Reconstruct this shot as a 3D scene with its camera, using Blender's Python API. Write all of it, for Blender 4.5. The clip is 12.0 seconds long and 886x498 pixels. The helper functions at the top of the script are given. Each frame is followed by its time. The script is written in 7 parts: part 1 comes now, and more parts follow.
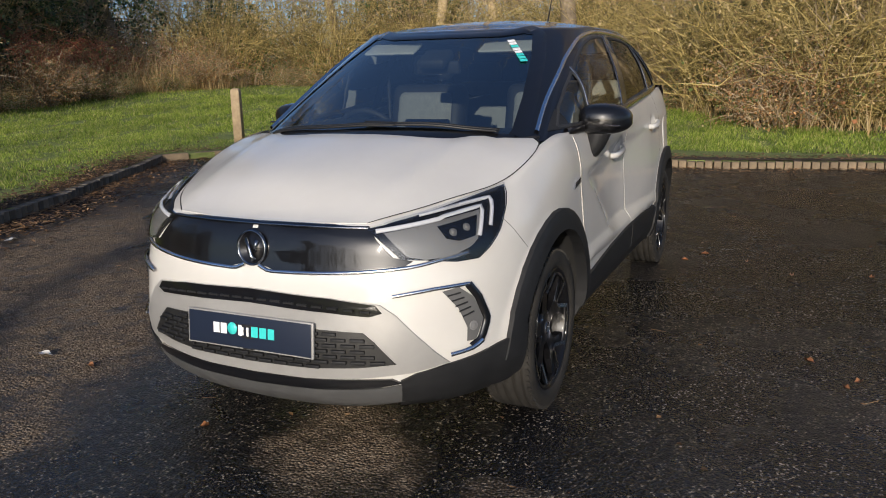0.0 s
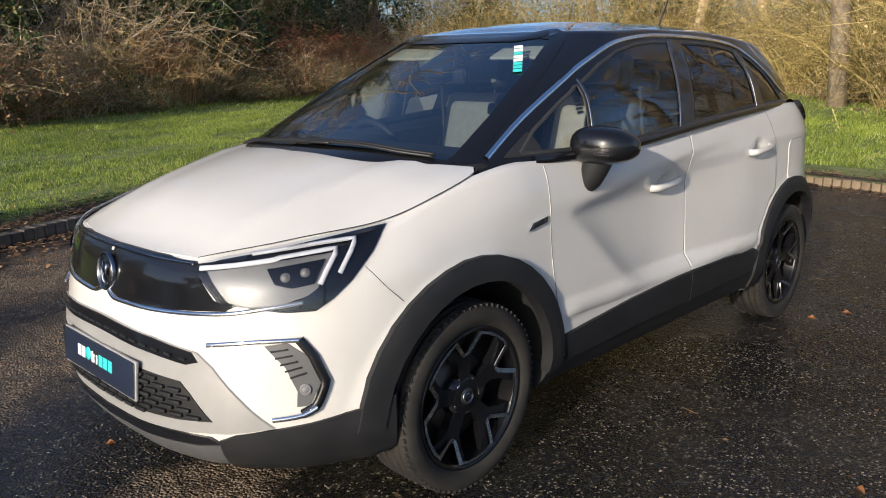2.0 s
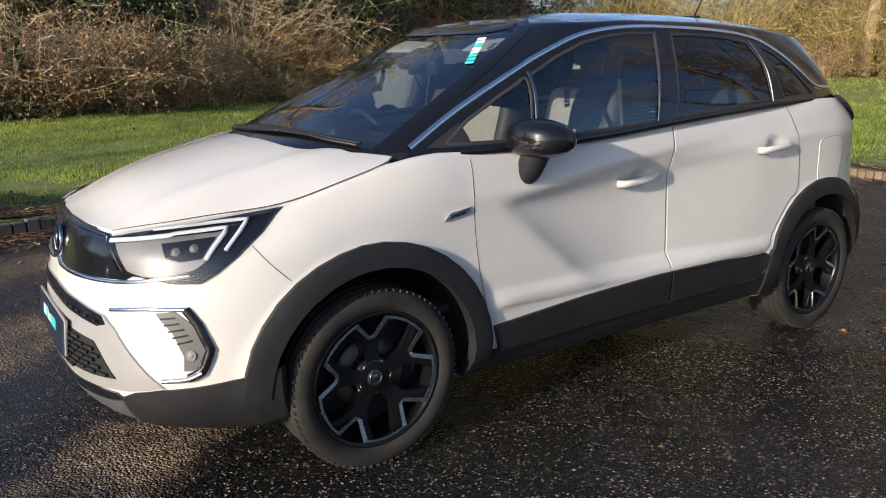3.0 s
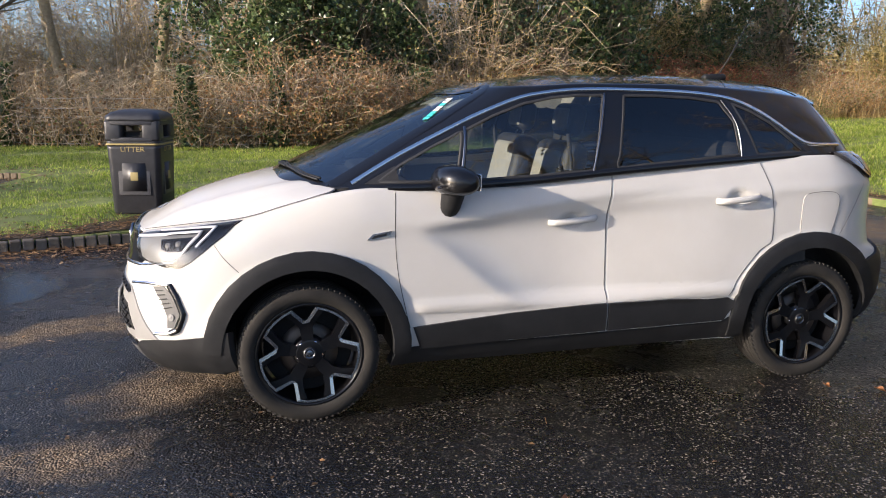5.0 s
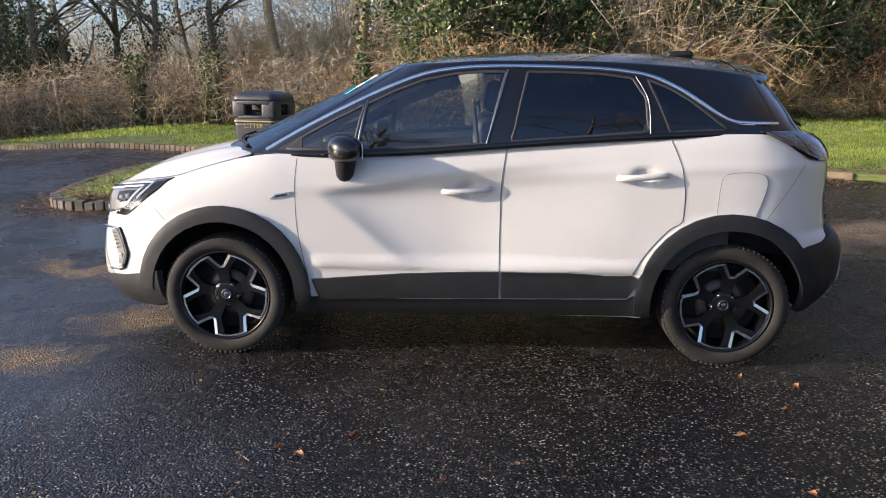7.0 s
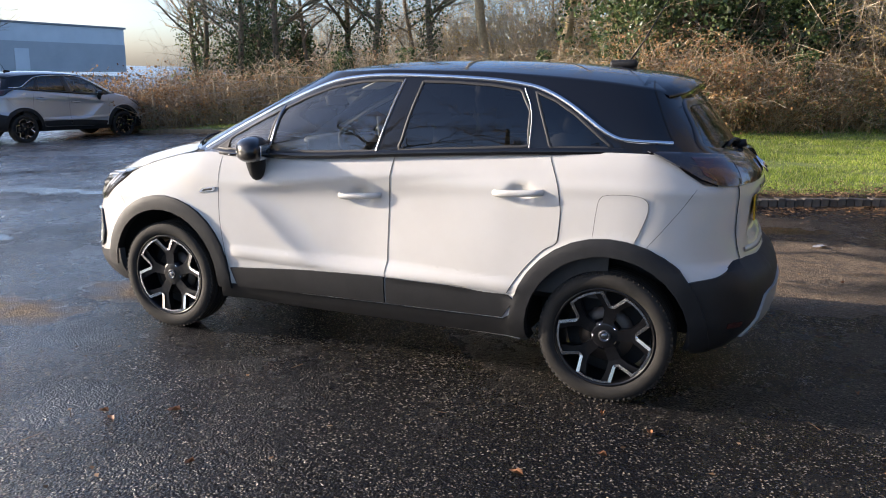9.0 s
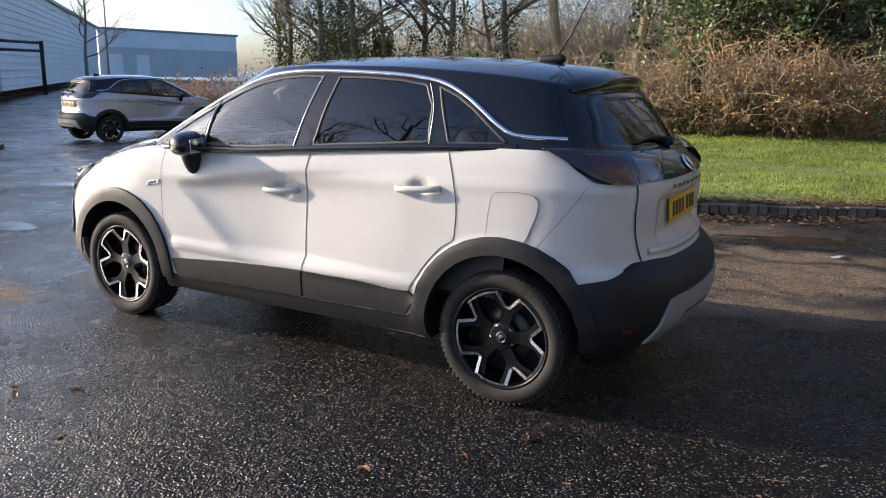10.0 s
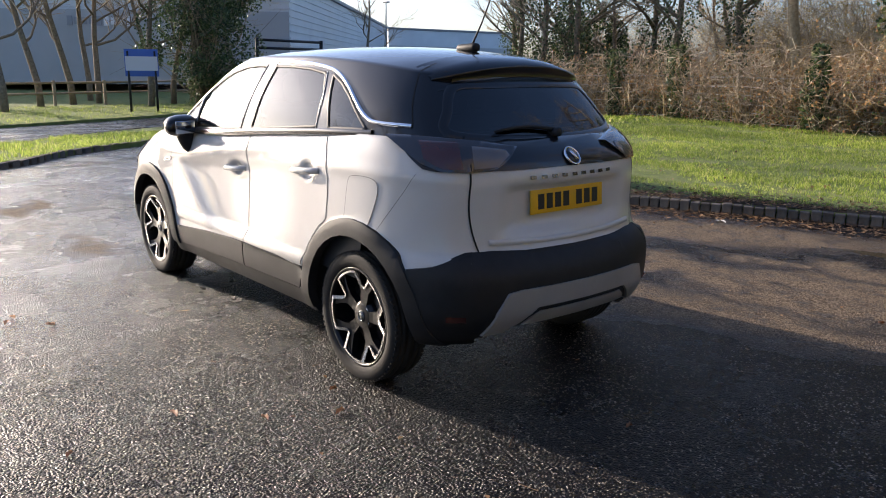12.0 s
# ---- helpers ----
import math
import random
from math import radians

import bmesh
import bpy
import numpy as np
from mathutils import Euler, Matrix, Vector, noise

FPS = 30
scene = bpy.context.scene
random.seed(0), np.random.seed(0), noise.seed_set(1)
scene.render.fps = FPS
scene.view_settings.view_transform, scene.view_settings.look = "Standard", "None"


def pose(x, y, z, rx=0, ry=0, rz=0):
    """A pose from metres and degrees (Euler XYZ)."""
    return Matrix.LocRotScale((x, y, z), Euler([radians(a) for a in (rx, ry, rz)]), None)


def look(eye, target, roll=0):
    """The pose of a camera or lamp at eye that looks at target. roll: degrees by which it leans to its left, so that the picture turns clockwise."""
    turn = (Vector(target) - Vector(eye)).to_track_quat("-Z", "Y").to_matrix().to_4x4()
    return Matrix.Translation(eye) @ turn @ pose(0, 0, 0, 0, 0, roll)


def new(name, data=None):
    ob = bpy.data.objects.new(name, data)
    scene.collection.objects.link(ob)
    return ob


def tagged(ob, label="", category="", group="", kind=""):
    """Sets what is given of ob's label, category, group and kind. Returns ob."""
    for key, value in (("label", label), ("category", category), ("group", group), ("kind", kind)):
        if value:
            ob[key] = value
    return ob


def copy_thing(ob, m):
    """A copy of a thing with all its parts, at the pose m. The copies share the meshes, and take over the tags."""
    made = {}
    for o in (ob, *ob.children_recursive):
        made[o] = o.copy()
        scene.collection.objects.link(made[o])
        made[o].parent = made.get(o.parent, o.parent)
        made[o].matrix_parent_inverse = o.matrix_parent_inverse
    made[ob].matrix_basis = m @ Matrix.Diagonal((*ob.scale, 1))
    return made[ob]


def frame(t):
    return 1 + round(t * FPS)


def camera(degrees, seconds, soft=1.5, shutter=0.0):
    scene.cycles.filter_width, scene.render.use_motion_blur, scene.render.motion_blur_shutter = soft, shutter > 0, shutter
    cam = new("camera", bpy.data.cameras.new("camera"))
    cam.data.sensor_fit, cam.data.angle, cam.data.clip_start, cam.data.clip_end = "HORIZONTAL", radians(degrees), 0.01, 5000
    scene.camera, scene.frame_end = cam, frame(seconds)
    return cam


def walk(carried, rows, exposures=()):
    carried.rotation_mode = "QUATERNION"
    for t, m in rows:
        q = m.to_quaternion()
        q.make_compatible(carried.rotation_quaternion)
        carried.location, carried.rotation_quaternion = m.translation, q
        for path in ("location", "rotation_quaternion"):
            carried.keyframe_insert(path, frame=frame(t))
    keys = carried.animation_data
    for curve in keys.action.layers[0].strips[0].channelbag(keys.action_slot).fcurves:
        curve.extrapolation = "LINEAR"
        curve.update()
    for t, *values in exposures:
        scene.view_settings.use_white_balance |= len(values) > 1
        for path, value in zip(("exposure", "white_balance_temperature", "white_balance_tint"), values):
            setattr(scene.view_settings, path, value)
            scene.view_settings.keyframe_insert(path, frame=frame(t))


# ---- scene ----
cam = camera(58.7, 12.0, soft=1.0)
PATH = [
    (0, (4.211, 1.652, 1.335), (2.436, 0.843, 0.891), -1.1),
    (0.5, (3.944, 1.824, 1.356), (2.243, 0.876, 0.901), -0.6),
    (1, (3.699, 2.101, 1.362), (2.072, 1.028, 0.914), -0.5),
    (1.5, (3.388, 2.249, 1.348), (1.855, 1.047, 0.895), -0.2),
    (2, (3.113, 2.411, 1.382), (1.711, 1.058, 0.933), -0.1),
    (2.5, (2.831, 2.762, 1.398), (1.62, 1.233, 0.957), -0.1),
    (3, (2.535, 2.997, 1.383), (1.44, 1.39, 0.914), 0.0),
    (3.5, (2.312, 3.332, 1.432), (1.357, 1.648, 0.932), 0.2),
    (3.7, (2.232, 3.514, 1.464), (1.336, 1.796, 0.969), 0.1),
    (5.3, (1.331, 4.375, 1.494), (0.942, 2.45, 1.117), 0.5),
    (5.5, (1.164, 4.444, 1.474), (0.826, 2.509, 1.1), 0.4),
    (6, (0.796, 4.561, 1.472), (0.509, 2.617, 1.101), 0.4),
    (6.5, (0.374, 4.78, 1.478), (0.298, 2.817, 1.102), 0.5),
    (7, (-0.089, 4.758, 1.451), (0.026, 2.806, 1.028), 0.4),
    (7.2, (-0.269, 4.757, 1.47), (-0.116, 2.812, 1.034), 0.4),
    (8.8, (-1.758, 4.475, 1.547), (-1.11, 2.641, 1.08), 1.1),
    (9, (-1.944, 4.391, 1.554), (-1.203, 2.588, 1.107), 1.1),
    (9.5, (-2.35, 4.137, 1.519), (-1.471, 2.397, 1.072), 1.0),
    (10, (-2.799, 3.941, 1.521), (-1.827, 2.249, 1.082), 1.0),
    (10.5, (-3.225, 3.693, 1.523), (-2.085, 2.109, 1.088), 1.0),
    (11, (-3.573, 3.392, 1.533), (-2.344, 1.879, 1.087), 1.0),
    (11.5, (-4.026, 3.196, 1.548), (-2.672, 1.793, 1.105), 1.0),
    (12, (-4.337, 2.822, 1.511), (-2.848, 1.567, 1.054), 0.8),
]
walk(cam, [(t, look(eye, target, roll)) for t, eye, target, roll in PATH], [(0.0, 0.20, 6850, 12), (1.5, 0.60, 6950, 12), (2.5, 0.72, 7000, 12), (3.5, 0.92, 7050, 14), (5.5, 1.18, 7150, 17), (7.0, 1.28, 7150, 17), (9.0, 1.36, 7150, 16), (10.0, 1.24, 7150, 16), (12.0, 1.15, 7200, 17)])

# ---------------------------------------------------------------- sun and sky
SUN_AZ, SUN_EL = radians(13.5), radians(15.5)      # from +x towards +y
world = bpy.data.worlds.new("sky")
scene.world = world
world.use_nodes = True
wn, wl = world.node_tree.nodes, world.node_tree.links
sky = wn.new("ShaderNodeTexSky")
sky.sky_type = "NISHITA"
sky.sun_disc = False
sky.sun_elevation = SUN_EL
sky.sun_rotation = radians(90.0) - SUN_AZ
sky.air_density, sky.dust_density, sky.ozone_density = 0.8, 2.0, 4.4
wn["Background"].inputs["Strength"].default_value = 0.15
wl.new(sky.outputs["Color"], wn["Background"].inputs["Color"])
sun = new("sun", bpy.data.lights.new("sun", "SUN"))
sun.data.energy, sun.data.angle, sun.data.color = 3.5, radians(0.5), (1.0, 0.925, 0.81)
sun.matrix_world = look((0, 0, 0), (-math.cos(SUN_AZ) * math.cos(SUN_EL), -math.sin(SUN_AZ) * math.cos(SUN_EL), -math.sin(SUN_EL)))
scene.view_settings.exposure = 0.0


# ---------------------------------------------------------------- materials
def mat(name, base=(0.5, 0.5, 0.5), rough=0.5, metal=0.0, coat=0.0, spec=0.5):
    m = bpy.data.materials.new(name)
    m.use_nodes = True
    b = m.node_tree.nodes["Principled BSDF"]
    b.inputs["Base Color"].default_value = (*base, 1)
    b.inputs["Roughness"].default_value = rough
    b.inputs["Metallic"].default_value = metal
    b.inputs["Coat Weight"].default_value = coat
    b.inputs["Coat Roughness"].default_value = 0.03
    b.inputs["Specular IOR Level"].default_value = spec
    return m


def ramp(m, src, stops, to=None):
    """A colour ramp from an output socket, into an input of the shader."""
    n = m.node_tree.nodes.new("ShaderNodeValToRGB")
    el = n.color_ramp.elements
    while len(el) < len(stops):
        el.new(0.5)
    for e, (p, c) in zip(el, stops):
        e.position, e.color = p, (*c, 1) if len(c) == 3 else c
    m.node_tree.links.new(src, n.inputs["Fac"])
    if to:
        m.node_tree.links.new(n.outputs["Color"], m.node_tree.nodes["Principled BSDF"].inputs[to])
    return n.outputs["Color"]


def noise_of(m, scale, detail=4, rough=0.6, coords="Object", stretch=(1, 1, 1), distort=0.0):
    nt = m.node_tree
    co, mp, no = nt.nodes.new("ShaderNodeTexCoord"), nt.nodes.new("ShaderNodeMapping"), nt.nodes.new("ShaderNodeTexNoise")
    mp.inputs["Scale"].default_value = stretch
    no.inputs["Scale"].default_value, no.inputs["Detail"].default_value = scale, detail
    no.inputs["Roughness"].default_value, no.inputs["Distortion"].default_value = rough, distort
    nt.links.new(co.outputs[coords], mp.inputs["Vector"])
    nt.links.new(mp.outputs["Vector"], no.inputs["Vector"])
    return no.outputs["Fac"]


def mix(m, kind, a, b, fac=1.0):
    """Mixes two colours (sockets or tuples)."""
    n = m.node_tree.nodes.new("ShaderNodeMix")
    n.data_type, n.blend_type = "RGBA", kind
    for key, v in ((6, a), (7, b), (0, fac)):
        if isinstance(v, (int, float)):
            n.inputs[key].default_value = v
        elif isinstance(v, tuple):
            n.inputs[key].default_value = (*v, 1)
        else:
            m.node_tree.links.new(v, n.inputs[key])
    return n.outputs[2]


def into(m, socket, name):
    m.node_tree.links.new(socket, m.node_tree.nodes["Principled BSDF"].inputs[name])


def bump(m, height, strength=0.3, dist=0.01):
    n = m.node_tree.nodes.new("ShaderNodeBump")
    n.inputs["Strength"].default_value, n.inputs["Distance"].default_value = strength, dist
    m.node_tree.links.new(height, n.inputs["Height"])
    into(m, n.outputs["Normal"], "Normal")


def varied(name, stops, scale, rough=0.6, metal=0.0, bump_scale=0, bump_k=0.3, dist=0.01, coat=0.0, spec=0.5, random=0.0):
    """A material whose colour wanders between stops, with grain."""
    m = mat(name, rough=rough, metal=metal, coat=coat, spec=spec)
    col = ramp(m, noise_of(m, scale), stops)
    if random:
        oi = m.node_tree.nodes.new("ShaderNodeObjectInfo")
        val = ramp(m, oi.outputs["Random"], [(0, (1 - random,) * 3), (1, (1 + random,) * 3)])
        col = mix(m, "MULTIPLY", col, val)
    into(m, col, "Base Color")
    if bump_scale:
        bump(m, noise_of(m, bump_scale, 3), bump_k, dist)
    return m


PAINT = mat("white_paint", (0.80, 0.80, 0.78), 0.5, 0.0, 0.9, 0.08)
into(PAINT, ramp(PAINT, noise_of(PAINT, 2.2, 5), [(0.35, (0.535, 0.52, 0.49)), (0.65, (0.575, 0.56, 0.53))]), "Base Color")
BLACK_GLOSS = mat("gloss_black_paint", (0.006, 0.006, 0.007), 0.3, 0.0, 1.0, 0.1)
PLASTIC = varied("dark_plastic", [(0.3, (0.011, 0.0115, 0.0125)), (0.7, (0.018, 0.0185, 0.020))], 9, 0.55, 0, 260, 0.12, 0.001, spec=0.3)
DARK = mat("shadow_gap", (0.006, 0.006, 0.006), 0.9)
UNDER = mat("underbody", (0.012, 0.012, 0.012), 0.9)
SILVER = varied("silver_trim", [(0.3, (0.28, 0.275, 0.265)), (0.7, (0.325, 0.32, 0.31))], 6, 0.42, 0.2, 300, 0.05, 0.001)
DARK_CHROME = mat("dark_chrome", (0.20, 0.21, 0.23), 0.2, 1.0)
CHROME = mat("chrome", (0.80, 0.80, 0.82), 0.12, 1.0)
TYRE = varied("tyre_rubber", [(0.3, (0.013, 0.0125, 0.012)), (0.7, (0.032, 0.029, 0.025))], 7, 0.78, 0, 120, 0.2, 0.002, spec=0.3)
RIM = mat("rim_black", (0.005, 0.005, 0.006), 0.30, 0.0, 0.5, 0.15)
RIM_CUT = mat("diamond_cut_alloy", (0.62, 0.62, 0.63), 0.16, 1.0)
SEAT = varied("grey_upholstery", [(0.3, (0.25, 0.245, 0.23)), (0.7, (0.32, 0.315, 0.295))], 30, 0.85, 0, 200, 0.2, 0.002)
TRIM_DARK = varied("cabin_plastic", [(0.3, (0.018, 0.018, 0.019)), (0.7, (0.028, 0.028, 0.029))], 20, 0.6)
BRAKE = mat("brake_disc", (0.09, 0.075, 0.065), 0.45, 0.8)


def glass(name, tint, rough=0.0, ior=1.8):
    m = mat(name, tint, rough)
    nt = m.node_tree
    nt.nodes.remove(nt.nodes["Principled BSDF"])
    out = nt.nodes["Material Output"]
    tr, gl, mx, fr = (nt.nodes.new(k) for k in ("ShaderNodeBsdfTransparent", "ShaderNodeBsdfGlossy", "ShaderNodeMixShader", "ShaderNodeFresnel"))
    tr.inputs["Color"].default_value = (*tint, 1)
    gl.inputs["Roughness"].default_value = rough
    fr.inputs["IOR"].default_value = ior
    nt.links.new(fr.outputs["Fac"], mx.inputs["Fac"])
    nt.links.new(tr.outputs["BSDF"], mx.inputs[1])
    nt.links.new(gl.outputs["BSDF"], mx.inputs[2])
    nt.links.new(mx.outputs["Shader"], out.inputs["Surface"])
    return m


GLASS = glass("window_glass", (0.66, 0.73, 0.70), ior=2.1)
GLASS_DARK = glass("privacy_glass", (0.06, 0.065, 0.07))
GLASS_CLEAR = glass("lens_glass", (0.86, 0.88, 0.90), ior=1.5)

ASPHALT = mat("wet_asphalt", (0.03, 0.03, 0.03), 0.4)
GRASS_SOIL = varied("turf", [(0.3, (0.10, 0.145, 0.035)), (0.55, (0.17, 0.21, 0.06)), (0.8, (0.24, 0.22, 0.10))], 3.2, 0.95, 0, 40, 0.8, 0.03)
KERB = varied("kerb_block", [(0.3, (0.07, 0.06, 0.05)), (0.7, (0.17, 0.145, 0.115))], 6, 0.8, 0, 60, 0.5, 0.01, random=0.35)
KERB_PALE = varied("pale_edging", [(0.3, (0.13, 0.095, 0.06)), (0.7, (0.23, 0.17, 0.105))], 5, 0.8, 0, 50, 0.5, 0.01, random=0.2)
POST_WOOD = varied("weathered_timber", [(0.3, (0.27, 0.20, 0.12)), (0.7, (0.42, 0.32, 0.20))], 12, 0.85, 0, 50, 0.5, 0.01)


# ---------------------------------------------------------------- small builders
def part(name, bm, material, parent=None, label="", smooth=True, **tags):
    """Links a bmesh as one mesh object under a thing or a part."""
    me = bpy.data.meshes.new(name)
    bm.normal_update()
    bm.to_mesh(me)
    bm.free()
    if smooth:
        me.polygons.foreach_set("use_smooth", [True] * len(me.polygons))
    for m in material if isinstance(material, (list, tuple)) else [material]:
        me.materials.append(m)
    ob = new(name, me)
    if parent is not None:
        ob.parent = parent
    return tagged(ob, label=label, **tags)


def lerp(a, b, t):
    return a + (b - a) * t


def curve(table, x):
    """A smooth (monotone cubic) curve through pairs of a table."""
    if x <= table[0][0]:
        return table[0][1]
    if x >= table[-1][0]:
        return table[-1][1]
    for k in range(len(table) - 1):
        if table[k][0] <= x <= table[k + 1][0]:
            break
    xs, ys = [p[0] for p in table], [p[1] for p in table]
    d = [(ys[i + 1] - ys[i]) / (xs[i + 1] - xs[i]) for i in range(len(xs) - 1)]

    def slope(i):
        if i in (0, len(xs) - 1):
            return d[0] if i == 0 else d[-1]
        return 0.0 if d[i - 1] * d[i] <= 0 else 2 * d[i - 1] * d[i] / (d[i - 1] + d[i])

    h = xs[k + 1] - xs[k]
    t = (x - xs[k]) / h
    return ((2 * t ** 3 - 3 * t * t + 1) * ys[k] + (t ** 3 - 2 * t * t + t) * h * slope(k)
            + (3 * t * t - 2 * t ** 3) * ys[k + 1] + (t ** 3 - t * t) * h * slope(k + 1))


def rounded(pts, closed=True, n=6, hard=()):
    """A Catmull-Rom curve through points of a plane or of space; corners named in hard stay sharp."""
    pts = [Vector(p) for p in pts]
    out, m = [], len(pts)
    for i in range(m if closed else m - 1):
        p1, p2 = pts[i], pts[(i + 1) % m]
        p0 = pts[i - 1] if (closed or i > 0) and i not in hard else p1
        p3 = pts[(i + 2) % m] if (closed or i + 2 < m) and (i + 1) % m not in hard else p2
        for k in range(n):
            t = k / n
            out.append(0.5 * (2 * p1 + (p2 - p0) * t + (2 * p0 - 5 * p1 + 4 * p2 - p3) * t * t + (3 * p1 - p0 - 3 * p2 + p3) * t ** 3))
    if not closed:
        out.append(pts[-1])
    return out


def grid_mesh(rows, close_u=False, flip=False):
    """A bmesh from rows of points."""
    bm = bmesh.new()
    vs = [[bm.verts.new(p) for p in r] for r in rows]
    for a, b in zip(vs, vs[1:]):
        k = len(a)
        for i in range(k if close_u else k - 1):
            q = (a[i], a[(i + 1) % k], b[(i + 1) % k], b[i])
            bm.faces.new(q[::-1] if flip else q)
    return bm


def add_box(bm, cx, cy, cz, sx, sy, sz, bevel=0.0, m=None):
    g = bmesh.ops.create_cube(bm, size=1.0, matrix=(m or Matrix()) @ Matrix.Translation((cx, cy, cz)) @ Matrix.Diagonal((sx, sy, sz, 1)))
    if bevel:
        es = {e for v in g["verts"] for e in v.link_edges}
        bmesh.ops.bevel(bm, geom=list(es), offset=bevel, segments=2, affect="EDGES", profile=0.6)


def box(*a, **k):
    bm = bmesh.new()
    add_box(bm, *a, **k)
    return bm


def lathe(profile, n=48, m=None):
    """Turns (radius, height) pairs round z."""
    bm = bmesh.new()
    m = m or Matrix()
    rows = [[m @ Vector((r * math.cos(2 * math.pi * k / n), r * math.sin(2 * math.pi * k / n), z)) for k in range(n)] for r, z in profile]
    vs = [[bm.verts.new(p) for p in r] for r in rows]
    for a, b in zip(vs, vs[1:]):
        for i in range(n):
            bm.faces.new((a[i], a[(i + 1) % n], b[(i + 1) % n], b[i]))
    bmesh.ops.remove_doubles(bm, verts=bm.verts, dist=1e-6)
    return bm


def add_tube(bm, pts, r0, r1=None, sides=6, cap=True):
    """A tube along points, tapering from r0 to r1."""
    r1 = r0 if r1 is None else r1
    pts = [Vector(p) for p in pts]
    rings = []
    for i, p in enumerate(pts):
        d = (pts[min(i + 1, len(pts) - 1)] - pts[max(i - 1, 0)]).normalized()
        a = d.cross(Vector((0.31, 0.2, 0.93)) if abs(d.z) < 0.9 else Vector((1, 0, 0))).normalized()
        b = d.cross(a)
        r = lerp(r0, r1, i / max(1, len(pts) - 1))
        rings.append([bm.verts.new(p + r * (a * math.cos(2 * math.pi * k / sides) + b * math.sin(2 * math.pi * k / sides))) for k in range(sides)])
    for a, b in zip(rings, rings[1:]):
        for i in range(sides):
            bm.faces.new((a[i], a[(i + 1) % sides], b[(i + 1) % sides], b[i]))
    if cap:
        bm.faces.new(rings[0][::-1]), bm.faces.new(rings[-1])


def tube(*a, **k):
    bm = bmesh.new()
    add_tube(bm, *a, **k)
    return bm


# ---------------------------------------------------------------- ground, verges, kerbs
def asphalt():
    """Coarse wet asphalt with tan chippings, dry brown patches, puddles and dark hollows."""
    m = ASPHALT
    nt = m.node_tree
    nodes, links = nt.nodes, nt.links
    b = nodes["Principled BSDF"]
    co = nodes.new("ShaderNodeTexCoord")
    warp = nodes.new("ShaderNodeTexNoise")
    warp.inputs["Scale"].default_value, warp.inputs["Detail"].default_value = 1.6, 5
    links.new(co.outputs["Object"], warp.inputs["Vector"])
    sub = nodes.new("ShaderNodeVectorMath")
    sub.operation = "SUBTRACT"
    sub.inputs[1].default_value = (0.5, 0.5, 0.5)
    links.new(warp.outputs["Color"], sub.inputs[0])
    add = nodes.new("ShaderNodeVectorMath")
    add.operation = "MULTIPLY_ADD"
    add.inputs[1].default_value = (1.1, 1.1, 0)
    links.new(sub.outputs[0], add.inputs[0])
    links.new(co.outputs["Object"], add.inputs[2])

    def spots(rows, edge):
        total = None
        for cx, cy, rx, ry, turn in rows:
            mp = nodes.new("ShaderNodeMapping")
            mp.vector_type = "TEXTURE"
            mp.inputs["Location"].default_value = (cx, cy, 0)
            mp.inputs["Rotation"].default_value = (0, 0, radians(turn))
            mp.inputs["Scale"].default_value = (rx, ry, 1)
            links.new(add.outputs[0], mp.inputs["Vector"])
            ln = nodes.new("ShaderNodeVectorMath")
            ln.operation = "LENGTH"
            links.new(mp.outputs["Vector"], ln.inputs[0])
            mr = nodes.new("ShaderNodeMapRange")
            mr.interpolation_type = "SMOOTHSTEP"
            mr.inputs["From Min"].default_value, mr.inputs["From Max"].default_value = 1 + edge, 1 - edge
            links.new(ln.outputs["Value"], mr.inputs["Value"])
            if total is None:
                total = mr.outputs["Result"]
            else:
                mx = nodes.new("ShaderNodeMath")
                mx.operation = "MAXIMUM"
                links.new(total, mx.inputs[0]), links.new(mr.outputs["Result"], mx.inputs[1])
                total = mx.outputs[0]
        return total

    dry = spots(DRY, 0.45)
    wet = spots(PUDDLES, 0.06)
    hollow = spots(HOLLOWS, 0.15)
    chips = nodes.new("ShaderNodeTexVoronoi")
    chips.inputs["Scale"].default_value = 140
    links.new(co.outputs["Object"], chips.inputs["Vector"])
    rnd = nodes.new("ShaderNodeSeparateColor")
    links.new(chips.outputs["Color"], rnd.inputs["Color"])
    big = noise_of(m, 0.9, 6, 0.65)
    stone = ramp(m, rnd.outputs[0], [(0.0, (0.005, 0.005, 0.006)), (0.5, (0.008, 0.008, 0.009)), (0.90, (0.014, 0.014, 0.014)), (0.96, (0.045, 0.04, 0.035)), (1.0, (0.40, 0.34, 0.26))])
    stone = mix(m, "MULTIPLY", stone, ramp(m, big, [(0.3, (0.45, 0.45, 0.48)), (0.7, (1.2, 1.2, 1.2))]))
    drift = ramp(m, noise_of(m, 3.2, 5, 0.7), [(0.38, (0.10,) * 3), (0.62, (1.0,) * 3)])
    grit = ramp(m, rnd.outputs[2], [(0.93, (0, 0, 0)), (0.985, (1, 1, 1))])
    stone = mix(m, "MIX", stone, (0.38, 0.32, 0.26), mix(m, "MULTIPLY", grit, drift))
    brown = ramp(m, rnd.outputs[1], [(0.0, (0.055, 0.040, 0.028)), (0.5, (0.16, 0.115, 0.075)), (1.0, (0.36, 0.28, 0.20))])
    drier = nodes.new("ShaderNodeMath")
    drier.operation = "MULTIPLY"
    links.new(dry, drier.inputs[0])
    links.new(ramp(m, noise_of(m, 5, 5, 0.7), [(0.30, (0, 0, 0)), (0.52, (1, 1, 1))]), drier.inputs[1])
    col = mix(m, "MIX", stone, brown, drier.outputs[0])
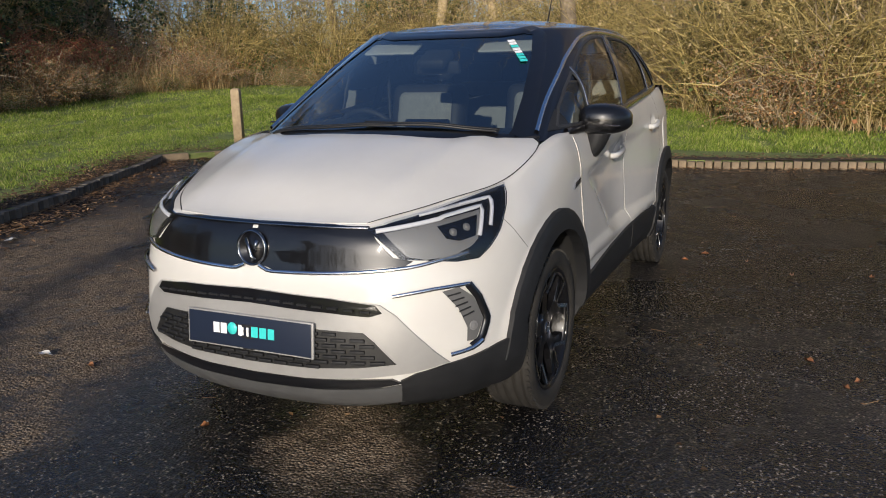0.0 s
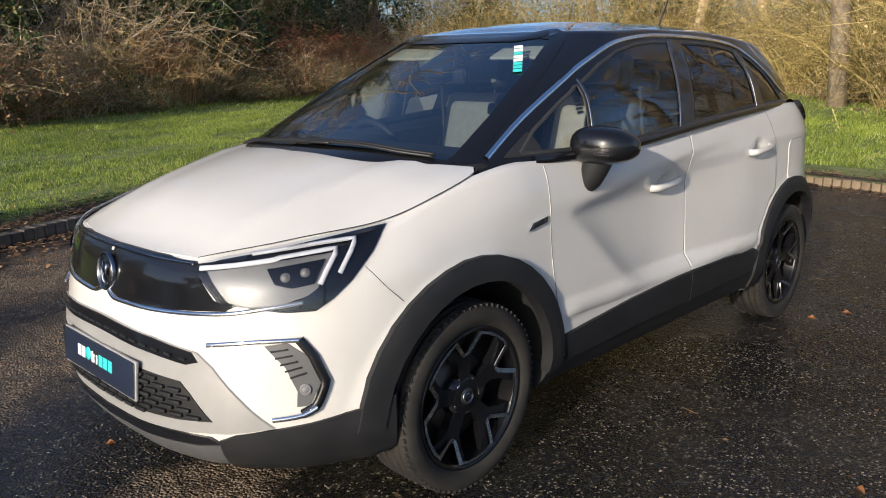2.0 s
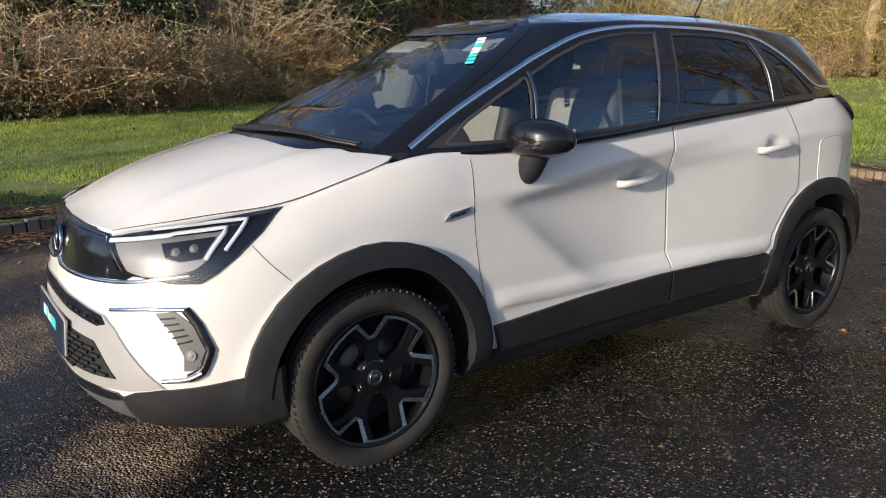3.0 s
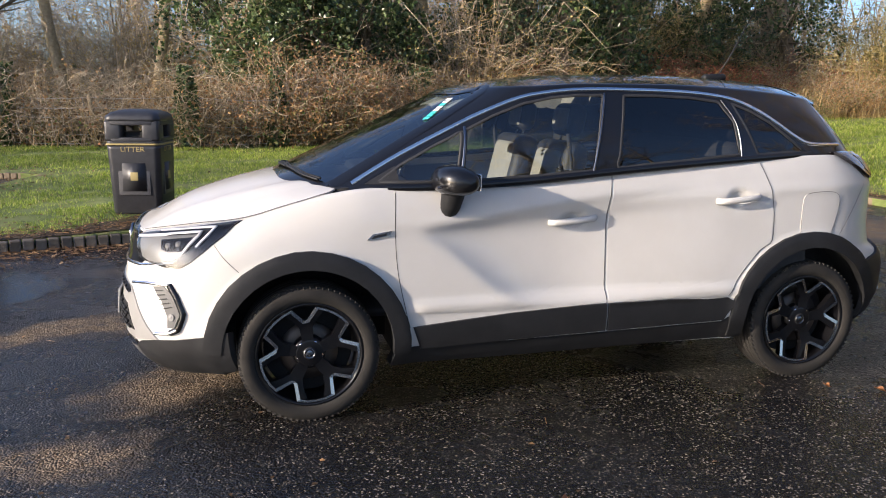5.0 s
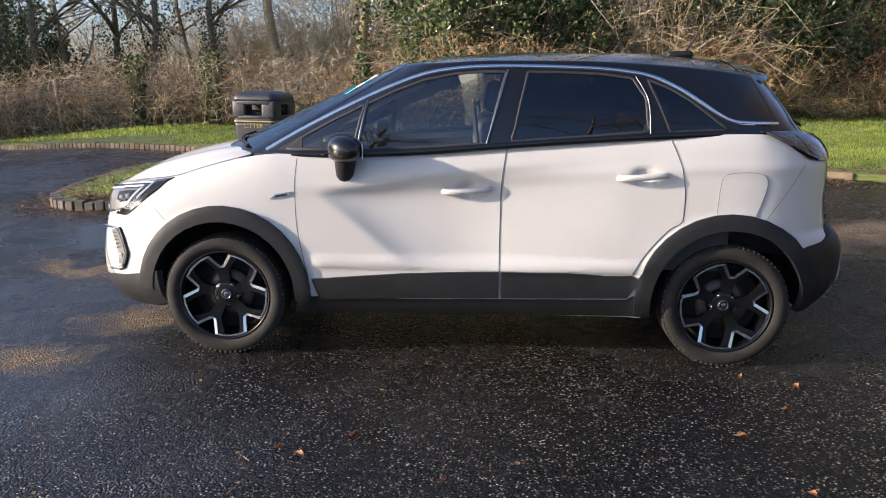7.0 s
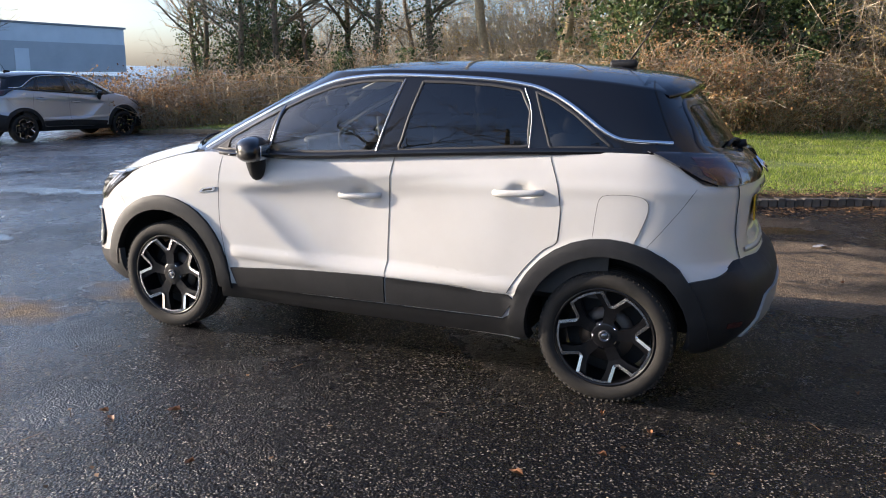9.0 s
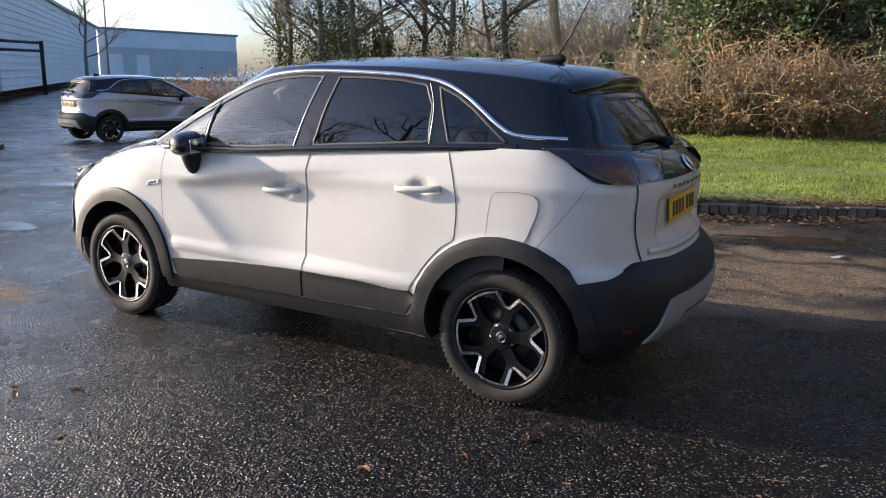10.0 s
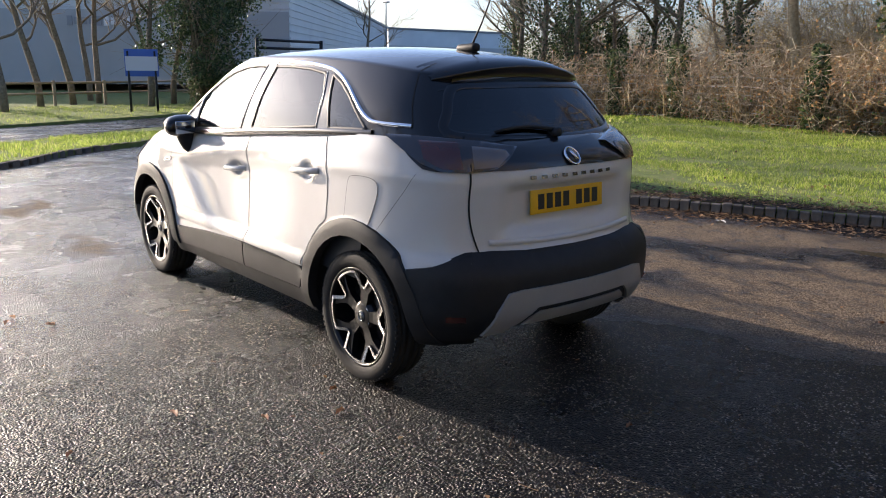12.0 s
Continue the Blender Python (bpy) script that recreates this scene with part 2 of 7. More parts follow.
    col = mix(m, "MIX", col, (0.012, 0.011, 0.010), wet)
    col = mix(m, "MIX", col, (0.010, 0.010, 0.010), hollow)
    into(m, col, "Base Color")
    rough = ramp(m, big, [(0.3, (0.18,) * 3), (0.7, (0.34,) * 3)])
    rough = mix(m, "MIX", rough, (0.85,) * 3, drier.outputs[0])
    rough = mix(m, "MIX", rough, (0.015,) * 3, wet)
    into(m, rough, "Roughness")
    # pebbly relief, drowned in the puddles
    h = nodes.new("ShaderNodeTexVoronoi")
    h.inputs["Scale"].default_value = 92
    links.new(co.outputs["Object"], h.inputs["Vector"])
    hs = nodes.new("ShaderNodeMath")
    hs.operation = "MULTIPLY_ADD"
    hs.inputs[1].default_value = 1.6
    links.new(noise_of(m, 24, 3), hs.inputs[0])
    inv = nodes.new("ShaderNodeMath")
    inv.operation = "SUBTRACT"
    inv.inputs[0].default_value = 1.0
    links.new(h.outputs["Distance"], inv.inputs[1])
    links.new(inv.outputs[0], hs.inputs[2])
    bp = nodes.new("ShaderNodeBump")
    bp.inputs["Distance"].default_value = 0.012
    links.new(hs.outputs[0], bp.inputs["Height"])
    st = nodes.new("ShaderNodeMath")
    st.operation = "MULTIPLY_ADD"
    st.inputs[1].default_value, st.inputs[2].default_value = -0.97, 1.0
    links.new(wet, st.inputs[0])
    links.new(st.outputs[0], bp.inputs["Strength"])
    into(m, bp.outputs["Normal"], "Normal")
    b.inputs["Specular IOR Level"].default_value = 0.15
    # a film of water over the stones, thinner where the ground has dried
    soft = nodes.new("ShaderNodeBump")
    soft.inputs["Distance"].default_value, soft.inputs["Strength"].default_value = 0.009, 0.7
    links.new(hs.outputs[0], soft.inputs["Height"])
    into(m, soft.outputs["Normal"], "Coat Normal")
    film = mix(m, "MIX", ramp(m, noise_of(m, 0.55, 5, 0.6), [(0.36, (0.35,) * 3), (0.58, (1.0,) * 3)]), (0.0, 0.0, 0.0), drier.outputs[0])
    # the lane falls to the east, so that side stays the wetter
    sep, fall = nodes.new("ShaderNodeSeparateXYZ"), nodes.new("ShaderNodeMapRange")
    links.new(add.outputs[0], sep.inputs[0])
    links.new(sep.outputs["X"], fall.inputs["Value"])
    fall.interpolation_type = "SMOOTHSTEP"
    for key, value in (("From Min", -1.6), ("From Max", 2.4), ("To Min", 0.15), ("To Max", 1.0)):
        fall.inputs[key].default_value = value
    film = mix(m, "MULTIPLY", film, fall.outputs["Result"])
    into(m, film, "Coat Weight")
    into(m, ramp(m, noise_of(m, 1.3, 4), [(0.3, (0.18,) * 3), (0.7, (0.34,) * 3)]), "Coat Roughness")
    b.inputs["Coat IOR"].default_value = 1.72


DRY = [(-1.6, -1.5, 1.3, 0.4, 10), (-0.5, -2.3, 1.2, 0.35, 15), (1.2, -1.85, 1.5, 0.45, 37), (1.93, 0.25, 0.42, 0.2, 10), (2.4, 0.95, 0.38, 0.2, 20), (2.85, -1.05, 0.7, 0.16, -10), (-2.3, -2.8, 1.3, 0.35, 12),
       (-2.0, -3.4, 1.1, 0.2, 15), (-2.1, -2.25, 1.0, 0.25, 5), (4.5, 1.0, 0.6, 0.16, -20), (-4.5, -3.2, 1.6, 0.6, 15), (0.2, -3.6, 2.2, 0.5, 24)]
PUDDLES = [(3.75, -2.3, 0.95, 0.48, -15), (4.65, -0.45, 0.42, 0.13, 40), (-1.9, -4.2, 0.8, 0.14, 22), (9.0, -3.6, 1.8, 0.35, 25), (11.2, -5.6, 1.4, 0.2, -70), (6.2, -2.6, 0.9, 0.2, 15)]
HOLLOWS = [(8.2, -2.35, 0.22, 0.12, 10), (6.45, -1.0, 0.30, 0.07, 20), (6.45, 0.55, 0.45, 0.07, -10), (6.75, -0.85, 0.35, 0.1, 0), (10.1, -1.5, 0.4, 0.12, 0)]
asphalt()


def base_np(x, y):
    """The land climbs to the south and west and falls a little to the east."""
    u, e, w = -y - 5.5, x - 6.0, -x - 8.0
    ease = lambda v, k: np.maximum(0, v) * np.clip(v / k, 0, 1)
    return (np.minimum(0.75, 0.045 * ease(u, 3.0)) * np.clip((13.0 - x) / 6.0, 0, 1) - np.minimum(0.6, 0.035 * ease(e, 3.0)) + np.minimum(0.8, 0.028 * ease(w, 6.0)))


def base(x, y):
    return float(base_np(np.float64(x), np.float64(y)))


def rise_np(x, y):
    """The verges lie a kerb's height up, with a low mound under the bin."""
    return base_np(x, y) + 0.09 + 0.2 * np.exp(-((x - 2.6) ** 2 + (y + 4.95) ** 2) / 0.55)


def rise(x, y):
    return float(rise_np(np.float64(x), np.float64(y)))


def ground_sheet():
    """One sheet to the horizon, in finer cells near the car."""
    steps = [-400, -250, -150, -90, -60, -50, -40, -34, *range(-30, 31), 34, 40, 50, 60, 90, 150, 250, 400]
    return grid_mesh([[(x, y, base(x, y)) for x in steps] for y in steps])


ground = part("ground", ground_sheet(), ASPHALT, smooth=False, label="dark wet asphalt with dry brown patches and puddles", kind="structure")

KERB_SOUTH = [(5.0, -4.15), (4.5, -3.6), (3.1, -3.85), (1.8, -4.15), (0.84, -4.5), (-0.43, -5.05), (-1.9, -5.72), (-3.3, -6.45), (-4.4, -6.95), (-5.0, -7.3)]
KERB_WEST = [(-5.0, -7.3), (-6.1, -6.75), (-6.9, -5.6), (-7.1, -3.0), (-6.7, 0.0), (-6.9, 1.5), (-7.3, 3.0), (-8.3, 6.0), (-10.0, 9.0)]
KERB_EAST = [(5.0, -4.15), (5.3, -5.4), (5.3, -6.8), (4.9, -7.9), (4.5, -8.7), (5.2, -9.0), (7.8, -9.7), (9.7, -10.5), (12.0, -11.5), (14.0, -12.0), (17.5, -14.0), (24.0, -22.0), (40, -40)]
ISLAND = [(8.4, 1.8), (8.7, 0.4), (11.0, -1.4), (13.3, -4.6), (14.0, -6.0), (15.0, -6.2), (18.0, -5.3), (16.0, -3.0), (13.0, -0.2), (11.0, 1.8), (9.2, 2.6)]
FAR = [(21, 6.0), (22.5, -1.0), (25.5, -8.0), (28.5, -12.5), (36, -19), (66, -19), (66, 24), (23, 24)]


def verge(name, outline, label, cell=1.5):
    bm = bmesh.new()
    bm.faces.new([bm.verts.new((p[0], p[1], 0)) for p in outline])
    bm.normal_update()
    bmesh.ops.triangulate(bm, faces=bm.faces, ngon_method="EAR_CLIP")
    for axis in (0, 1):
        lo, hi = min(p[axis] for p in outline), max(p[axis] for p in outline)
        k = max(lo, -46) + cell
        while k < min(hi, 40):
            bmesh.ops.bisect_plane(bm, geom=bm.verts[:] + bm.edges[:] + bm.faces[:], plane_co=(k, k, 0), plane_no=(1, 0, 0) if axis == 0 else (0, 1, 0))
            k += cell
    for v in bm.verts:
        v.co.z = rise(v.co.x, v.co.y) + 0.02 * noise.noise(v.co * 0.5)
    bm.normal_update()
    if sum(f.normal.z for f in bm.faces) < 0:
        bmesh.ops.reverse_faces(bm, faces=bm.faces)
    ex = bmesh.ops.extrude_edge_only(bm, edges=[e for e in bm.edges if e.is_boundary])
    for v in ex["geom"]:
        if isinstance(v, bmesh.types.BMVert):
            v.co.z -= 0.25
    return part(name, bm, GRASS_SOIL, smooth=False, label=label, kind="structure")


SOUTH_OUT = [*KERB_EAST[::-1], *KERB_SOUTH[1:-1], *KERB_WEST, (-60, 20), (-60, -90), (40, -90)]
verge_main = verge("verge_south", SOUTH_OUT, "mown grass verge with leaf litter along its kerb")
verge_island = verge("verge_island", ISLAND, "low grass island between wet lanes")
verge_east = verge("verge_east", FAR, "far grass strip along a wooden fence")


# kerb blocks, each a piece of its own
def kerb_mesh(name, length, width, top, material):
    bm = box(0, 0, top / 2 - 0.08, length - 0.012, width, top + 0.16, bevel=0.012)
    me = bpy.data.meshes.new(name)
    bm.to_mesh(me)
    bm.free()
    me.materials.append(material)
    return me


KERB_BED = varied("kerb_bedding", [(0.3, (0.03, 0.026, 0.02)), (0.7, (0.06, 0.05, 0.04))], 20, 0.95)


def kerb_line(name, pts, mesh, step, width, label, limit=400):
    line = [Vector((p.x, p.y, base(p.x, p.y))) for p in rounded([(*p, 0) for p in pts], closed=False, n=8)]
    bed = bmesh.new()
    rows = [[], []]
    for i, p in enumerate(line):
        t = (line[min(i + 1, len(line) - 1)] - line[max(0, i - 1)]).normalized()
        s = Vector((-t.y, t.x, 0)) * width * 0.42
        rows[0].append(p + s + Vector((0, 0, 0.06)))
        rows[1].append(p - s + Vector((0, 0, 0.06)))
    root = part(name, grid_mesh(rows), KERB_BED, smooth=False, label=label, kind="structure")
    total = sum((b - a).length for a, b in zip(line, line[1:]))
    spots = even_line(line, int(total / step) + 1)
    rng = random.Random(len(name))
    for i, p in enumerate(spots[:limit]):
        t = (spots[min(i + 1, len(spots) - 1)] - spots[max(0, i - 1)]).normalized()
        ob = new("kerb_block", mesh)
        ob.parent = root
        ob.matrix_basis = Matrix.Translation(p + Vector((0, 0, rng.uniform(-0.012, 0.006)))) @ Matrix.Rotation(math.atan2(t.y, t.x) + rng.uniform(-0.03, 0.03), 4, "Z") @ Matrix.Rotation(rng.uniform(-0.03, 0.03), 4, "X")
    return root


def even_line(pts, n):
    d = [0.0]
    for a, b in zip(pts, pts[1:]):
        d.append(d[-1] + (b - a).length)
    out, k = [], 0
    for i in range(n):
        s = d[-1] * i / max(1, n - 1)
        while k < len(d) - 2 and d[k + 1] < s:
            k += 1
        out.append(pts[k].lerp(pts[k + 1], (s - d[k]) / max(1e-9, d[k + 1] - d[k])))
    return out


dark_block = kerb_mesh("kerb_block", 0.21, 0.125, 0.105, KERB)
dark_header = kerb_mesh("kerb_header", 0.108, 0.125, 0.105, KERB)
header_block = kerb_mesh("kerb_brick", 0.108, 0.11, 0.095, KERB_PALE)
long_block = kerb_mesh("kerb_edging", 0.92, 0.12, 0.10, KERB_PALE)
kerb_line("kerb_south", KERB_SOUTH, dark_header, 0.108, 0.125, "dark mossy kerb of small blocks")
kerb_line("kerb_west", KERB_WEST[:4], long_block, 0.92, 0.13, "pale sandy edging kerb")
kerb_line("kerb_back", KERB_WEST[3:], header_block, 0.108, 0.11, "tan brick kerb of headers set side by side")
kerb_line("kerb_lane", KERB_EAST[:10], header_block, 0.108, 0.11, "tan brick kerb round the side lane", limit=260)
kerb_line("kerb_island", ISLAND + ISLAND[:1], dark_block, 0.3, 0.125, "dark kerb round the grass island")

# ---------------------------------------------------------------- the white car: hull
from mathutils.bvhtree import BVHTree

SIDE_TOP = [(-1.97, 1.18), (-1.6, 1.19), (-1.3, 1.19), (-1.0, 1.178), (-0.6, 1.155), (-0.2, 1.125), (0.4, 1.078), (0.88, 1.066), (1.05, 1.058), (1.2, 1.035), (1.4, 0.985), (1.6, 0.925), (1.75, 0.888), (1.9, 0.86), (2.2, 0.842)]
SPINE = [(-1.9, 1.2), (1.2, 1.10), (1.37, 1.088), (1.46, 1.075), (1.63, 1.037), (1.8, 0.985), (1.98, 0.915), (2.1, 0.845)]
PLAN = [(2.158, 0), (2.145, 0.25), (2.095, 0.45), (2.02, 0.60), (1.90, 0.715), (1.75, 0.79), (1.55, 0.835), (1.25, 0.852), (0.85, 0.845), (0.4, 0.842), (-0.2, 0.842), (-0.8, 0.846), (-1.25, 0.852), (-1.5, 0.835), (-1.7, 0.775), (-1.83, 0.67), (-1.91, 0.5), (-1.955, 0.27), (-1.97, 0)]
NOSE = [(0.20, -0.11), (0.26, -0.035), (0.33, 0.0), (0.45, 0.012), (0.58, 0.0), (0.66, -0.012), (0.72, -0.028), (0.80, -0.045), (0.86, -0.075), (0.95, -0.12)]
TAIL = [(0.20, 0.15), (0.28, 0.06), (0.36, -0.01), (0.45, -0.055), (0.58, -0.06), (0.66, -0.03), (0.71, 0.03), (0.84, 0.045), (1.0, 0.04), (1.08, 0.055), (1.13, 0.095), (1.2, 0.19)]
TUMBLE = [(0.20, -0.09), (0.28, -0.035), (0.36, -0.006), (0.45, 0.0), (0.58, 0.0), (0.70, -0.006), (0.85, -0.018), (0.97, -0.028), (1.07, -0.042), (1.15, -0.052), (1.2, -0.06)]


def smooth(a, b, x):
    t = min(1.0, max(0.0, (x - a) / (b - a)))
    return t * t * (3 - 2 * t)


def even(pts, n):
    """n points at even steps along a polyline."""
    d = [0.0]
    for a, b in zip(pts, pts[1:]):
        d.append(d[-1] + (b - a).length)
    out, k = [], 0
    for i in range(n):
        s = d[-1] * i / (n - 1)
        while k < len(d) - 2 and d[k + 1] < s:
            k += 1
        out.append(pts[k].lerp(pts[k + 1], (s - d[k]) / max(1e-9, d[k + 1] - d[k])))
    return out


SCOOP_EDGE = [(0.48, 0.22), (0.531, 0.344), (0.595, 0.446), (0.69, 0.562), (0.785, 0.677), (0.835, 0.755), (0.867, 0.80), (0.93, 0.80)]      # height, then how far forward the scoop reaches
SCOOP_TOP = [(-1.0, 1.075), (-0.6, 1.05), (-0.154, 1.01), (0.328, 0.952), (0.501, 0.928), (0.674, 0.903), (0.76, 0.885), (0.82, 0.862)]


def door_dent(x, z):
    """The shallow scoop in the front door, falling away behind a slanting edge, and the ledge above the sill."""
    behind, over = max(0.0, curve(SCOOP_EDGE, z) - x), max(0.0, curve(SCOOP_TOP, x) - z)
    blade = (1 - math.exp(-behind / 0.15)) * (1 - math.exp(-over / 0.05)) * smooth(-0.80, 0.15, x) * smooth(0.47, 0.56, z)
    ledge = smooth(0.56, 0.53, z) * smooth(0.48, 0.50, z) * smooth(-0.95, -0.8, x) * smooth(0.9, 0.75, x)
    cup = sum(smooth(1.0, 0.45, math.hypot((x - hx) / 0.075, (z - hz - 0.004) / 0.052)) for hx, hz in ((0.018, 0.893), (-0.86, 0.978)))
    return -0.052 * blade + 0.014 * ledge - 0.020 * cup


def hull_point(p, z, top):
    x, y = p
    wf, wr = smooth(1.35, 1.95, x), smooth(-1.35, -1.8, x)
    lip = max(0.0, 1 - (top - z) / 0.13)
    off = curve(TUMBLE, z) - 0.03 * lip * lip - 0.035 * smooth(0.78, 0.95, z) * smooth(1.0, 1.5, x)
    scale = max(0.0, 1 + off / 0.85)
    x += curve(NOSE, z) * wf + curve(TAIL, z) * wr
    if p[0] < -1.5:      # the number plate lies in a hollow of the tailgate
        x += 0.034 * smooth(0.47, 0.34, p[1]) * smooth(0.755, 0.81, z) * smooth(1.0, 0.965, z)
    y *= scale
    arch = smooth(0.50, 0.44, abs(math.hypot(p[0] - 1.302, z - 0.32))) + smooth(0.50, 0.44, abs(math.hypot(p[0] + 1.302, z - 0.32)))
    shoulder = 0.008 * math.exp(-((z - (top - 0.16)) / 0.035) ** 2) * smooth(1.2, 0.6, p[0])
    y += (0.012 * arch + shoulder + door_dent(p[0], z)) * smooth(0.5, 0.75, p[1])
    return Vector((x, y, z))


def lower_hull():
    cols = even(rounded([(*p, 0) for p in PLAN], closed=False, n=12), 380)
    wall_rows, cap_rows = 80, 22
    rows = []
    for k in range(wall_rows + 1):
        v = k / wall_rows
        row = []
        for c in cols:
            top = curve(SIDE_TOP, c.x)
            row.append(hull_point((c.x, c.y), lerp(0.205, top, v), top))
        rows.append(row)
    for k in range(1, cap_rows + 1):
        c = k / cap_rows
        row = []
        for e in rows[wall_rows]:
            sx = min(1.80, max(-1.5, e.x))
            x, y = lerp(e.x, sx, c), e.y * (1 - c)
            f = 1 - (1 - c) ** 2.3
            z = lerp(e.z, curve(SPINE, x), f)
            ridge = lerp(0.50, 0.40, smooth(1.2, 2.0, x))
            z += 0.010 * math.exp(-((y - ridge) / 0.045) ** 2) * smooth(2.05, 1.85, x)
            row.append(Vector((x, y, z)))
        rows.append(row)
    return rows


G_BASE = [(1.44, 0), (1.40, 0.30), (1.27, 0.55), (1.13, 0.695), (1.0, 0.76), (0.8, 0.785), (0.4, 0.795), (-0.2, 0.795), (-0.8, 0.785), (-1.2, 0.76), (-1.5, 0.71), (-1.66, 0.62), (-1.745, 0.45), (-1.79, 0.2), (-1.80, 0)]
G_TOP = [(0.44, 0), (0.42, 0.28), (0.36, 0.46), (0.27, 0.555), (0.17, 0.595), (0.06, 0.61), (-0.10, 0.617), (-0.45, 0.617), (-0.85, 0.607), (-1.12, 0.59), (-1.32, 0.56), (-1.44, 0.51), (-1.52, 0.38), (-1.56, 0.18), (-1.565, 0)]
RAIL = [(-1.6, 1.455), (-1.5, 1.465), (-1.2, 1.502), (-0.9, 1.525), (-0.5, 1.54), (-0.1, 1.54), (0.2, 1.527), (0.45, 1.525)]
ROOF = [(-1.6, 1.515), (-1.4, 1.555), (-1.1, 1.585), (-0.8, 1.600), (-0.5, 1.603), (-0.05, 1.592), (0.2, 1.568), (0.45, 1.53)]


def greenhouse():
    base = rounded([(*p, 0) for p in G_BASE], closed=False, n=14)
    top = rounded([(*p, 0) for p in G_TOP], closed=False, n=14)
    wall_rows, cap_rows = 44, 24
    rows = []
    for k in range(wall_rows + 1):
        v = k / wall_rows
        row = []
        for b, t in zip(base, top):
            zb = curve(SIDE_TOP, b.x) - 0.015 if b.x < 1.1 else lerp(1.045, 1.072, smooth(1.1, 1.4, b.x))
            zt = curve(RAIL, t.x)
            side = smooth(1.2, 0.9, b.x) * smooth(-1.7, -1.45, b.x)
            out = 0.028 * math.sin(math.pi * v) * (0.45 + 0.55 * side)
            p = b.lerp(t, v)
            n = Vector((p.x * (1 - side) * (1 if p.x > 0 else 1), p.y + 0.3 * side, 0)).normalized() if side < 1 else Vector((0, 1, 0))
            row.append(Vector((p.x + n.x * out, p.y + n.y * out, lerp(zb, zt, v))))
        rows.append(row)
    for k in range(1, cap_rows + 1):
        c = k / cap_rows
        row = []
        for e in rows[wall_rows]:
            sx = min(0.25, max(-1.4, e.x))
            x, y = lerp(e.x, sx, c), e.y * (1 - c)
            row.append(Vector((x, y, lerp(e.z, curve(ROOF, x), 1 - (1 - c) ** 2.4))))
        rows.append(row)
    return rows


def mirrored(bm):
    out = bm.copy()
    for v in out.verts:
        v.co.y = -v.co.y
    bmesh.ops.reverse_faces(out, faces=out.faces)
    return out


def both_sides(bm):
    """The half and its mirror image in one welded mesh."""
    n = len(bm.verts)
    vs = list(bm.verts)
    twin = [bm.verts.new((v.co.x, -v.co.y, v.co.z)) for v in vs]
    index = {v: i for i, v in enumerate(vs)}
    for f in list(bm.faces):
        bm.faces.new([twin[index[v]] for v in reversed(f.verts)])
    bmesh.ops.remove_doubles(bm, verts=bm.verts, dist=0.0006)
    bmesh.ops.dissolve_degenerate(bm, edges=bm.edges, dist=0.0002)
    return bm


LOW = both_sides(grid_mesh(lower_hull(), flip=False))
TOPS = both_sides(grid_mesh(greenhouse(), flip=False))
for h in (LOW, TOPS):
    bmesh.ops.recalc_face_normals(h, faces=h.faces)
LOW_TREE, TOP_TREE = BVHTree.FromBMesh(LOW), BVHTree.FromBMesh(TOPS)


def inside(poly, a, b):
    hit = False
    for i in range(len(poly)):
        (x0, y0), (x1, y1) = poly[i - 1][:2], poly[i][:2]
        if (y0 > b) != (y1 > b) and a < (x1 - x0) * (b - y0) / (y1 - y0) + x0:
            hit = not hit
    return hit


def axes_of(direction):
    d = Vector(direction).normalized()
    up = Vector((0, 0, 1)) if abs(d.z) < 0.9 else Vector((1, 0, 0))
    a = d.cross(up).normalized()
    return d, a, a.cross(d)


def drop(tree, p, d, off=0.0):
    """The place where a point falls on the hull along d, lifted by off."""
    start = Vector(p) - d * ((Vector(p)).dot(d) + 4.0)
    hit, n, _, _ = tree.ray_cast(start, d)
    if hit is None:
        hit, n, _, _ = tree.find_nearest(Vector(p))
    if n.dot(d) > 0:
        n = -n
    return hit + n * off, n


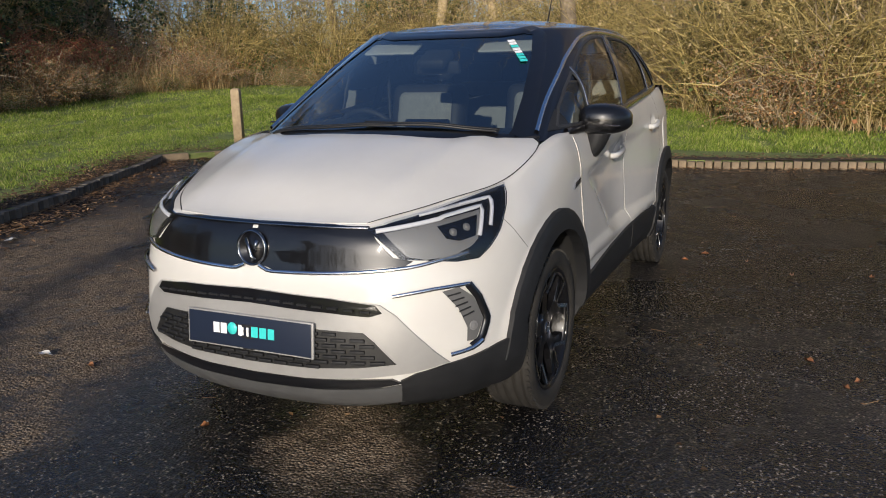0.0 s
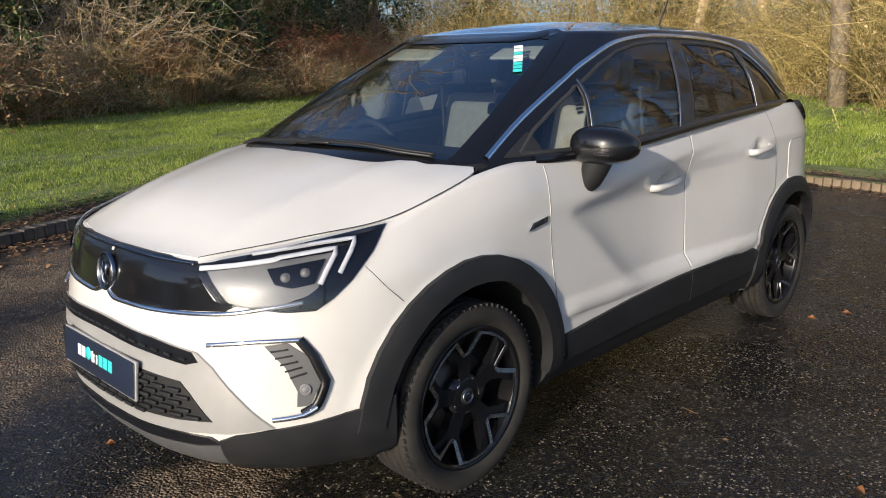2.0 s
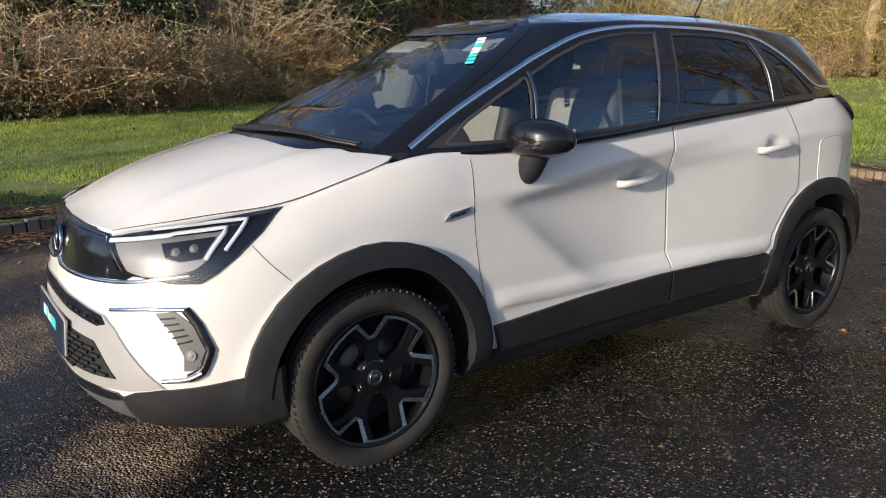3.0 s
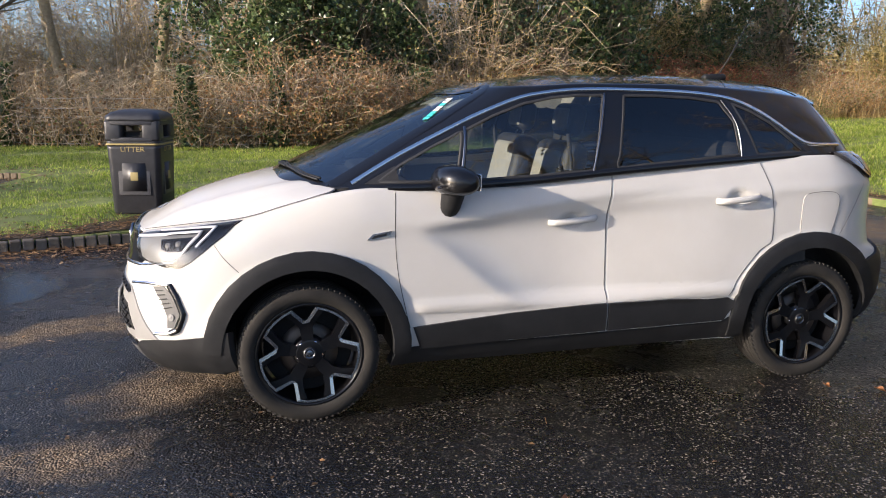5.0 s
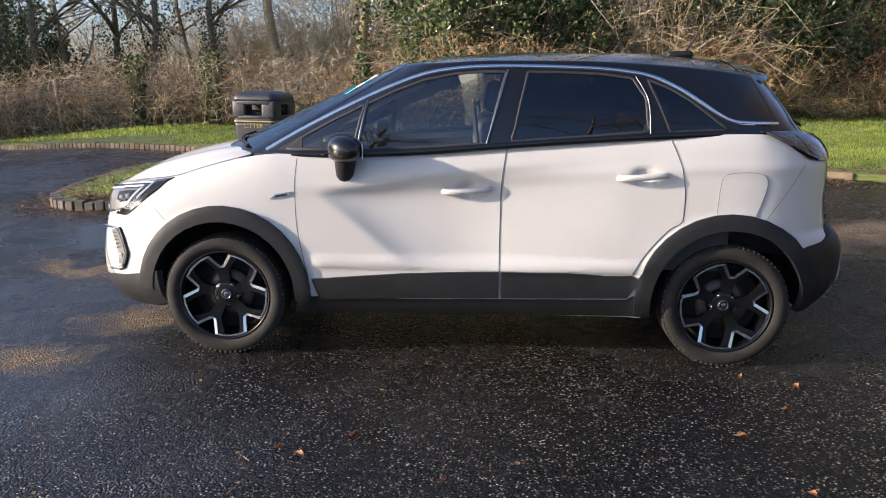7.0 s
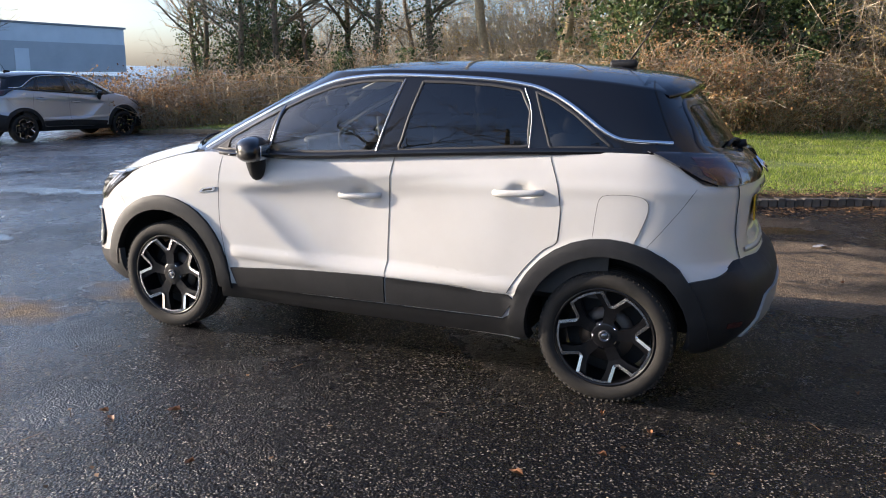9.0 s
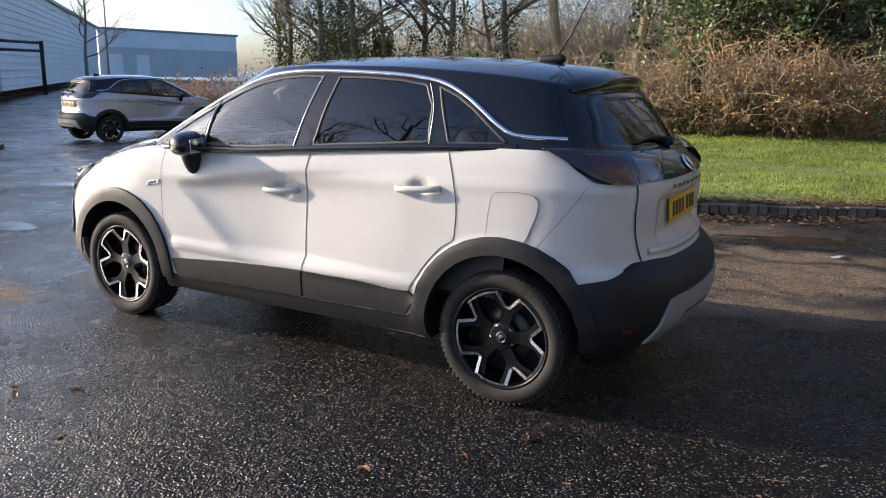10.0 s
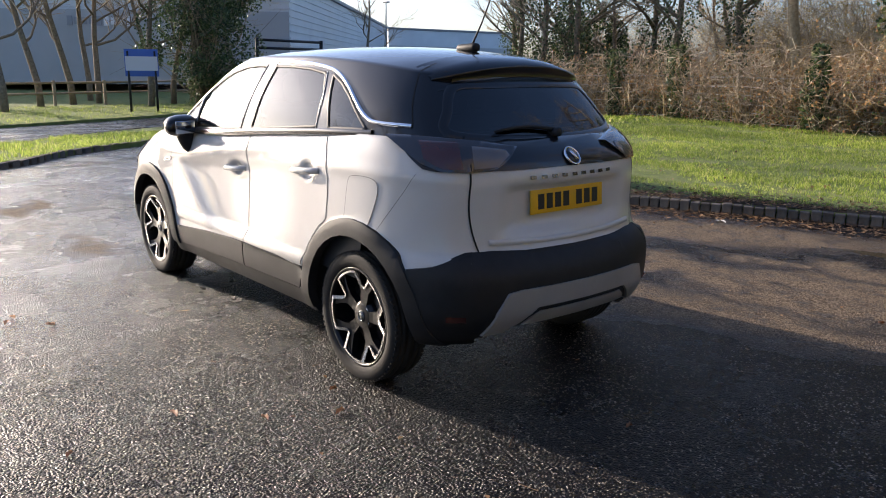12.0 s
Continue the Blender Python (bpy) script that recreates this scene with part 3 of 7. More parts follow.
def patch(points, direction, off=0.003, thick=0.012, cell=0.035, tree=None, rise=None):
    """A panel with the given outline laid on the hull along a direction, with its edge turned in."""
    tree = tree or LOW_TREE
    d, a, b = axes_of(direction)
    pl = [(Vector(p).dot(a), Vector(p).dot(b)) for p in points]
    bm = bmesh.new()
    bm.faces.new([bm.verts.new((u, v, 0)) for u, v in pl])
    bm.normal_update()
    bmesh.ops.triangulate(bm, faces=bm.faces, ngon_method="EAR_CLIP")
    for axis in (0, 1):
        lo, hi = min(p[axis] for p in pl), max(p[axis] for p in pl)
        k = lo + cell
        no = (1, 0, 0) if axis == 0 else (0, 1, 0)
        while k < hi:
            bmesh.ops.bisect_plane(bm, geom=bm.verts[:] + bm.edges[:] + bm.faces[:], plane_co=(k if axis == 0 else 0, k if axis else 0, 0), plane_no=no)
            k += cell
    bmesh.ops.remove_doubles(bm, verts=bm.verts, dist=1e-5)
    for v in bm.verts:
        u, w = v.co.x, v.co.y
        q, n = drop(tree, a * u + b * w, d, off + (rise(u, w) if rise else 0.0))
        v.co = q
    bm.normal_update()
    if sum(f.normal.dot(d) * f.calc_area() for f in bm.faces) > 0:
        bmesh.ops.reverse_faces(bm, faces=bm.faces)
    if thick:
        edges = [e for e in bm.edges if e.is_boundary]
        ex = bmesh.ops.extrude_edge_only(bm, edges=edges)
        for v in ex["geom"]:
            if isinstance(v, bmesh.types.BMVert):
                v.co += d * thick
        for f in (g for g in ex["geom"] if isinstance(g, bmesh.types.BMFace)):
            f.smooth = False
        bmesh.ops.recalc_face_normals(bm, faces=bm.faces)
        big = max(bm.faces, key=lambda f: f.calc_area())
        if big.normal.dot(d) > 0:
            bmesh.ops.reverse_faces(bm, faces=bm.faces)
        bmesh.ops.split_edges(bm, edges=[e for e in bm.edges if len(e.link_faces) == 2 and e.calc_face_angle(0) > 0.9])
    return bm


def ribbon(points, direction, width=0.006, off=0.0012, tree=None, n=8, height=0.0, closed=False):
    """A narrow strip that follows the hull along a line: a panel gap, or with a height a trim strip."""
    tree = tree or LOW_TREE
    d, a, b = axes_of(direction)
    line = rounded(points, closed=closed, n=n)
    line = even(line, max(4, int(sum((q - p).length for p, q in zip(line, line[1:])) / 0.018)))
    hits = [drop(tree, p, d, off) for p in line]
    rows = [[], [], [], []]
    for i, (p, nrm) in enumerate(hits):
        t = (hits[min(i + 1, len(hits) - 1)][0] - hits[max(0, i - 1)][0]).normalized()
        s = t.cross(nrm).normalized() * width / 2
        for row, q in zip(rows, (p - s - nrm * height * 0.6, p - s * 0.75 + nrm * height, p + s * 0.75 + nrm * height, p + s - nrm * height * 0.6)):
            row.append(q)
    bm = grid_mesh(rows)
    bm.normal_update()
    if sum(f.normal.dot(d) for f in bm.faces) > 0:
        bmesh.ops.reverse_faces(bm, faces=bm.faces)
    return bm


def pair(name, bm, material, parent, label=""):
    """The left part and its mirror image on the right."""
    twin = mirrored(bm)
    return part(name, bm, material, parent, label), part(name, twin, material, parent, label)


LEFT, FRONT, REAR, DOWN = (0, -1, 0), (-1, 0, 0), (1, 0, 0), (0, 0, -1)
CORNER, TAILC = (-0.75, -0.66, 0), (0.72, -0.69, 0)


def sxz(*pts, y=0.85):
    return [(x, y, z) for x, z in pts]


def fyz(*pts, x=2.1):
    return [(x, y, z) for y, z in pts]


# outlines of the openings, seen from the side as (x, z)
WIN_QUARTER = [(0.965, 1.092), (0.86, 1.165), (0.70, 1.25), (0.563, 1.315), (0.61, 1.092)]
WIN_FRONT = [(0.545, 1.322), (0.40, 1.39), (0.25, 1.445), (0.10, 1.475), (-0.04, 1.487), (-0.165, 1.487), (-0.13, 1.36), (-0.075, 1.135), (0.2, 1.113), (0.585, 1.092)]
WIN_REAR = [(-0.275, 1.487), (-0.45, 1.487), (-0.65, 1.478), (-0.80, 1.458), (-0.865, 1.36), (-0.875, 1.20), (-0.6, 1.175), (-0.20, 1.145), (-0.235, 1.32)]
WIN_TAIL = [(-0.875, 1.452), (-0.98, 1.412), (-1.08, 1.355), (-1.18, 1.28), (-1.275, 1.207), (-1.15, 1.205), (-0.985, 1.198), (-0.93, 1.33)]
WIN_SIDES = [WIN_QUARTER, WIN_FRONT, WIN_REAR, WIN_TAIL]
SCREEN = [(1.415, 0), (1.375, 0.32), (1.26, 0.53), (1.155, 0.63), (0.42, 0.475), (0.475, 0.30), (0.50, 0.0)]      # windscreen seen from above (x, y)
BACKLIGHT = [(0.0, 1.425), (0.30, 1.422), (0.45, 1.405), (0.53, 1.30), (0.575, 1.215), (0.40, 1.185), (0.0, 1.175)]   # (y, z)


def open_hulls():
    """Cuts the windows and wheel arches out of the hulls."""
    gone = []
    for f in TOPS.faces:
        c = f.calc_center_median()
        y = abs(c.y)
        if y > 0.5 and any(inside(w, c.x, c.z) for w in WIN_SIDES):
            gone.append(f)
        elif c.x > 0.4 and c.z < 1.52 and inside(SCREEN + [(p[0], -p[1]) for p in SCREEN[::-1]], c.x, c.y) and abs(f.normal.x) > 0.3:
            gone.append(f)
        elif c.x < -1.3 and inside(BACKLIGHT + [(-p[0], p[1]) for p in BACKLIGHT[::-1]], c.y, c.z):
            gone.append(f)
    bmesh.ops.delete(TOPS, geom=gone, context="FACES")
    gone = []
    for f in LOW.faces:
        c = f.calc_center_median()
        y = abs(c.y)
        if any(math.hypot(c.x - hx, c.z - 0.335) < 0.43 for hx in (1.302, -1.302)) and y > 0.4 and c.z < 0.8:
            gone.append(f)
        elif c.z < 0.245 and abs(c.x) < 1.70 or c.z < 0.31 and abs(c.x) > 1.5 or c.z < 0.38 and c.x < -1.75 and y < 0.52:
            gone.append(f)
        elif c.z > 0.9 and f.normal.z > 0.55 and -1.70 < c.x < 1.30 and y < 0.735:
            gone.append(f)
        elif c.z > 0.9 and f.normal.z > 0.55 and c.x <= -1.4 and y < 0.6 and c.x > -1.76:
            gone.append(f)
    bmesh.ops.delete(LOW, geom=gone, context="FACES")


open_hulls()
car = tagged(new("car"), "white compact crossover car with a black roof parked on wet asphalt", "car")
car.matrix_basis = Matrix.Diagonal((1, 0.968, 1, 1))
part("body_shell", LOW, PAINT, car, "white painted body shell")
part("roof", TOPS, BLACK_GLOSS, car, "gloss black roof and pillars")


# ---------------------------------------------------------------- wheels
def wheel():
    """One alloy wheel, its axle along y and its outer face towards +y."""
    turn = Matrix.Rotation(radians(-90), 4, "X")
    R = 0.322
    prof = [(0.238, 0.082), (0.250, 0.097), (0.275, 0.105), (0.298, 0.102), (0.311, 0.094), (0.318, 0.082)]
    tread = []
    for z in (0.058, 0.022, -0.022, -0.058):
        tread += [(R, z + 0.007), (R - 0.007, z + 0.005), (R - 0.007, z - 0.005), (R, z - 0.007)]
    back = [(r, -z) for r, z in prof[::-1]]
    tyre = lathe(prof + [(R, 0.074)] + tread + [(R, -0.074)] + back, 72, turn)
    root = part("wheel", lathe([(0.241, 0.085), (0.245, 0.091), (0.241, 0.095), (0.232, 0.092), (0.228, 0.074), (0.216, 0.02), (0.210, -0.08)], 72, turn), RIM, label="black alloy wheel with diamond cut edges")
    part("tyre", tyre, TYRE, root)
    blocks = bmesh.new()
    for k in range(72):
        a = 2 * math.pi * k / 72
        for s in (1, -1):
            m = Matrix.Rotation(a, 4, "Y") @ Matrix.Translation((0, s * 0.082, 0.3145)) @ Matrix.Rotation(radians(20 * s), 4, "Z")
            add_box(blocks, 0, 0, 0, 0.016, 0.026, 0.010, m=m)
    part("tread", blocks, TYRE, root, smooth=False, kind="stuff")
    part("barrel", lathe([(0.0, 0.005), (0.10, 0.005), (0.205, -0.03)], 48, turn), UNDER, root)
    part("brake_disc", lathe([(0.075, 0.018), (0.135, 0.018), (0.135, 0.008)], 48, turn), BRAKE, root)
    # five spokes, each forked towards the rim, with a cut face along the fork
    for s in range(5):
        a0 = 2 * math.pi * s / 5

        def at(r, a, h):
            return turn @ Vector((r * math.cos(a0 + a), r * math.sin(a0 + a), h))

        bm = bmesh.new()
        outline = [(0.040, -0.55), (0.095, -0.30), (0.130, -0.24), (0.172, -0.34), (0.224, -0.46), (0.226, -0.29), (0.160, -0.10),
                   (0.160, 0.10), (0.226, 0.29), (0.224, 0.46), (0.172, 0.34), (0.130, 0.24), (0.095, 0.30), (0.040, 0.55)]
        height = [0.062, 0.060, 0.062, 0.067, 0.074, 0.074, 0.066, 0.066, 0.074, 0.074, 0.067, 0.062, 0.060, 0.062]
        top = [bm.verts.new(at(r, a, h)) for (r, a), h in zip(outline, height)]
        low = [bm.verts.new(at(r, a, h - 0.035)) for (r, a), h in zip(outline, height)]
        for q in ((0, 1, 12, 13), (1, 2, 11, 12), (2, 6, 7, 11), (2, 3, 6), (3, 4, 5, 6), (7, 8, 9, 10), (7, 10, 11)):
            bm.faces.new([top[i] for i in q])
        for i in range(14):
            bm.faces.new((low[i], low[(i + 1) % 14], top[(i + 1) % 14], top[i]))
        bmesh.ops.recalc_face_normals(bm, faces=bm.faces)
        part("spoke", bm, RIM, root, smooth=False)
        cut = bmesh.new()
        path = [(0.2275, -0.6285), (0.2275, -0.43), (0.2275, -0.235), (0.161, -0.045), (0.157, 0.0), (0.161, 0.045), (0.2275, 0.235), (0.2275, 0.43), (0.2275, 0.6285)]
        inner = [(0.2175, -0.6285), (0.2175, -0.43), (0.2165, -0.295), (0.149, -0.105), (0.146, 0.0), (0.149, 0.105), (0.2165, 0.295), (0.2175, 0.43), (0.2175, 0.6285)]
        hh = [0.093, 0.093, 0.091, 0.073, 0.071, 0.073, 0.091, 0.093, 0.093]
        # the cut runs round the rim and dips in at each spoke
        tops = [[cut.verts.new(at(*p, h)) for p, h in zip(line, hh)] for line in (path, inner)]
        lows = [[cut.verts.new(at(*p, h - 0.004)) for p, h in zip(line, hh)] for line in (path, inner)]
        for i in range(8):
            cut.faces.new((tops[0][i], tops[0][i + 1], tops[1][i + 1], tops[1][i]))
            cut.faces.new((tops[0][i], lows[0][i], lows[0][i + 1], tops[0][i + 1]))
            cut.faces.new((tops[1][i], tops[1][i + 1], lows[1][i + 1], lows[1][i]))
        bmesh.ops.recalc_face_normals(cut, faces=cut.faces)
        part("cut_edge", cut, RIM_CUT, root, "bright machined spoke edge", smooth=False)
        part("wheel_bolt", lathe([(0.0, 0.062), (0.008, 0.062), (0.009, 0.05)], 8, Matrix.Rotation(a0 + 0.63, 4, "Y") @ Matrix.Translation((0.055, 0, 0)) @ turn), CHROME, root)
    part("hub", lathe([(0.0, 0.063), (0.055, 0.063), (0.072, 0.058), (0.08, 0.02)], 40, turn), RIM, root)
    part("hub_cap", lathe([(0.0, 0.069), (0.026, 0.069), (0.030, 0.064)], 32, turn), PLASTIC, root)
    part("hub_emblem", lathe([(0.0, 0.0705), (0.012, 0.0705), (0.014, 0.069), (0.021, 0.069), (0.021, 0.0715), (0.024, 0.0715), (0.025, 0.069)], 28, turn), DARK_CHROME, root)
    return root


first_wheel = wheel()
first_wheel.parent = car
WHEEL_Z = 0.318
first_wheel.matrix_basis = pose(1.302, 0.735, WHEEL_Z, 0, -12, 0)
for wx, wy, spin, rz in ((-1.302, 0.735, -28, 0), (1.302, -0.735, 5, 180), (-1.302, -0.735, 33, 180)):
    copy_thing(first_wheel, pose(wx, wy, WHEEL_Z, 0, 0, rz) @ pose(0, 0, 0, 0, spin, 0))

# underbody, floor and arch liners
part("underbody", box(0, 0, 0.30, 1.78, 1.36, 0.14, bevel=0.02), UNDER, car)
part("front_floor", box(1.78, 0, 0.33, 0.30, 1.10, 0.18, bevel=0.02), UNDER, car)
part("rear_floor", box(-1.74, 0, 0.47, 0.24, 1.00, 0.18, bevel=0.02), UNDER, car)
for hx in (1.302, -1.302):
    rows = [[], []]
    for a in range(-9, 190, 7):
        lx, lz = hx + 0.415 * math.cos(radians(a)), 0.335 + 0.415 * math.sin(radians(a))
        flank = drop(LOW_TREE, (lx, 0.85, max(lz, 0.30)), Vector(LEFT))[0].y
        rows[0].append((lx, 0.40, lz))
        rows[1].append((lx, min(0.846, flank - 0.012), lz))
    bm = grid_mesh(rows)
    pair("arch_liner", bm, UNDER, car)
    bm = bmesh.new()
    bm.faces.new([bm.verts.new((hx + 0.42 * math.cos(radians(a)), 0.42, 0.335 + 0.42 * math.sin(radians(a)))) for a in range(-9, 190, 9)])
    pair("arch_back", bm, UNDER, car)
    part("axle", tube([(hx, -0.72, 0.31), (hx, 0.72, 0.31)], 0.04), UNDER, car)

# ---------------------------------------------------------------- side cladding, doors and windows
def arc(hx, r, a0, a1, n=18, zc=0.335):
    return [(hx + r * math.cos(radians(lerp(a0, a1, k / n))), 0.85, zc + r * math.sin(radians(lerp(a0, a1, k / n)))) for k in range(n + 1)]


for hx, a0, a1 in ((1.302, 2, 184), (-1.302, -8, 187)):
    pair("arch_cladding", patch(arc(hx, 0.462, a0, a1) + arc(hx, 0.385, a1, a0), LEFT, 0.016, 0.05, 0.03), PLASTIC, car, "dark grey wheel arch cladding")
pair("sill_cladding", patch(sxz((0.83, 0.425), (0.35, 0.465), (-0.145, 0.487), (-0.145, 0.345), (0.35, 0.335), (0.79, 0.32)), LEFT, 0.015, 0.03), PLASTIC, car)
pair("sill_cladding", patch(sxz((-0.157, 0.487), (-0.5, 0.492), (-0.70, 0.482), (-0.82, 0.487), (-0.865, 0.45), (-0.80, 0.36), (-0.157, 0.345)), LEFT, 0.015, 0.03), PLASTIC, car)
pair("sill", patch(sxz((0.90, 0.33), (0.35, 0.325), (-0.80, 0.35), (-0.88, 0.40), (-0.93, 0.255), (0.3, 0.235), (0.93, 0.235)), LEFT, 0.006, 0.10), PLASTIC, car)

DOOR_F = [(0.899, 1.045), (0.907, 0.90), (0.899, 0.70), (0.862, 0.50), (0.843, 0.425), (0.35, 0.465), (-0.145, 0.487), (-0.146, 0.70), (-0.150, 0.93), (-0.172, 1.105), (0.2, 1.08), (0.6, 1.052)]
DOOR_R = [(-0.182, 1.105), (-0.160, 0.93), (-0.156, 0.70), (-0.157, 0.487), (-0.5, 0.492), (-0.82, 0.487), (-0.89, 0.60), (-0.99, 0.715), (-1.055, 0.76), (-1.062, 0.90), (-1.04, 1.03), (-0.99, 1.155), (-0.6, 1.135)]
pair("front_door", patch(sxz(*DOOR_F), LEFT, 0.0025, 0.006, 0.018), PAINT, car)
pair("rear_door", patch(sxz(*DOOR_R), LEFT, 0.0025, 0.006, 0.018), PAINT, car)
for line in (DOOR_F[:5], DOOR_F[6:10], DOOR_R[5:12]):
    pair("door_gap", ribbon(sxz(*line), LEFT, 0.0028, 0.0034), DARK, car)
FLAP = [(-1.222, 0.80), (-1.232, 0.93), (-1.245, 0.985), (-1.29, 1.003), (-1.40, 1.006), (-1.455, 0.985), (-1.462, 0.93), (-1.43, 0.83), (-1.405, 0.775)]
flap = part("fuel_flap", patch(rounded(sxz(*FLAP), hard=(0, 8), n=4), LEFT, 0.003, 0.006), PAINT, car)
part("flap_gap", ribbon(sxz(*FLAP), LEFT, 0.0018, 0.0036), DARK, flap)

for name, poly, g in (("quarter_glass", WIN_QUARTER, GLASS), ("front_door_glass", WIN_FRONT, GLASS), ("rear_door_glass", WIN_REAR, GLASS_DARK), ("tail_side_glass", WIN_TAIL, GLASS_DARK)):
    c = Vector((sum(p[0] for p in poly) / len(poly), sum(p[1] for p in poly) / len(poly)))
    wide = [c + (Vector(p) - c) * 1.03 for p in poly]
    for ob in pair(name, patch(sxz(*wide), LEFT, -0.002, 0.0, 0.06, TOP_TREE), g, car):
        ob.visible_shadow = False
    rim = rounded(sxz(*poly), n=3, hard=range(len(poly)))
    pair("window_seal", ribbon([*rim, rim[0]], LEFT, 0.016, 0.0015, TOP_TREE, n=2, height=0.002), TRIM_DARK, car)
pair("sail_panel", patch(sxz((1.03, 1.078), (0.90, 1.150), (0.885, 1.158), (0.875, 1.082)), LEFT, 0.003, 0.004, 0.03, TOP_TREE), PLASTIC, car, "black triangular panel ahead of the quarter glass")
belt = sxz((0.93, 1.068), (0.6, 1.072), (0.2, 1.094), (-0.2, 1.128), (-0.6, 1.157), (-1.0, 1.182), (-1.32, 1.195))
pair("belt_trim", ribbon(belt, LEFT, 0.034, 0.004, TOP_TREE, height=0.008), BLACK_GLOSS, car)
CHROME_LINE = sxz((1.085, 1.078), (0.86, 1.205), (0.56, 1.352), (0.40, 1.421), (0.25, 1.474), (0.10, 1.500), (-0.05, 1.512), (-0.27, 1.514), (-0.6, 1.505), (-0.80, 1.486), (-0.92, 1.458), (-1.04, 1.402), (-1.13, 1.345), (-1.22, 1.285), (-1.29, 1.252), (-1.36, 1.243), (-1.46, 1.240), (-1.53, 1.238))
pair("chrome_strip", ribbon(CHROME_LINE, LEFT, 0.020, 0.004, TOP_TREE, height=0.007, n=4), CHROME, car, "bright metal strip along the window line")
pair("mullion", ribbon(sxz((0.545, 1.335), (0.594, 1.07)), LEFT, 0.013, 0.004, TOP_TREE, height=0.003), DARK_CHROME, car)
pair("mullion", ribbon(sxz((-0.172, 1.495), (-0.13, 1.345), (-0.068, 1.125)), LEFT, 0.009, 0.004, TOP_TREE, height=0.003), DARK_CHROME, car)
pair("mullion", ribbon(sxz((-0.815, 1.465), (-0.873, 1.35), (-0.882, 1.19)), LEFT, 0.004, 0.004, TOP_TREE, height=0.003), DARK_CHROME, car)
for poly in (((-0.172, 1.50), (-0.270, 1.50), (-0.228, 1.32), (-0.192, 1.138), (-0.07, 1.128), (-0.128, 1.36)),
             ((-0.81, 1.468), (-0.873, 1.45), (-0.935, 1.32), (-0.99, 1.195), (-0.885, 1.19), (-0.875, 1.35))):
    pair("pillar_cover", patch(sxz(*poly), LEFT, 0.003, 0.004, 0.05, TOP_TREE), BLACK_GLOSS, car)
for hx, hz in ((0.028, 0.893), (-0.85, 0.978)):
    scoop = rounded([(hx + 0.055 * math.cos(a) - 0.01, 0.85, hz + 0.043 * math.sin(a)) for a in [k * math.pi / 5 for k in range(10)]], n=2)
    pair("handle_recess", patch(scoop, LEFT, 0.0035, 0.0, 0.012, rise=None), PAINT, car)
    p0 = drop(LOW_TREE, (hx + 0.10, 0.85, hz), Vector(LEFT), 0.0)[0]
    p0.x = hx
    bm = bmesh.new()
    pts = [(hx + 0.118, p0.y + 0.004, hz - 0.006), (hx + 0.095, p0.y + 0.028, hz - 0.005), (hx + 0.03, p0.y + 0.037, hz), (hx - 0.05, p0.y + 0.034, hz + 0.005), (hx - 0.10, p0.y + 0.022, hz + 0.008), (hx - 0.118, p0.y + 0.002, hz + 0.009)]
    add_tube(bm, rounded(pts, closed=False, n=4), 0.014, 0.014, 10)
    for v in bm.verts:
        v.co.z = hz + (v.co.z - hz) * 1.15
    pair("door_handle", bm, PAINT, car)
pair("wing_badge", patch(sxz((1.038, 0.840), (1.012, 0.866), (0.925, 0.880), (0.932, 0.858)), LEFT, 0.007, 0.01, 0.02), CHROME, car, "small chrome wing badge")
pair("wing_badge_field", patch(sxz((1.018, 0.846), (1.004, 0.860), (0.945, 0.870), (0.95, 0.858)), LEFT, 0.0085, 0.002, 0.02), PLASTIC, car)

# ---------------------------------------------------------------- the car's front
PLATE_NAVY = mat("navy_plate", (0.012, 0.018, 0.035), 0.35)
TEAL = mat("turquoise_print", (0.03, 0.55, 0.52), 0.4)
WHITE_PRINT = mat("white_print", (0.8, 0.8, 0.8), 0.4)
YELLOW = mat("yellow_plate", (0.70, 0.38, 0.012), 0.4)
BLACK_PRINT = mat("black_print", (0.012, 0.012, 0.012), 0.5)
LAMP_IN = mat("lamp_reflector", (0.19, 0.19, 0.19), 0.45, 0.2)
DRL = mat("light_guide", (0.46, 0.47, 0.50), 0.25)
RED_LENS = mat("red_lens", (0.060, 0.014, 0.012), 0.10, 0, 0.8)
SMOKE_LENS = mat("smoked_lens", (0.02, 0.016, 0.017), 0.08, 0, 1.0)
POD_GREY = mat("grey_pod", (0.10, 0.10, 0.10), 0.5)
TAIL_CLEAR = mat("tail_clear", (0.11, 0.095, 0.093), 0.12, 0.0, 0.8)
GREY_LIP = varied("grey_lip", [(0.3, (0.060, 0.061, 0.062)), (0.7, (0.085, 0.086, 0.087))], 8, 0.55)


def sym(pts):
    """A half outline (from the middle outwards and back) closed with its mirror image."""
    return list(pts) + [(x, -y, z) for x, y, z in reversed(pts) if abs(y) > 1e-4]


# bonnet with its shut line
BONNET = [(2.079, 0.0, 0), (2.068, 0.20, 0), (2.024, 0.40, 0), (1.90, 0.515, 0), (1.75, 0.61, 0), (1.60, 0.69, 0), (1.45, 0.735, 0), (1.30, 0.745, 0), (1.20, 0.728, 0), (1.16, 0.690, 0), (1.23, 0.58, 0), (1.31, 0.42, 0), (1.36, 0.22, 0), (1.375, 0.0, 0)]
bonnet = part("bonnet", patch(sym(BONNET), DOWN, 0.0035, 0.008, 0.045), PAINT, car, "white bonnet with two soft ridges")
for s in (1, -1):
    part("bonnet_gap", ribbon([(x, y * s, z) for x, y, z in BONNET[2:11]], DOWN, 0.0045, 0.0042), DARK, bonnet)
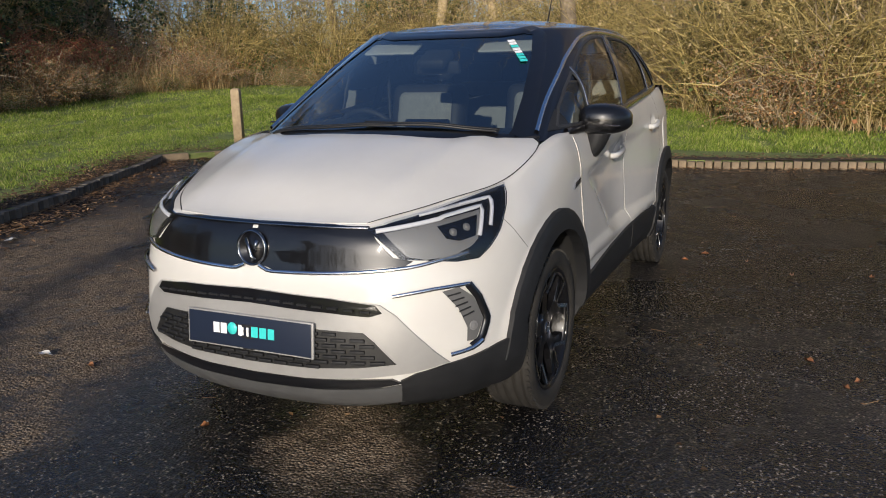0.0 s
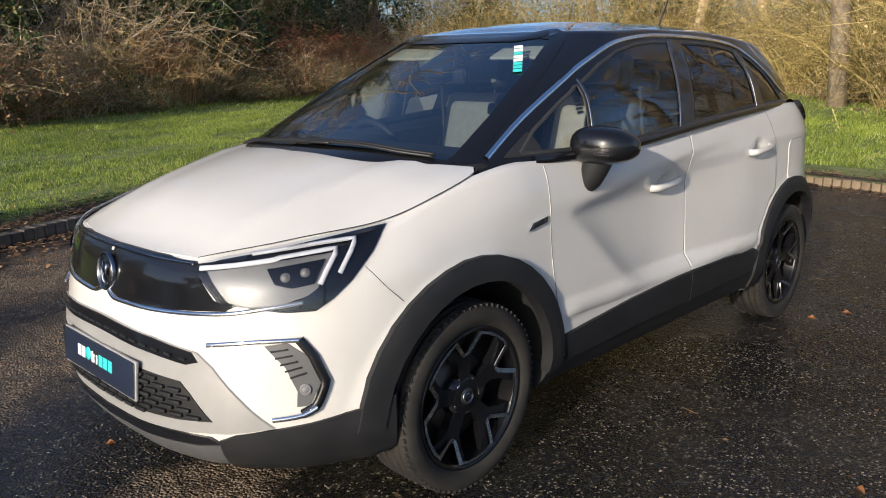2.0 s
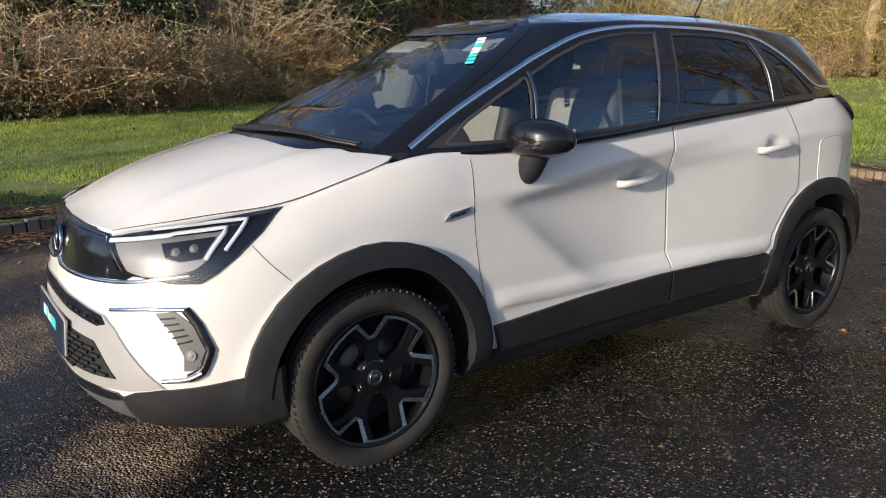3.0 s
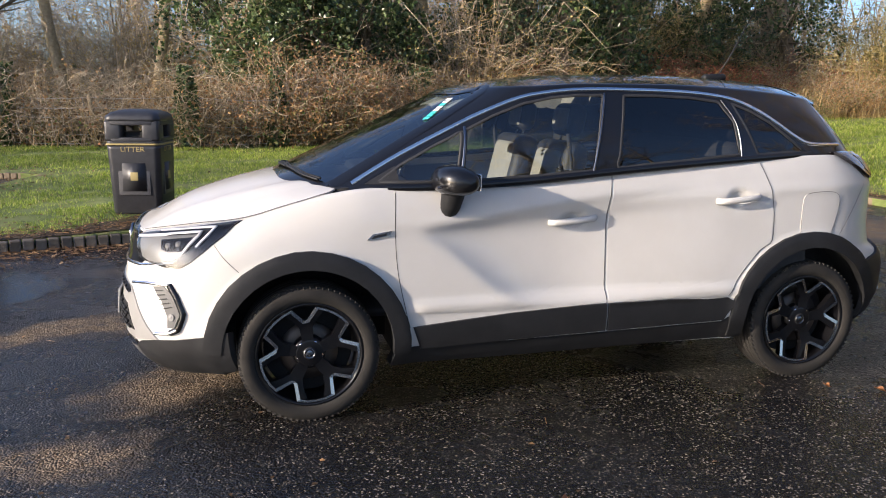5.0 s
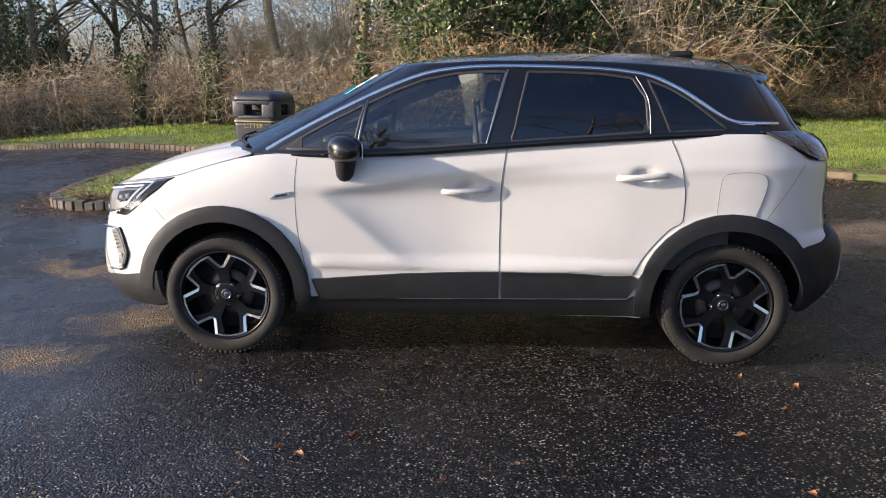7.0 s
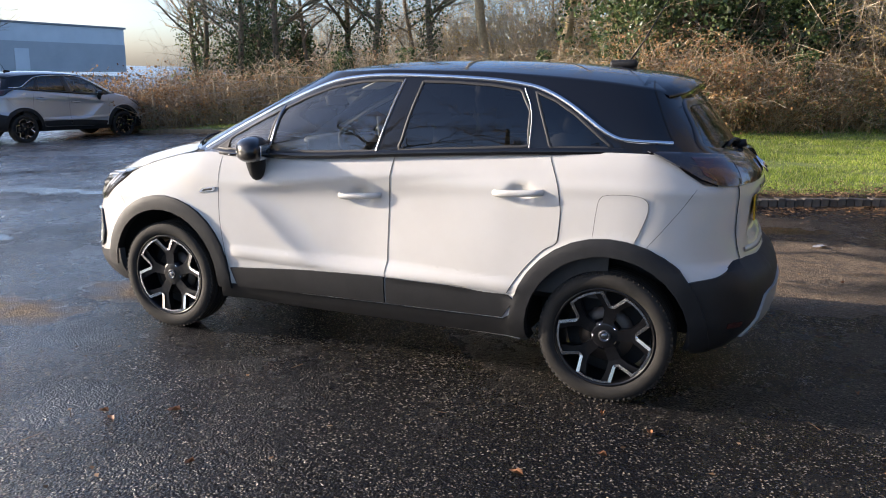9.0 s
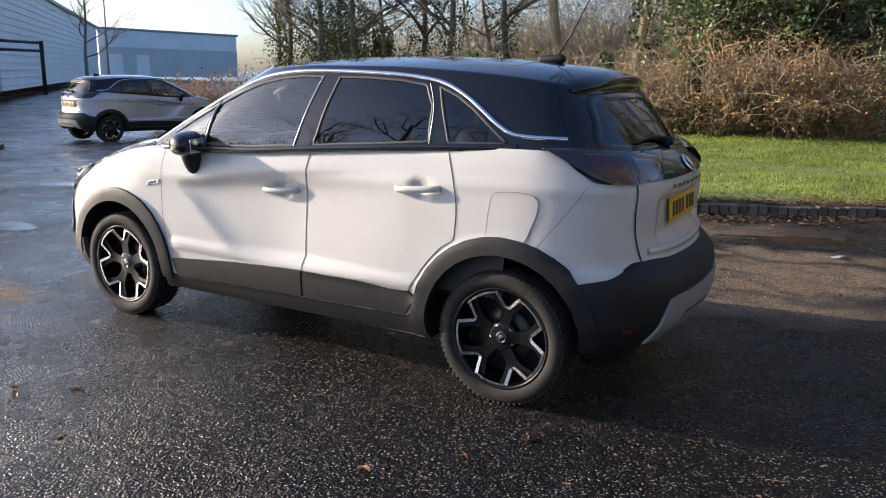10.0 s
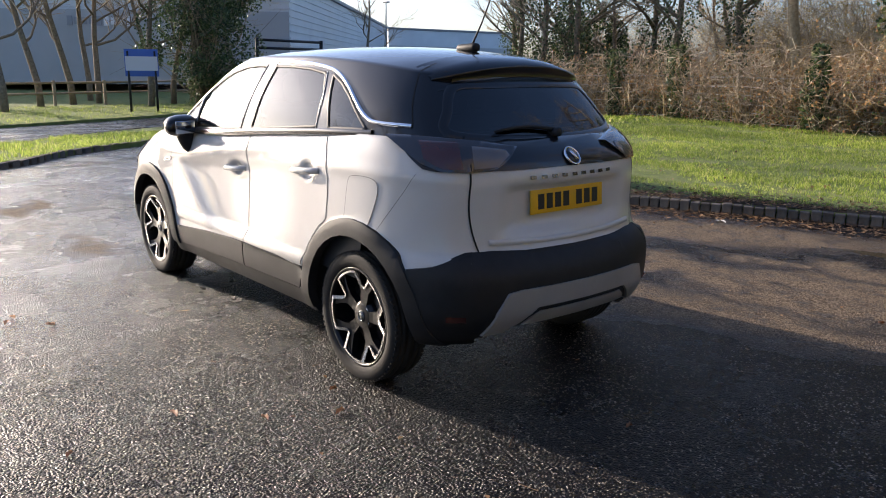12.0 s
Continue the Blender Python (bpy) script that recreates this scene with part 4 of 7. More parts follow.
cowl = [(1.375, 0, 0), (1.36, 0.22, 0), (1.31, 0.42, 0), (1.23, 0.58, 0), (1.16, 0.69, 0), (1.10, 0.70, 0), (1.12, 0.55, 0), (1.20, 0.3, 0), (1.22, 0, 0)]
part("cowl", patch(sym(cowl), DOWN, 0.001, 0.02, 0.06), PLASTIC, car, "black plastic cowl under the windscreen")
pair("wing_gap", ribbon(sxz((1.700, 0.83), (1.66, 0.775), (1.60, 0.715)), LEFT, 0.0022, 0.0012), DARK, car)

# upper grille panel with chrome edges
GRILLE = fyz((0, 0.846), (0.2, 0.847), (0.41, 0.844), (0.445, 0.80), (0.50, 0.748), (0.56, 0.735), (0.54, 0.722), (0.35, 0.706), (0.09, 0.697), (0.04, 0.710), (0, 0.712))
grille = part("upper_grille", patch(sym(GRILLE), FRONT, 0.004, 0.02, 0.03), BLACK_GLOSS, car, "gloss black grille panel")
for s in (1, -1):
    part("chrome_edge", ribbon(fyz((0.03 * s, 0.708), (0.06 * s, 0.696), (0.10 * s, 0.692), (0.35 * s, 0.700), (0.54 * s, 0.715), (0.64 * s, 0.735), (0.70 * s, 0.748)), FRONT, 0.014, 0.005, height=0.006), CHROME, car)
part("chrome_edge", ribbon(fyz((-0.41, 0.838), (-0.2, 0.841), (0, 0.841), (0.2, 0.841), (0.41, 0.838)), FRONT, 0.011, 0.006, height=0.004), DARK_CHROME, car)
m_logo = Matrix.Translation((drop(LOW_TREE, (2.1, 0, 0.765), Vector(FRONT))[0].x + 0.004, 0, 0.765)) @ Matrix.Rotation(radians(90 - 6), 4, "Y")
badge = part("front_emblem", lathe([(0.0, 0.004), (0.052, 0.004), (0.053, 0.010), (0.057, 0.012), (0.061, 0.010), (0.062, 0.0)], 40, m_logo), DARK_CHROME, car, "round dark chrome emblem")
part("emblem_field", lathe([(0.0, 0.0065), (0.0515, 0.0065), (0.0515, 0.004)], 40, m_logo), BLACK_GLOSS, badge)
bm = bmesh.new()
add_tube(bm, [m_logo @ Vector(p) for p in ((-0.03, -0.022, 0.010), (0.0, -0.004, 0.012), (0.028, 0.004, 0.010), (0.042, 0.012, 0.009))], 0.007, 0.010, 8)
add_tube(bm, [m_logo @ Vector(p) for p in ((-0.028, 0.028, 0.010), (-0.005, 0.018, 0.012), (0.010, 0.020, 0.011))], 0.009, 0.006, 8)
part("emblem_relief", bm, DARK_CHROME, badge)

# headlamps
LAMP = [(2.04, 0.405, 0.836), (1.94, 0.53, 0.862), (1.80, 0.645, 0.893), (1.61, 0.745, 0.928), (1.672, 0.762, 0.865), (1.735, 0.752, 0.80), (1.79, 0.735, 0.755), (1.84, 0.715, 0.724), (1.90, 0.66, 0.722), (1.96, 0.58, 0.735), (2.0, 0.50, 0.742)]
LAMP_PLAN = ((0.0, 2.04, 0.405), (0.25, 1.95, 0.52), (0.5, 1.83, 0.62), (0.75, 1.72, 0.69), (1.0, 1.61, 0.745))


def lampat(f, z):
    return (curve([(a, x) for a, x, y in LAMP_PLAN], f), curve([(a, y) for a, x, y in LAMP_PLAN], f), z)


back = patch(LAMP, CORNER, 0.0042, 0.02, 0.02)
for s, bmx in ((1, back), (-1, mirrored(back))):
    lamp = part("headlamp", bmx, BLACK_GLOSS, car, "clear headlamp with bright angled light guides")

    def put(name, bm, m, label=""):
        return part(name, bm if s > 0 else mirrored(bm), m, lamp, label)

    refl = [lampat(0.09, 0.821), lampat(0.35, 0.846), lampat(0.70, 0.868), lampat(0.635, 0.785), lampat(0.58, 0.765), lampat(0.44, 0.742), lampat(0.30, 0.738), lampat(0.20, 0.750)]
    put("reflector", patch(refl, CORNER, 0.0068, 0.004, 0.02, rise=lambda u, w: 0.0015 * math.sin(30 * u) + 0.001 * math.sin(50 * w)), LAMP_IN)
    put("shade", patch([lampat(0.38, 0.832), lampat(0.66, 0.852), lampat(0.615, 0.795), lampat(0.50, 0.785), lampat(0.42, 0.795)], CORNER, 0.0098, 0.004, 0.02), BLACK_GLOSS)
    for f, z, r in ((0.465, 0.812, 0.013), (0.56, 0.822, 0.013)):
        q, n = drop(LOW_TREE, lampat(f, z), Vector(CORNER).normalized(), 0.008)
        mm = Matrix.Translation(q) @ n.to_track_quat("Z", "Y").to_matrix().to_4x4()
        put("projector_lens", lathe([(0.0, 0.010), (r * 0.6, 0.008), (r * 0.9, 0.003), (r, 0.004), (r * 1.12, 0.0)], 24, mm), POD_GREY)
    put("light_guide", ribbon([lampat(0.05, 0.827), lampat(0.38, 0.852), lampat(0.725, 0.875), lampat(0.645, 0.792)], CORNER, 0.016, 0.011, n=1, height=0.003), DRL)
    put("light_guide", ribbon([lampat(0.30, 0.862), lampat(0.60, 0.884), lampat(0.83, 0.896), lampat(0.75, 0.815)], CORNER, 0.015, 0.011, n=1, height=0.003), DRL)
    lens = put("lens", patch(LAMP, CORNER, 0.014, 0.01, 0.03), GLASS_CLEAR)
    lens.visible_shadow = False

# lower front: dark slot, silver surround, lower grille, lip
SILVER_OUT = fyz((0, 0.632), (0.30, 0.620), (0.47, 0.600), (0.52, 0.565), (0.60, 0.475), (0.665, 0.392), (0.56, 0.370), (0.40, 0.352), (0.2, 0.342), (0, 0.340))
surround = part("bumper_surround", patch(sym(SILVER_OUT), FRONT, 0.006, 0.02, 0.03), SILVER, car, "silver painted bumper surround")
SLOT = fyz((0, 0.630), (0.30, 0.619), (0.455, 0.600), (0.478, 0.574), (0.44, 0.562), (0.30, 0.573), (0, 0.584))
slot = part("upper_slot", patch(sym(SLOT), FRONT, 0.009, 0.004, 0.03), BLACK_GLOSS, surround)
for k in range(-8, 9):
    y = k * 0.053
    z = 0.598 - 0.022 * (abs(y) / 0.45) ** 2
    q, n = drop(LOW_TREE, (2.1, y, z), Vector(FRONT), 0.010)
    part("slot_rib", box(q.x, q.y, q.z, 0.006, 0.040, 0.007, bevel=0.001), PLASTIC, surround)
MESH = fyz((0, 0.520), (0.28, 0.516), (0.42, 0.510), (0.455, 0.480), (0.52, 0.405), (0.40, 0.392), (0.2, 0.382), (0, 0.380))
lower = part("lower_grille", patch(sym(MESH), FRONT, 0.009, 0.006, 0.03), BLACK_PRINT, surround, "black lower grille with staggered blocks")
half_mesh = [(p[1], p[2]) for p in sym(MESH)]
for r in range(7):
    z = 0.393 + r * 0.0185
    for k in range(-9, 10):
        y = k * 0.062 + (0.031 if r % 2 else 0.0)
        if all(inside(half_mesh, y + dy, z + dz) for dy in (-0.026, 0.026) for dz in (-0.007, 0.007)):
            q, n = drop(LOW_TREE, (2.1, y, z), Vector(FRONT), 0.013)
            mm = Matrix.Translation(q) @ n.to_track_quat("X", "Z").to_matrix().to_4x4()
            part("grille_block", box(0, 0, 0, 0.012, 0.050, 0.011, bevel=0.002, m=mm), PLASTIC, lower)
LOWSLOT = fyz((0, 0.338), (0.2, 0.340), (0.40, 0.349), (0.50, 0.352), (0.53, 0.335), (0.46, 0.322), (0.25, 0.308), (0, 0.302))
part("lower_slot", patch(sym(LOWSLOT), FRONT, 0.010, 0.02, 0.03), BLACK_GLOSS, car)
LIP = fyz((0, 0.300), (0.25, 0.306), (0.46, 0.318), (0.54, 0.332), (0.545, 0.262), (0.35, 0.225), (0, 0.212))
part("front_lip", patch(sym(LIP), FRONT, 0.010, 0.03, 0.03), GREY_LIP, car, "dark grey front lip")
CHIN = [(2.02, 0.56, 0.368), (1.96, 0.64, 0.388), (1.88, 0.72, 0.402), (1.72, 0.80, 0.430), (1.655, 0.83, 0.45), (1.655, 0.83, 0.36), (1.66, 0.83, 0.265), (1.72, 0.80, 0.245), (1.84, 0.70, 0.235), (1.94, 0.62, 0.235), (2.03, 0.52, 0.235), (2.05, 0.52, 0.345)]
pair("bumper_corner", patch(CHIN, CORNER, 0.011, 0.03, 0.03), PLASTIC, car, "dark plastic bumper corner")

# fog lamp pods
POD = [(1.955, 0.63, 0.632), (1.91, 0.672, 0.640), (1.868, 0.709, 0.600), (1.842, 0.731, 0.52), (1.868, 0.712, 0.455), (1.895, 0.69, 0.455), (1.893, 0.692, 0.50), (1.915, 0.67, 0.57)]
EDGE = [(2.055, 0.50, 0.628), (1.975, 0.605, 0.645), (1.885, 0.695, 0.648), (1.857, 0.72, 0.60), (1.830, 0.741, 0.52), (1.852, 0.725, 0.452), (1.885, 0.70, 0.432), (1.945, 0.645, 0.424)]
podp = patch(POD, CORNER, 0.004, 0.008, 0.03)
for s, bmx in ((1, podp), (-1, mirrored(podp))):
    pod = part("fog_pod", bmx, POD_GREY, car, "grey ribbed fog lamp pod with a chrome edge")
    for k in range(5):
        f = 0.10 + 0.15 * k
        lo, hi = Vector((1.955, 0.63, 0.628)).lerp(Vector((1.893, 0.692, 0.50)), f), Vector((1.907, 0.675, 0.634)).lerp(Vector((1.848, 0.727, 0.52)), f)
        bm = ribbon([lo.lerp(hi, 0.12), lo.lerp(hi, 0.5), lo.lerp(hi, 0.88)], CORNER, 0.005, 0.0055, n=2, height=0.0025)
        part("pod_rib", bm if s > 0 else mirrored(bm), PLASTIC, pod)
    q, n = drop(LOW_TREE, (1.875, 0.705, 0.505), Vector(CORNER).normalized(), 0.006)
    mm = Matrix.Translation(q) @ n.to_track_quat("Z", "Y").to_matrix().to_4x4()
    bm = lathe([(0.0, 0.006), (0.008, 0.005), (0.013, 0.002), (0.015, 0.004), (0.017, 0.0)], 24, mm)
    part("fog_lens", bm if s > 0 else mirrored(bm), LAMP_IN, pod)
    bm = ribbon(EDGE[2:7], CORNER, 0.028, 0.006, n=1, height=0.007)
    part("pod_edge", bm if s > 0 else mirrored(bm), BLACK_GLOSS, pod)
    bm = ribbon(EDGE[:3], CORNER, 0.014, 0.012, n=2, height=0.006)
    part("chrome_blade", bm if s > 0 else mirrored(bm), CHROME, pod)
    bm = ribbon(EDGE[5:], CORNER, 0.014, 0.014, n=2, height=0.006)
    part("chrome_blade", bm if s > 0 else mirrored(bm), CHROME, pod)


def marks(parent, m, rows, material, thick=0.0015):
    """Plain raised bars (u, v, width, height) on a plate's plane."""
    for u, v, w, h in rows:
        part("print_bar", box(u, v, thick / 2, w, h, thick, m=m), material, parent, smooth=False)


def number_plate(name, m, face, label, w=0.52, h=0.111):
    return part(name, box(0, 0, 0, w, h, 0.008, bevel=0.003, m=m), face, car, label)


mp = Matrix.Translation((2.182, 0, 0.483)) @ Matrix.Rotation(radians(-5), 4, "Y") @ Matrix(((0, 0, 1, 0), (1, 0, 0, 0), (0, 1, 0, 0), (0, 0, 0, 1)))
front_plate = number_plate("front_plate", mp, PLATE_NAVY, "dark navy show plate with white and turquoise marks")
marks(front_plate, mp @ Matrix.Translation((0, 0, 0.004)), [(-0.135, 0.005, 0.026, 0.036), (-0.103, 0.005, 0.026, 0.036), (-0.028, 0.005, 0.022, 0.036), (0.0, 0.005, 0.009, 0.036)], WHITE_PRINT)
marks(front_plate, mp @ Matrix.Translation((0, 0, 0.004)), [(0.030, 0.005, 0.028, 0.036), (0.065, 0.005, 0.028, 0.036), (0.099, 0.005, 0.026, 0.036)], TEAL)
pin = lathe([(0.0, 0.0025), (0.020, 0.0025), (0.021, 0.0)], 28, mp @ Matrix.Translation((-0.066, 0.008, 0.004)))
part("print_bar", pin, TEAL, front_plate)
part("plate_frame", box(0, 0, -0.005, 0.535, 0.122, 0.010, bevel=0.003, m=mp), SILVER, front_plate)

# ---------------------------------------------------------------- windscreen, cabin, mirrors, wipers
scr = part("windscreen", patch(sym([(x, y, 0) for x, y in [(p[0] + (0.012 if p[0] > 1 else -0.012), p[1]) for p in SCREEN[::-1]]][::-1]), DOWN, -0.002, 0.0, 0.06, TOP_TREE), glass("screen_glass", (0.42, 0.52, 0.54), ior=3.4), car, "tinted windscreen")
scr.visible_shadow = False
rimline = sym([(x, y, 0) for x, y in SCREEN])
part("screen_border", ribbon([*rimline, rimline[0]], DOWN, 0.07, 0.0012, TOP_TREE, n=3, height=0.001), BLACK_GLOSS, scr)
sq, sn = drop(TOP_TREE, (0.62, 0.43, 0), Vector(DOWN), 0.0018)
tang = Vector((-0.80, -0.03, 0.45))
tang = (tang - sn * tang.dot(sn)).normalized()
ms = Matrix.Translation(sq) @ Matrix((sn.cross(tang).normalized() * -1, tang, sn)).transposed().to_4x4() @ Matrix.Rotation(radians(-58), 4, "Z")
for k in range(8):
    part("sticker_mark", box(-0.105 + 0.029 * k, 0.0, 0.0005, 0.022, 0.036, 0.001, m=ms), WHITE_PRINT if k < 2 or k in (3, 4) else TEAL, scr, smooth=False)
back_glass = part("tailgate_glass", patch([(-1.7, y, z) for y, z in BACKLIGHT] + [(-1.7, -y, z) for y, z in BACKLIGHT[::-1] if y > 0], REAR, -0.001, 0.0, 0.05, TOP_TREE), GLASS_DARK, car, "dark tailgate glass")
back_glass.visible_shadow = False
bl = [(-1.7, y, z) for y, z in BACKLIGHT] + [(-1.7, -y, z) for y, z in BACKLIGHT[::-1] if y > 0]
part("glass_border", ribbon([*bl, bl[0]], REAR, 0.05, 0.002, TOP_TREE, n=3, height=0.002), BLACK_GLOSS, back_glass)

for pts in (((1.335, 0.15, 1.085), (1.355, -0.1, 1.10), (1.345, -0.30, 1.105), (1.29, -0.50, 1.105)), ((1.21, 0.56, 1.085), (1.28, 0.42, 1.11), (1.325, 0.20, 1.115), (1.335, 0.0, 1.115))):
    line = rounded(pts, closed=False, n=6)
    line = [drop(TOP_TREE, p, Vector(DOWN), 0.011)[0] for p in line]
    wiper = part("wiper", tube(line, 0.006, 0.004, 6), PLASTIC, car)
    part("wiper_blade", tube([p + Vector((0.012, 0, -0.006)) for p in line], 0.006, 0.006, 5), BLACK_PRINT, wiper)


def pad(sx, sy, sz, m, bevel):
    bm = bmesh.new()
    add_box(bm, 0, 0, 0, sx, sy, sz)
    bmesh.ops.bevel(bm, geom=bm.edges[:], offset=bevel, segments=4, affect="EDGES", profile=0.5)
    bm.transform(m)
    return bm


def seat(x, y, parent):
    root = part("seat", pad(0.50, 0.50, 0.17, pose(x, y, 0.62, 0, 6, 0), 0.06), SEAT, parent, "light grey seat")
    part("backrest", pad(0.14, 0.48, 0.62, pose(x - 0.29, y, 0.95, 0, -14, 0), 0.06), TRIM_DARK, root, "black seat back with a light grey facing")
    part("backrest_facing", pad(0.10, 0.38, 0.52, pose(x - 0.258, y, 0.962, 0, -14, 0), 0.049), SEAT, root)
    part("headrest", pad(0.10, 0.27, 0.17, pose(x - 0.385, y, 1.36, 0, -10, 0), 0.045), TRIM_DARK, root)
    part("headrest_facing", pad(0.06, 0.22, 0.13, pose(x - 0.358, y, 1.362, 0, -10, 0), 0.029), SEAT, root)
    for s in (1, -1):
        part("headrest_post", tube([(x - 0.36, y + s * 0.06, 1.22), (x - 0.385, y + s * 0.06, 1.34)], 0.007), CHROME, root)


seat(0.28, 0.37, car)
seat(0.28, -0.37, car)
part("rear_bench", pad(0.48, 1.22, 0.18, pose(-0.62, 0, 0.66, 0, 6, 0), 0.06), SEAT, car)
rear_back = part("rear_backrest", pad(0.15, 1.22, 0.55, pose(-0.93, 0, 0.98, 0, -16, 0), 0.06), SEAT, car)
for y in (0.40, 0.0, -0.40):
    part("headrest", pad(0.09, 0.25, 0.14, pose(-1.02, y, 1.31, 0, -12, 0), 0.04), TRIM_DARK, rear_back)
dash = part("dashboard", pad(0.62, 1.40, 0.30, pose(1.02, 0, 0.90, 0, 6, 0), 0.09), TRIM_DARK, car)
part("instrument_hood", pad(0.22, 0.40, 0.10, pose(0.86, -0.37, 1.05, 0, 4, 0), 0.035), TRIM_DARK, dash)
part("centre_screen", pad(0.03, 0.24, 0.13, pose(0.75, 0.0, 1.04, 0, -12, 0), 0.01), BLACK_GLOSS, dash)
wheel_m = Matrix.Translation((0.66, -0.37, 0.98)) @ Matrix.Rotation(radians(-65), 4, "Y")
ring = [wheel_m @ Vector((0.18 * math.cos(k * math.pi / 16), 0.185 * math.sin(k * math.pi / 16), 0)) for k in range(33)]
steer = part("steering_wheel", tube(ring, 0.015, 0.015, 8, cap=False), TRIM_DARK, car, "black steering wheel")
for a in (0, 180, 250, 290):
    part("steering_spoke", tube([wheel_m @ Vector((0, 0, -0.02)), wheel_m @ Vector((0.18 * math.sin(radians(a)), 0.18 * math.cos(radians(a)), 0))], 0.016, 0.012, 6), TRIM_DARK, steer)
part("steering_boss", pad(0.11, 0.13, 0.04, wheel_m, 0.018), TRIM_DARK, steer)
part("cabin_floor", box(0.0, 0, 0.46, 2.5, 1.35, 0.04), TRIM_DARK, car)
pair("door_card", patch(sxz((0.88, 1.045), (-1.3, 1.165), (-1.3, 0.50), (0.88, 0.50)), LEFT, -0.06, 0.0, 0.15), TRIM_DARK, car)
part("boot_trim", box(-1.45, 0, 0.80, 0.5, 1.2, 0.5, bevel=0.03), TRIM_DARK, car)
headliner = greenhouse()[44:]
bm = both_sides(grid_mesh([[(p.x * 0.985, p.y * 0.97, p.z - 0.03) for p in r] for r in headliner]))
part("headliner", bm, mat("headliner_cloth", (0.42, 0.42, 0.41), 0.9), car)
mir = part("rear_view_mirror", pad(0.03, 0.24, 0.065, pose(0.60, 0, 1.345, 0, 15, 0), 0.012), TRIM_DARK, car)
part("sensor_box", pad(0.14, 0.15, 0.05, pose(0.63, 0, 1.385, 0, 25, 0), 0.02), TRIM_DARK, mir)
for s in (1, -1):
    part("sun_visor", pad(0.12, 0.30, 0.015, pose(0.46, s * 0.33, 1.440, 0, 24, 0), 0.008), mat("visor_cloth", (0.5, 0.5, 0.48), 0.9), car)
    part("grab_trim", tube([(0.95, s * 0.655, 1.12), (0.62, s * 0.595, 1.30), (0.35, s * 0.555, 1.42)], 0.020, 0.016, 8), mat("pillar_trim", (0.16, 0.16, 0.155), 0.8), car)
    part("belt_strap", tube([(0.0, s * 0.62, 1.30), (-0.05, s * 0.64, 0.9), (-0.05, s * 0.64, 0.6)], 0.012, 0.012, 4), TRIM_DARK, car)

# door mirrors
def mirror_shell():
    rows = []
    for i in range(13):
        a = math.pi * i / 12
        row = []
        for k in range(24):
            b = 2 * math.pi * k / 24
            ux, uy, uz = math.cos(a), math.sin(a) * math.cos(b), math.sin(a) * math.sin(b)
            p = Vector((math.copysign(abs(uy) ** 0.8, uy) * (0.098 if uy > 0 else 0.078), math.copysign(abs(ux) ** 0.8, ux) * 0.118, math.copysign(abs(uz) ** 0.72, uz) * (0.076 if uz > 0 else 0.066) * (1.0 if uy > 0 else 1 + 0.22 * uy)))
            p.z *= 1 + 0.12 * (-ux)
            p.x -= 0.03 * ux
            row.append(Vector((0.63, 0.868, 1.10)) + p)
        rows.append(row)
    return grid_mesh(rows, close_u=True)


shell = mirror_shell()
bmesh.ops.recalc_face_normals(shell, faces=shell.faces)
for s, bmx in ((1, shell), (-1, mirrored(shell))):
    dm = part("door_mirror", bmx, BLACK_GLOSS, car, "gloss black door mirror")
    bm = bmesh.new()
    add_tube(bm, rounded([(0.655, 0.78, 0.965), (0.65, 0.81, 0.975), (0.645, 0.83, 1.015), (0.64, 0.845, 1.06)], closed=False, n=4), 0.040, 0.058, 12)
    part("mirror_foot", bm if s > 0 else mirrored(bm), PLASTIC, dm)
    bm = pad(0.006, 0.150, 0.078, pose(0.556, 0.868, 1.10, 0, 0, 14), 0.003)
    part("mirror_glass", bm if s > 0 else mirrored(bm), CHROME, dm)
    bm = pad(0.02, 0.16, 0.008, pose(0.712, 0.878, 1.082, 0, 0, -14), 0.003)
    part("indicator", bm if s > 0 else mirrored(bm), SMOKE_LENS, dm)

# ---------------------------------------------------------------- the car's rear
GATE = [(-1.9, 0.0, 1.06), (-1.9, 0.38, 1.055), (-1.9, 0.575, 1.052), (-1.9, 0.585, 0.92), (-1.9, 0.572, 0.80), (-1.9, 0.55, 0.705), (-1.9, 0.3, 0.69), (-1.9, 0, 0.688)]
tailgate = part("tailgate", patch(sym(GATE), REAR, 0.004, 0.01, 0.02), PAINT, car, "white tailgate")
for s in (1, -1):
    part("tailgate_gap", ribbon([(x, y * s, z) for x, y, z in GATE[2:6]], REAR, 0.009, 0.0046), DARK, tailgate)
part("tailgate_ledge", ribbon([(-1.9, -0.50, 0.745), (-1.9, -0.25, 0.735), (-1.9, 0, 0.732), (-1.9, 0.25, 0.735), (-1.9, 0.50, 0.745)], REAR, 0.03, 0.003, height=0.010), PAINT, tailgate)
BAND = [(-1.8, 0.0, 1.185), (-1.8, 0.40, 1.190), (-1.8, 0.62, 1.20), (-1.8, 0.63, 1.10), (-1.8, 0.55, 1.058), (-1.8, 0.38, 1.058), (-1.8, 0, 1.062)]
band = part("tail_band", patch(sym(BAND), REAR, 0.006, 0.03, 0.03), BLACK_GLOSS, car, "gloss black band between the tail lamps")
TAILP = [(-1.50, 0.80, 1.19), (-1.62, 0.75, 1.185), (-1.74, 0.66, 1.176), (-1.83, 0.52, 1.162), (-1.885, 0.36, 1.140), (-1.885, 0.40, 1.10), (-1.875, 0.48, 1.062), (-1.83, 0.60, 1.052), (-1.77, 0.70, 1.055), (-1.70, 0.755, 1.085), (-1.60, 0.79, 1.14)]
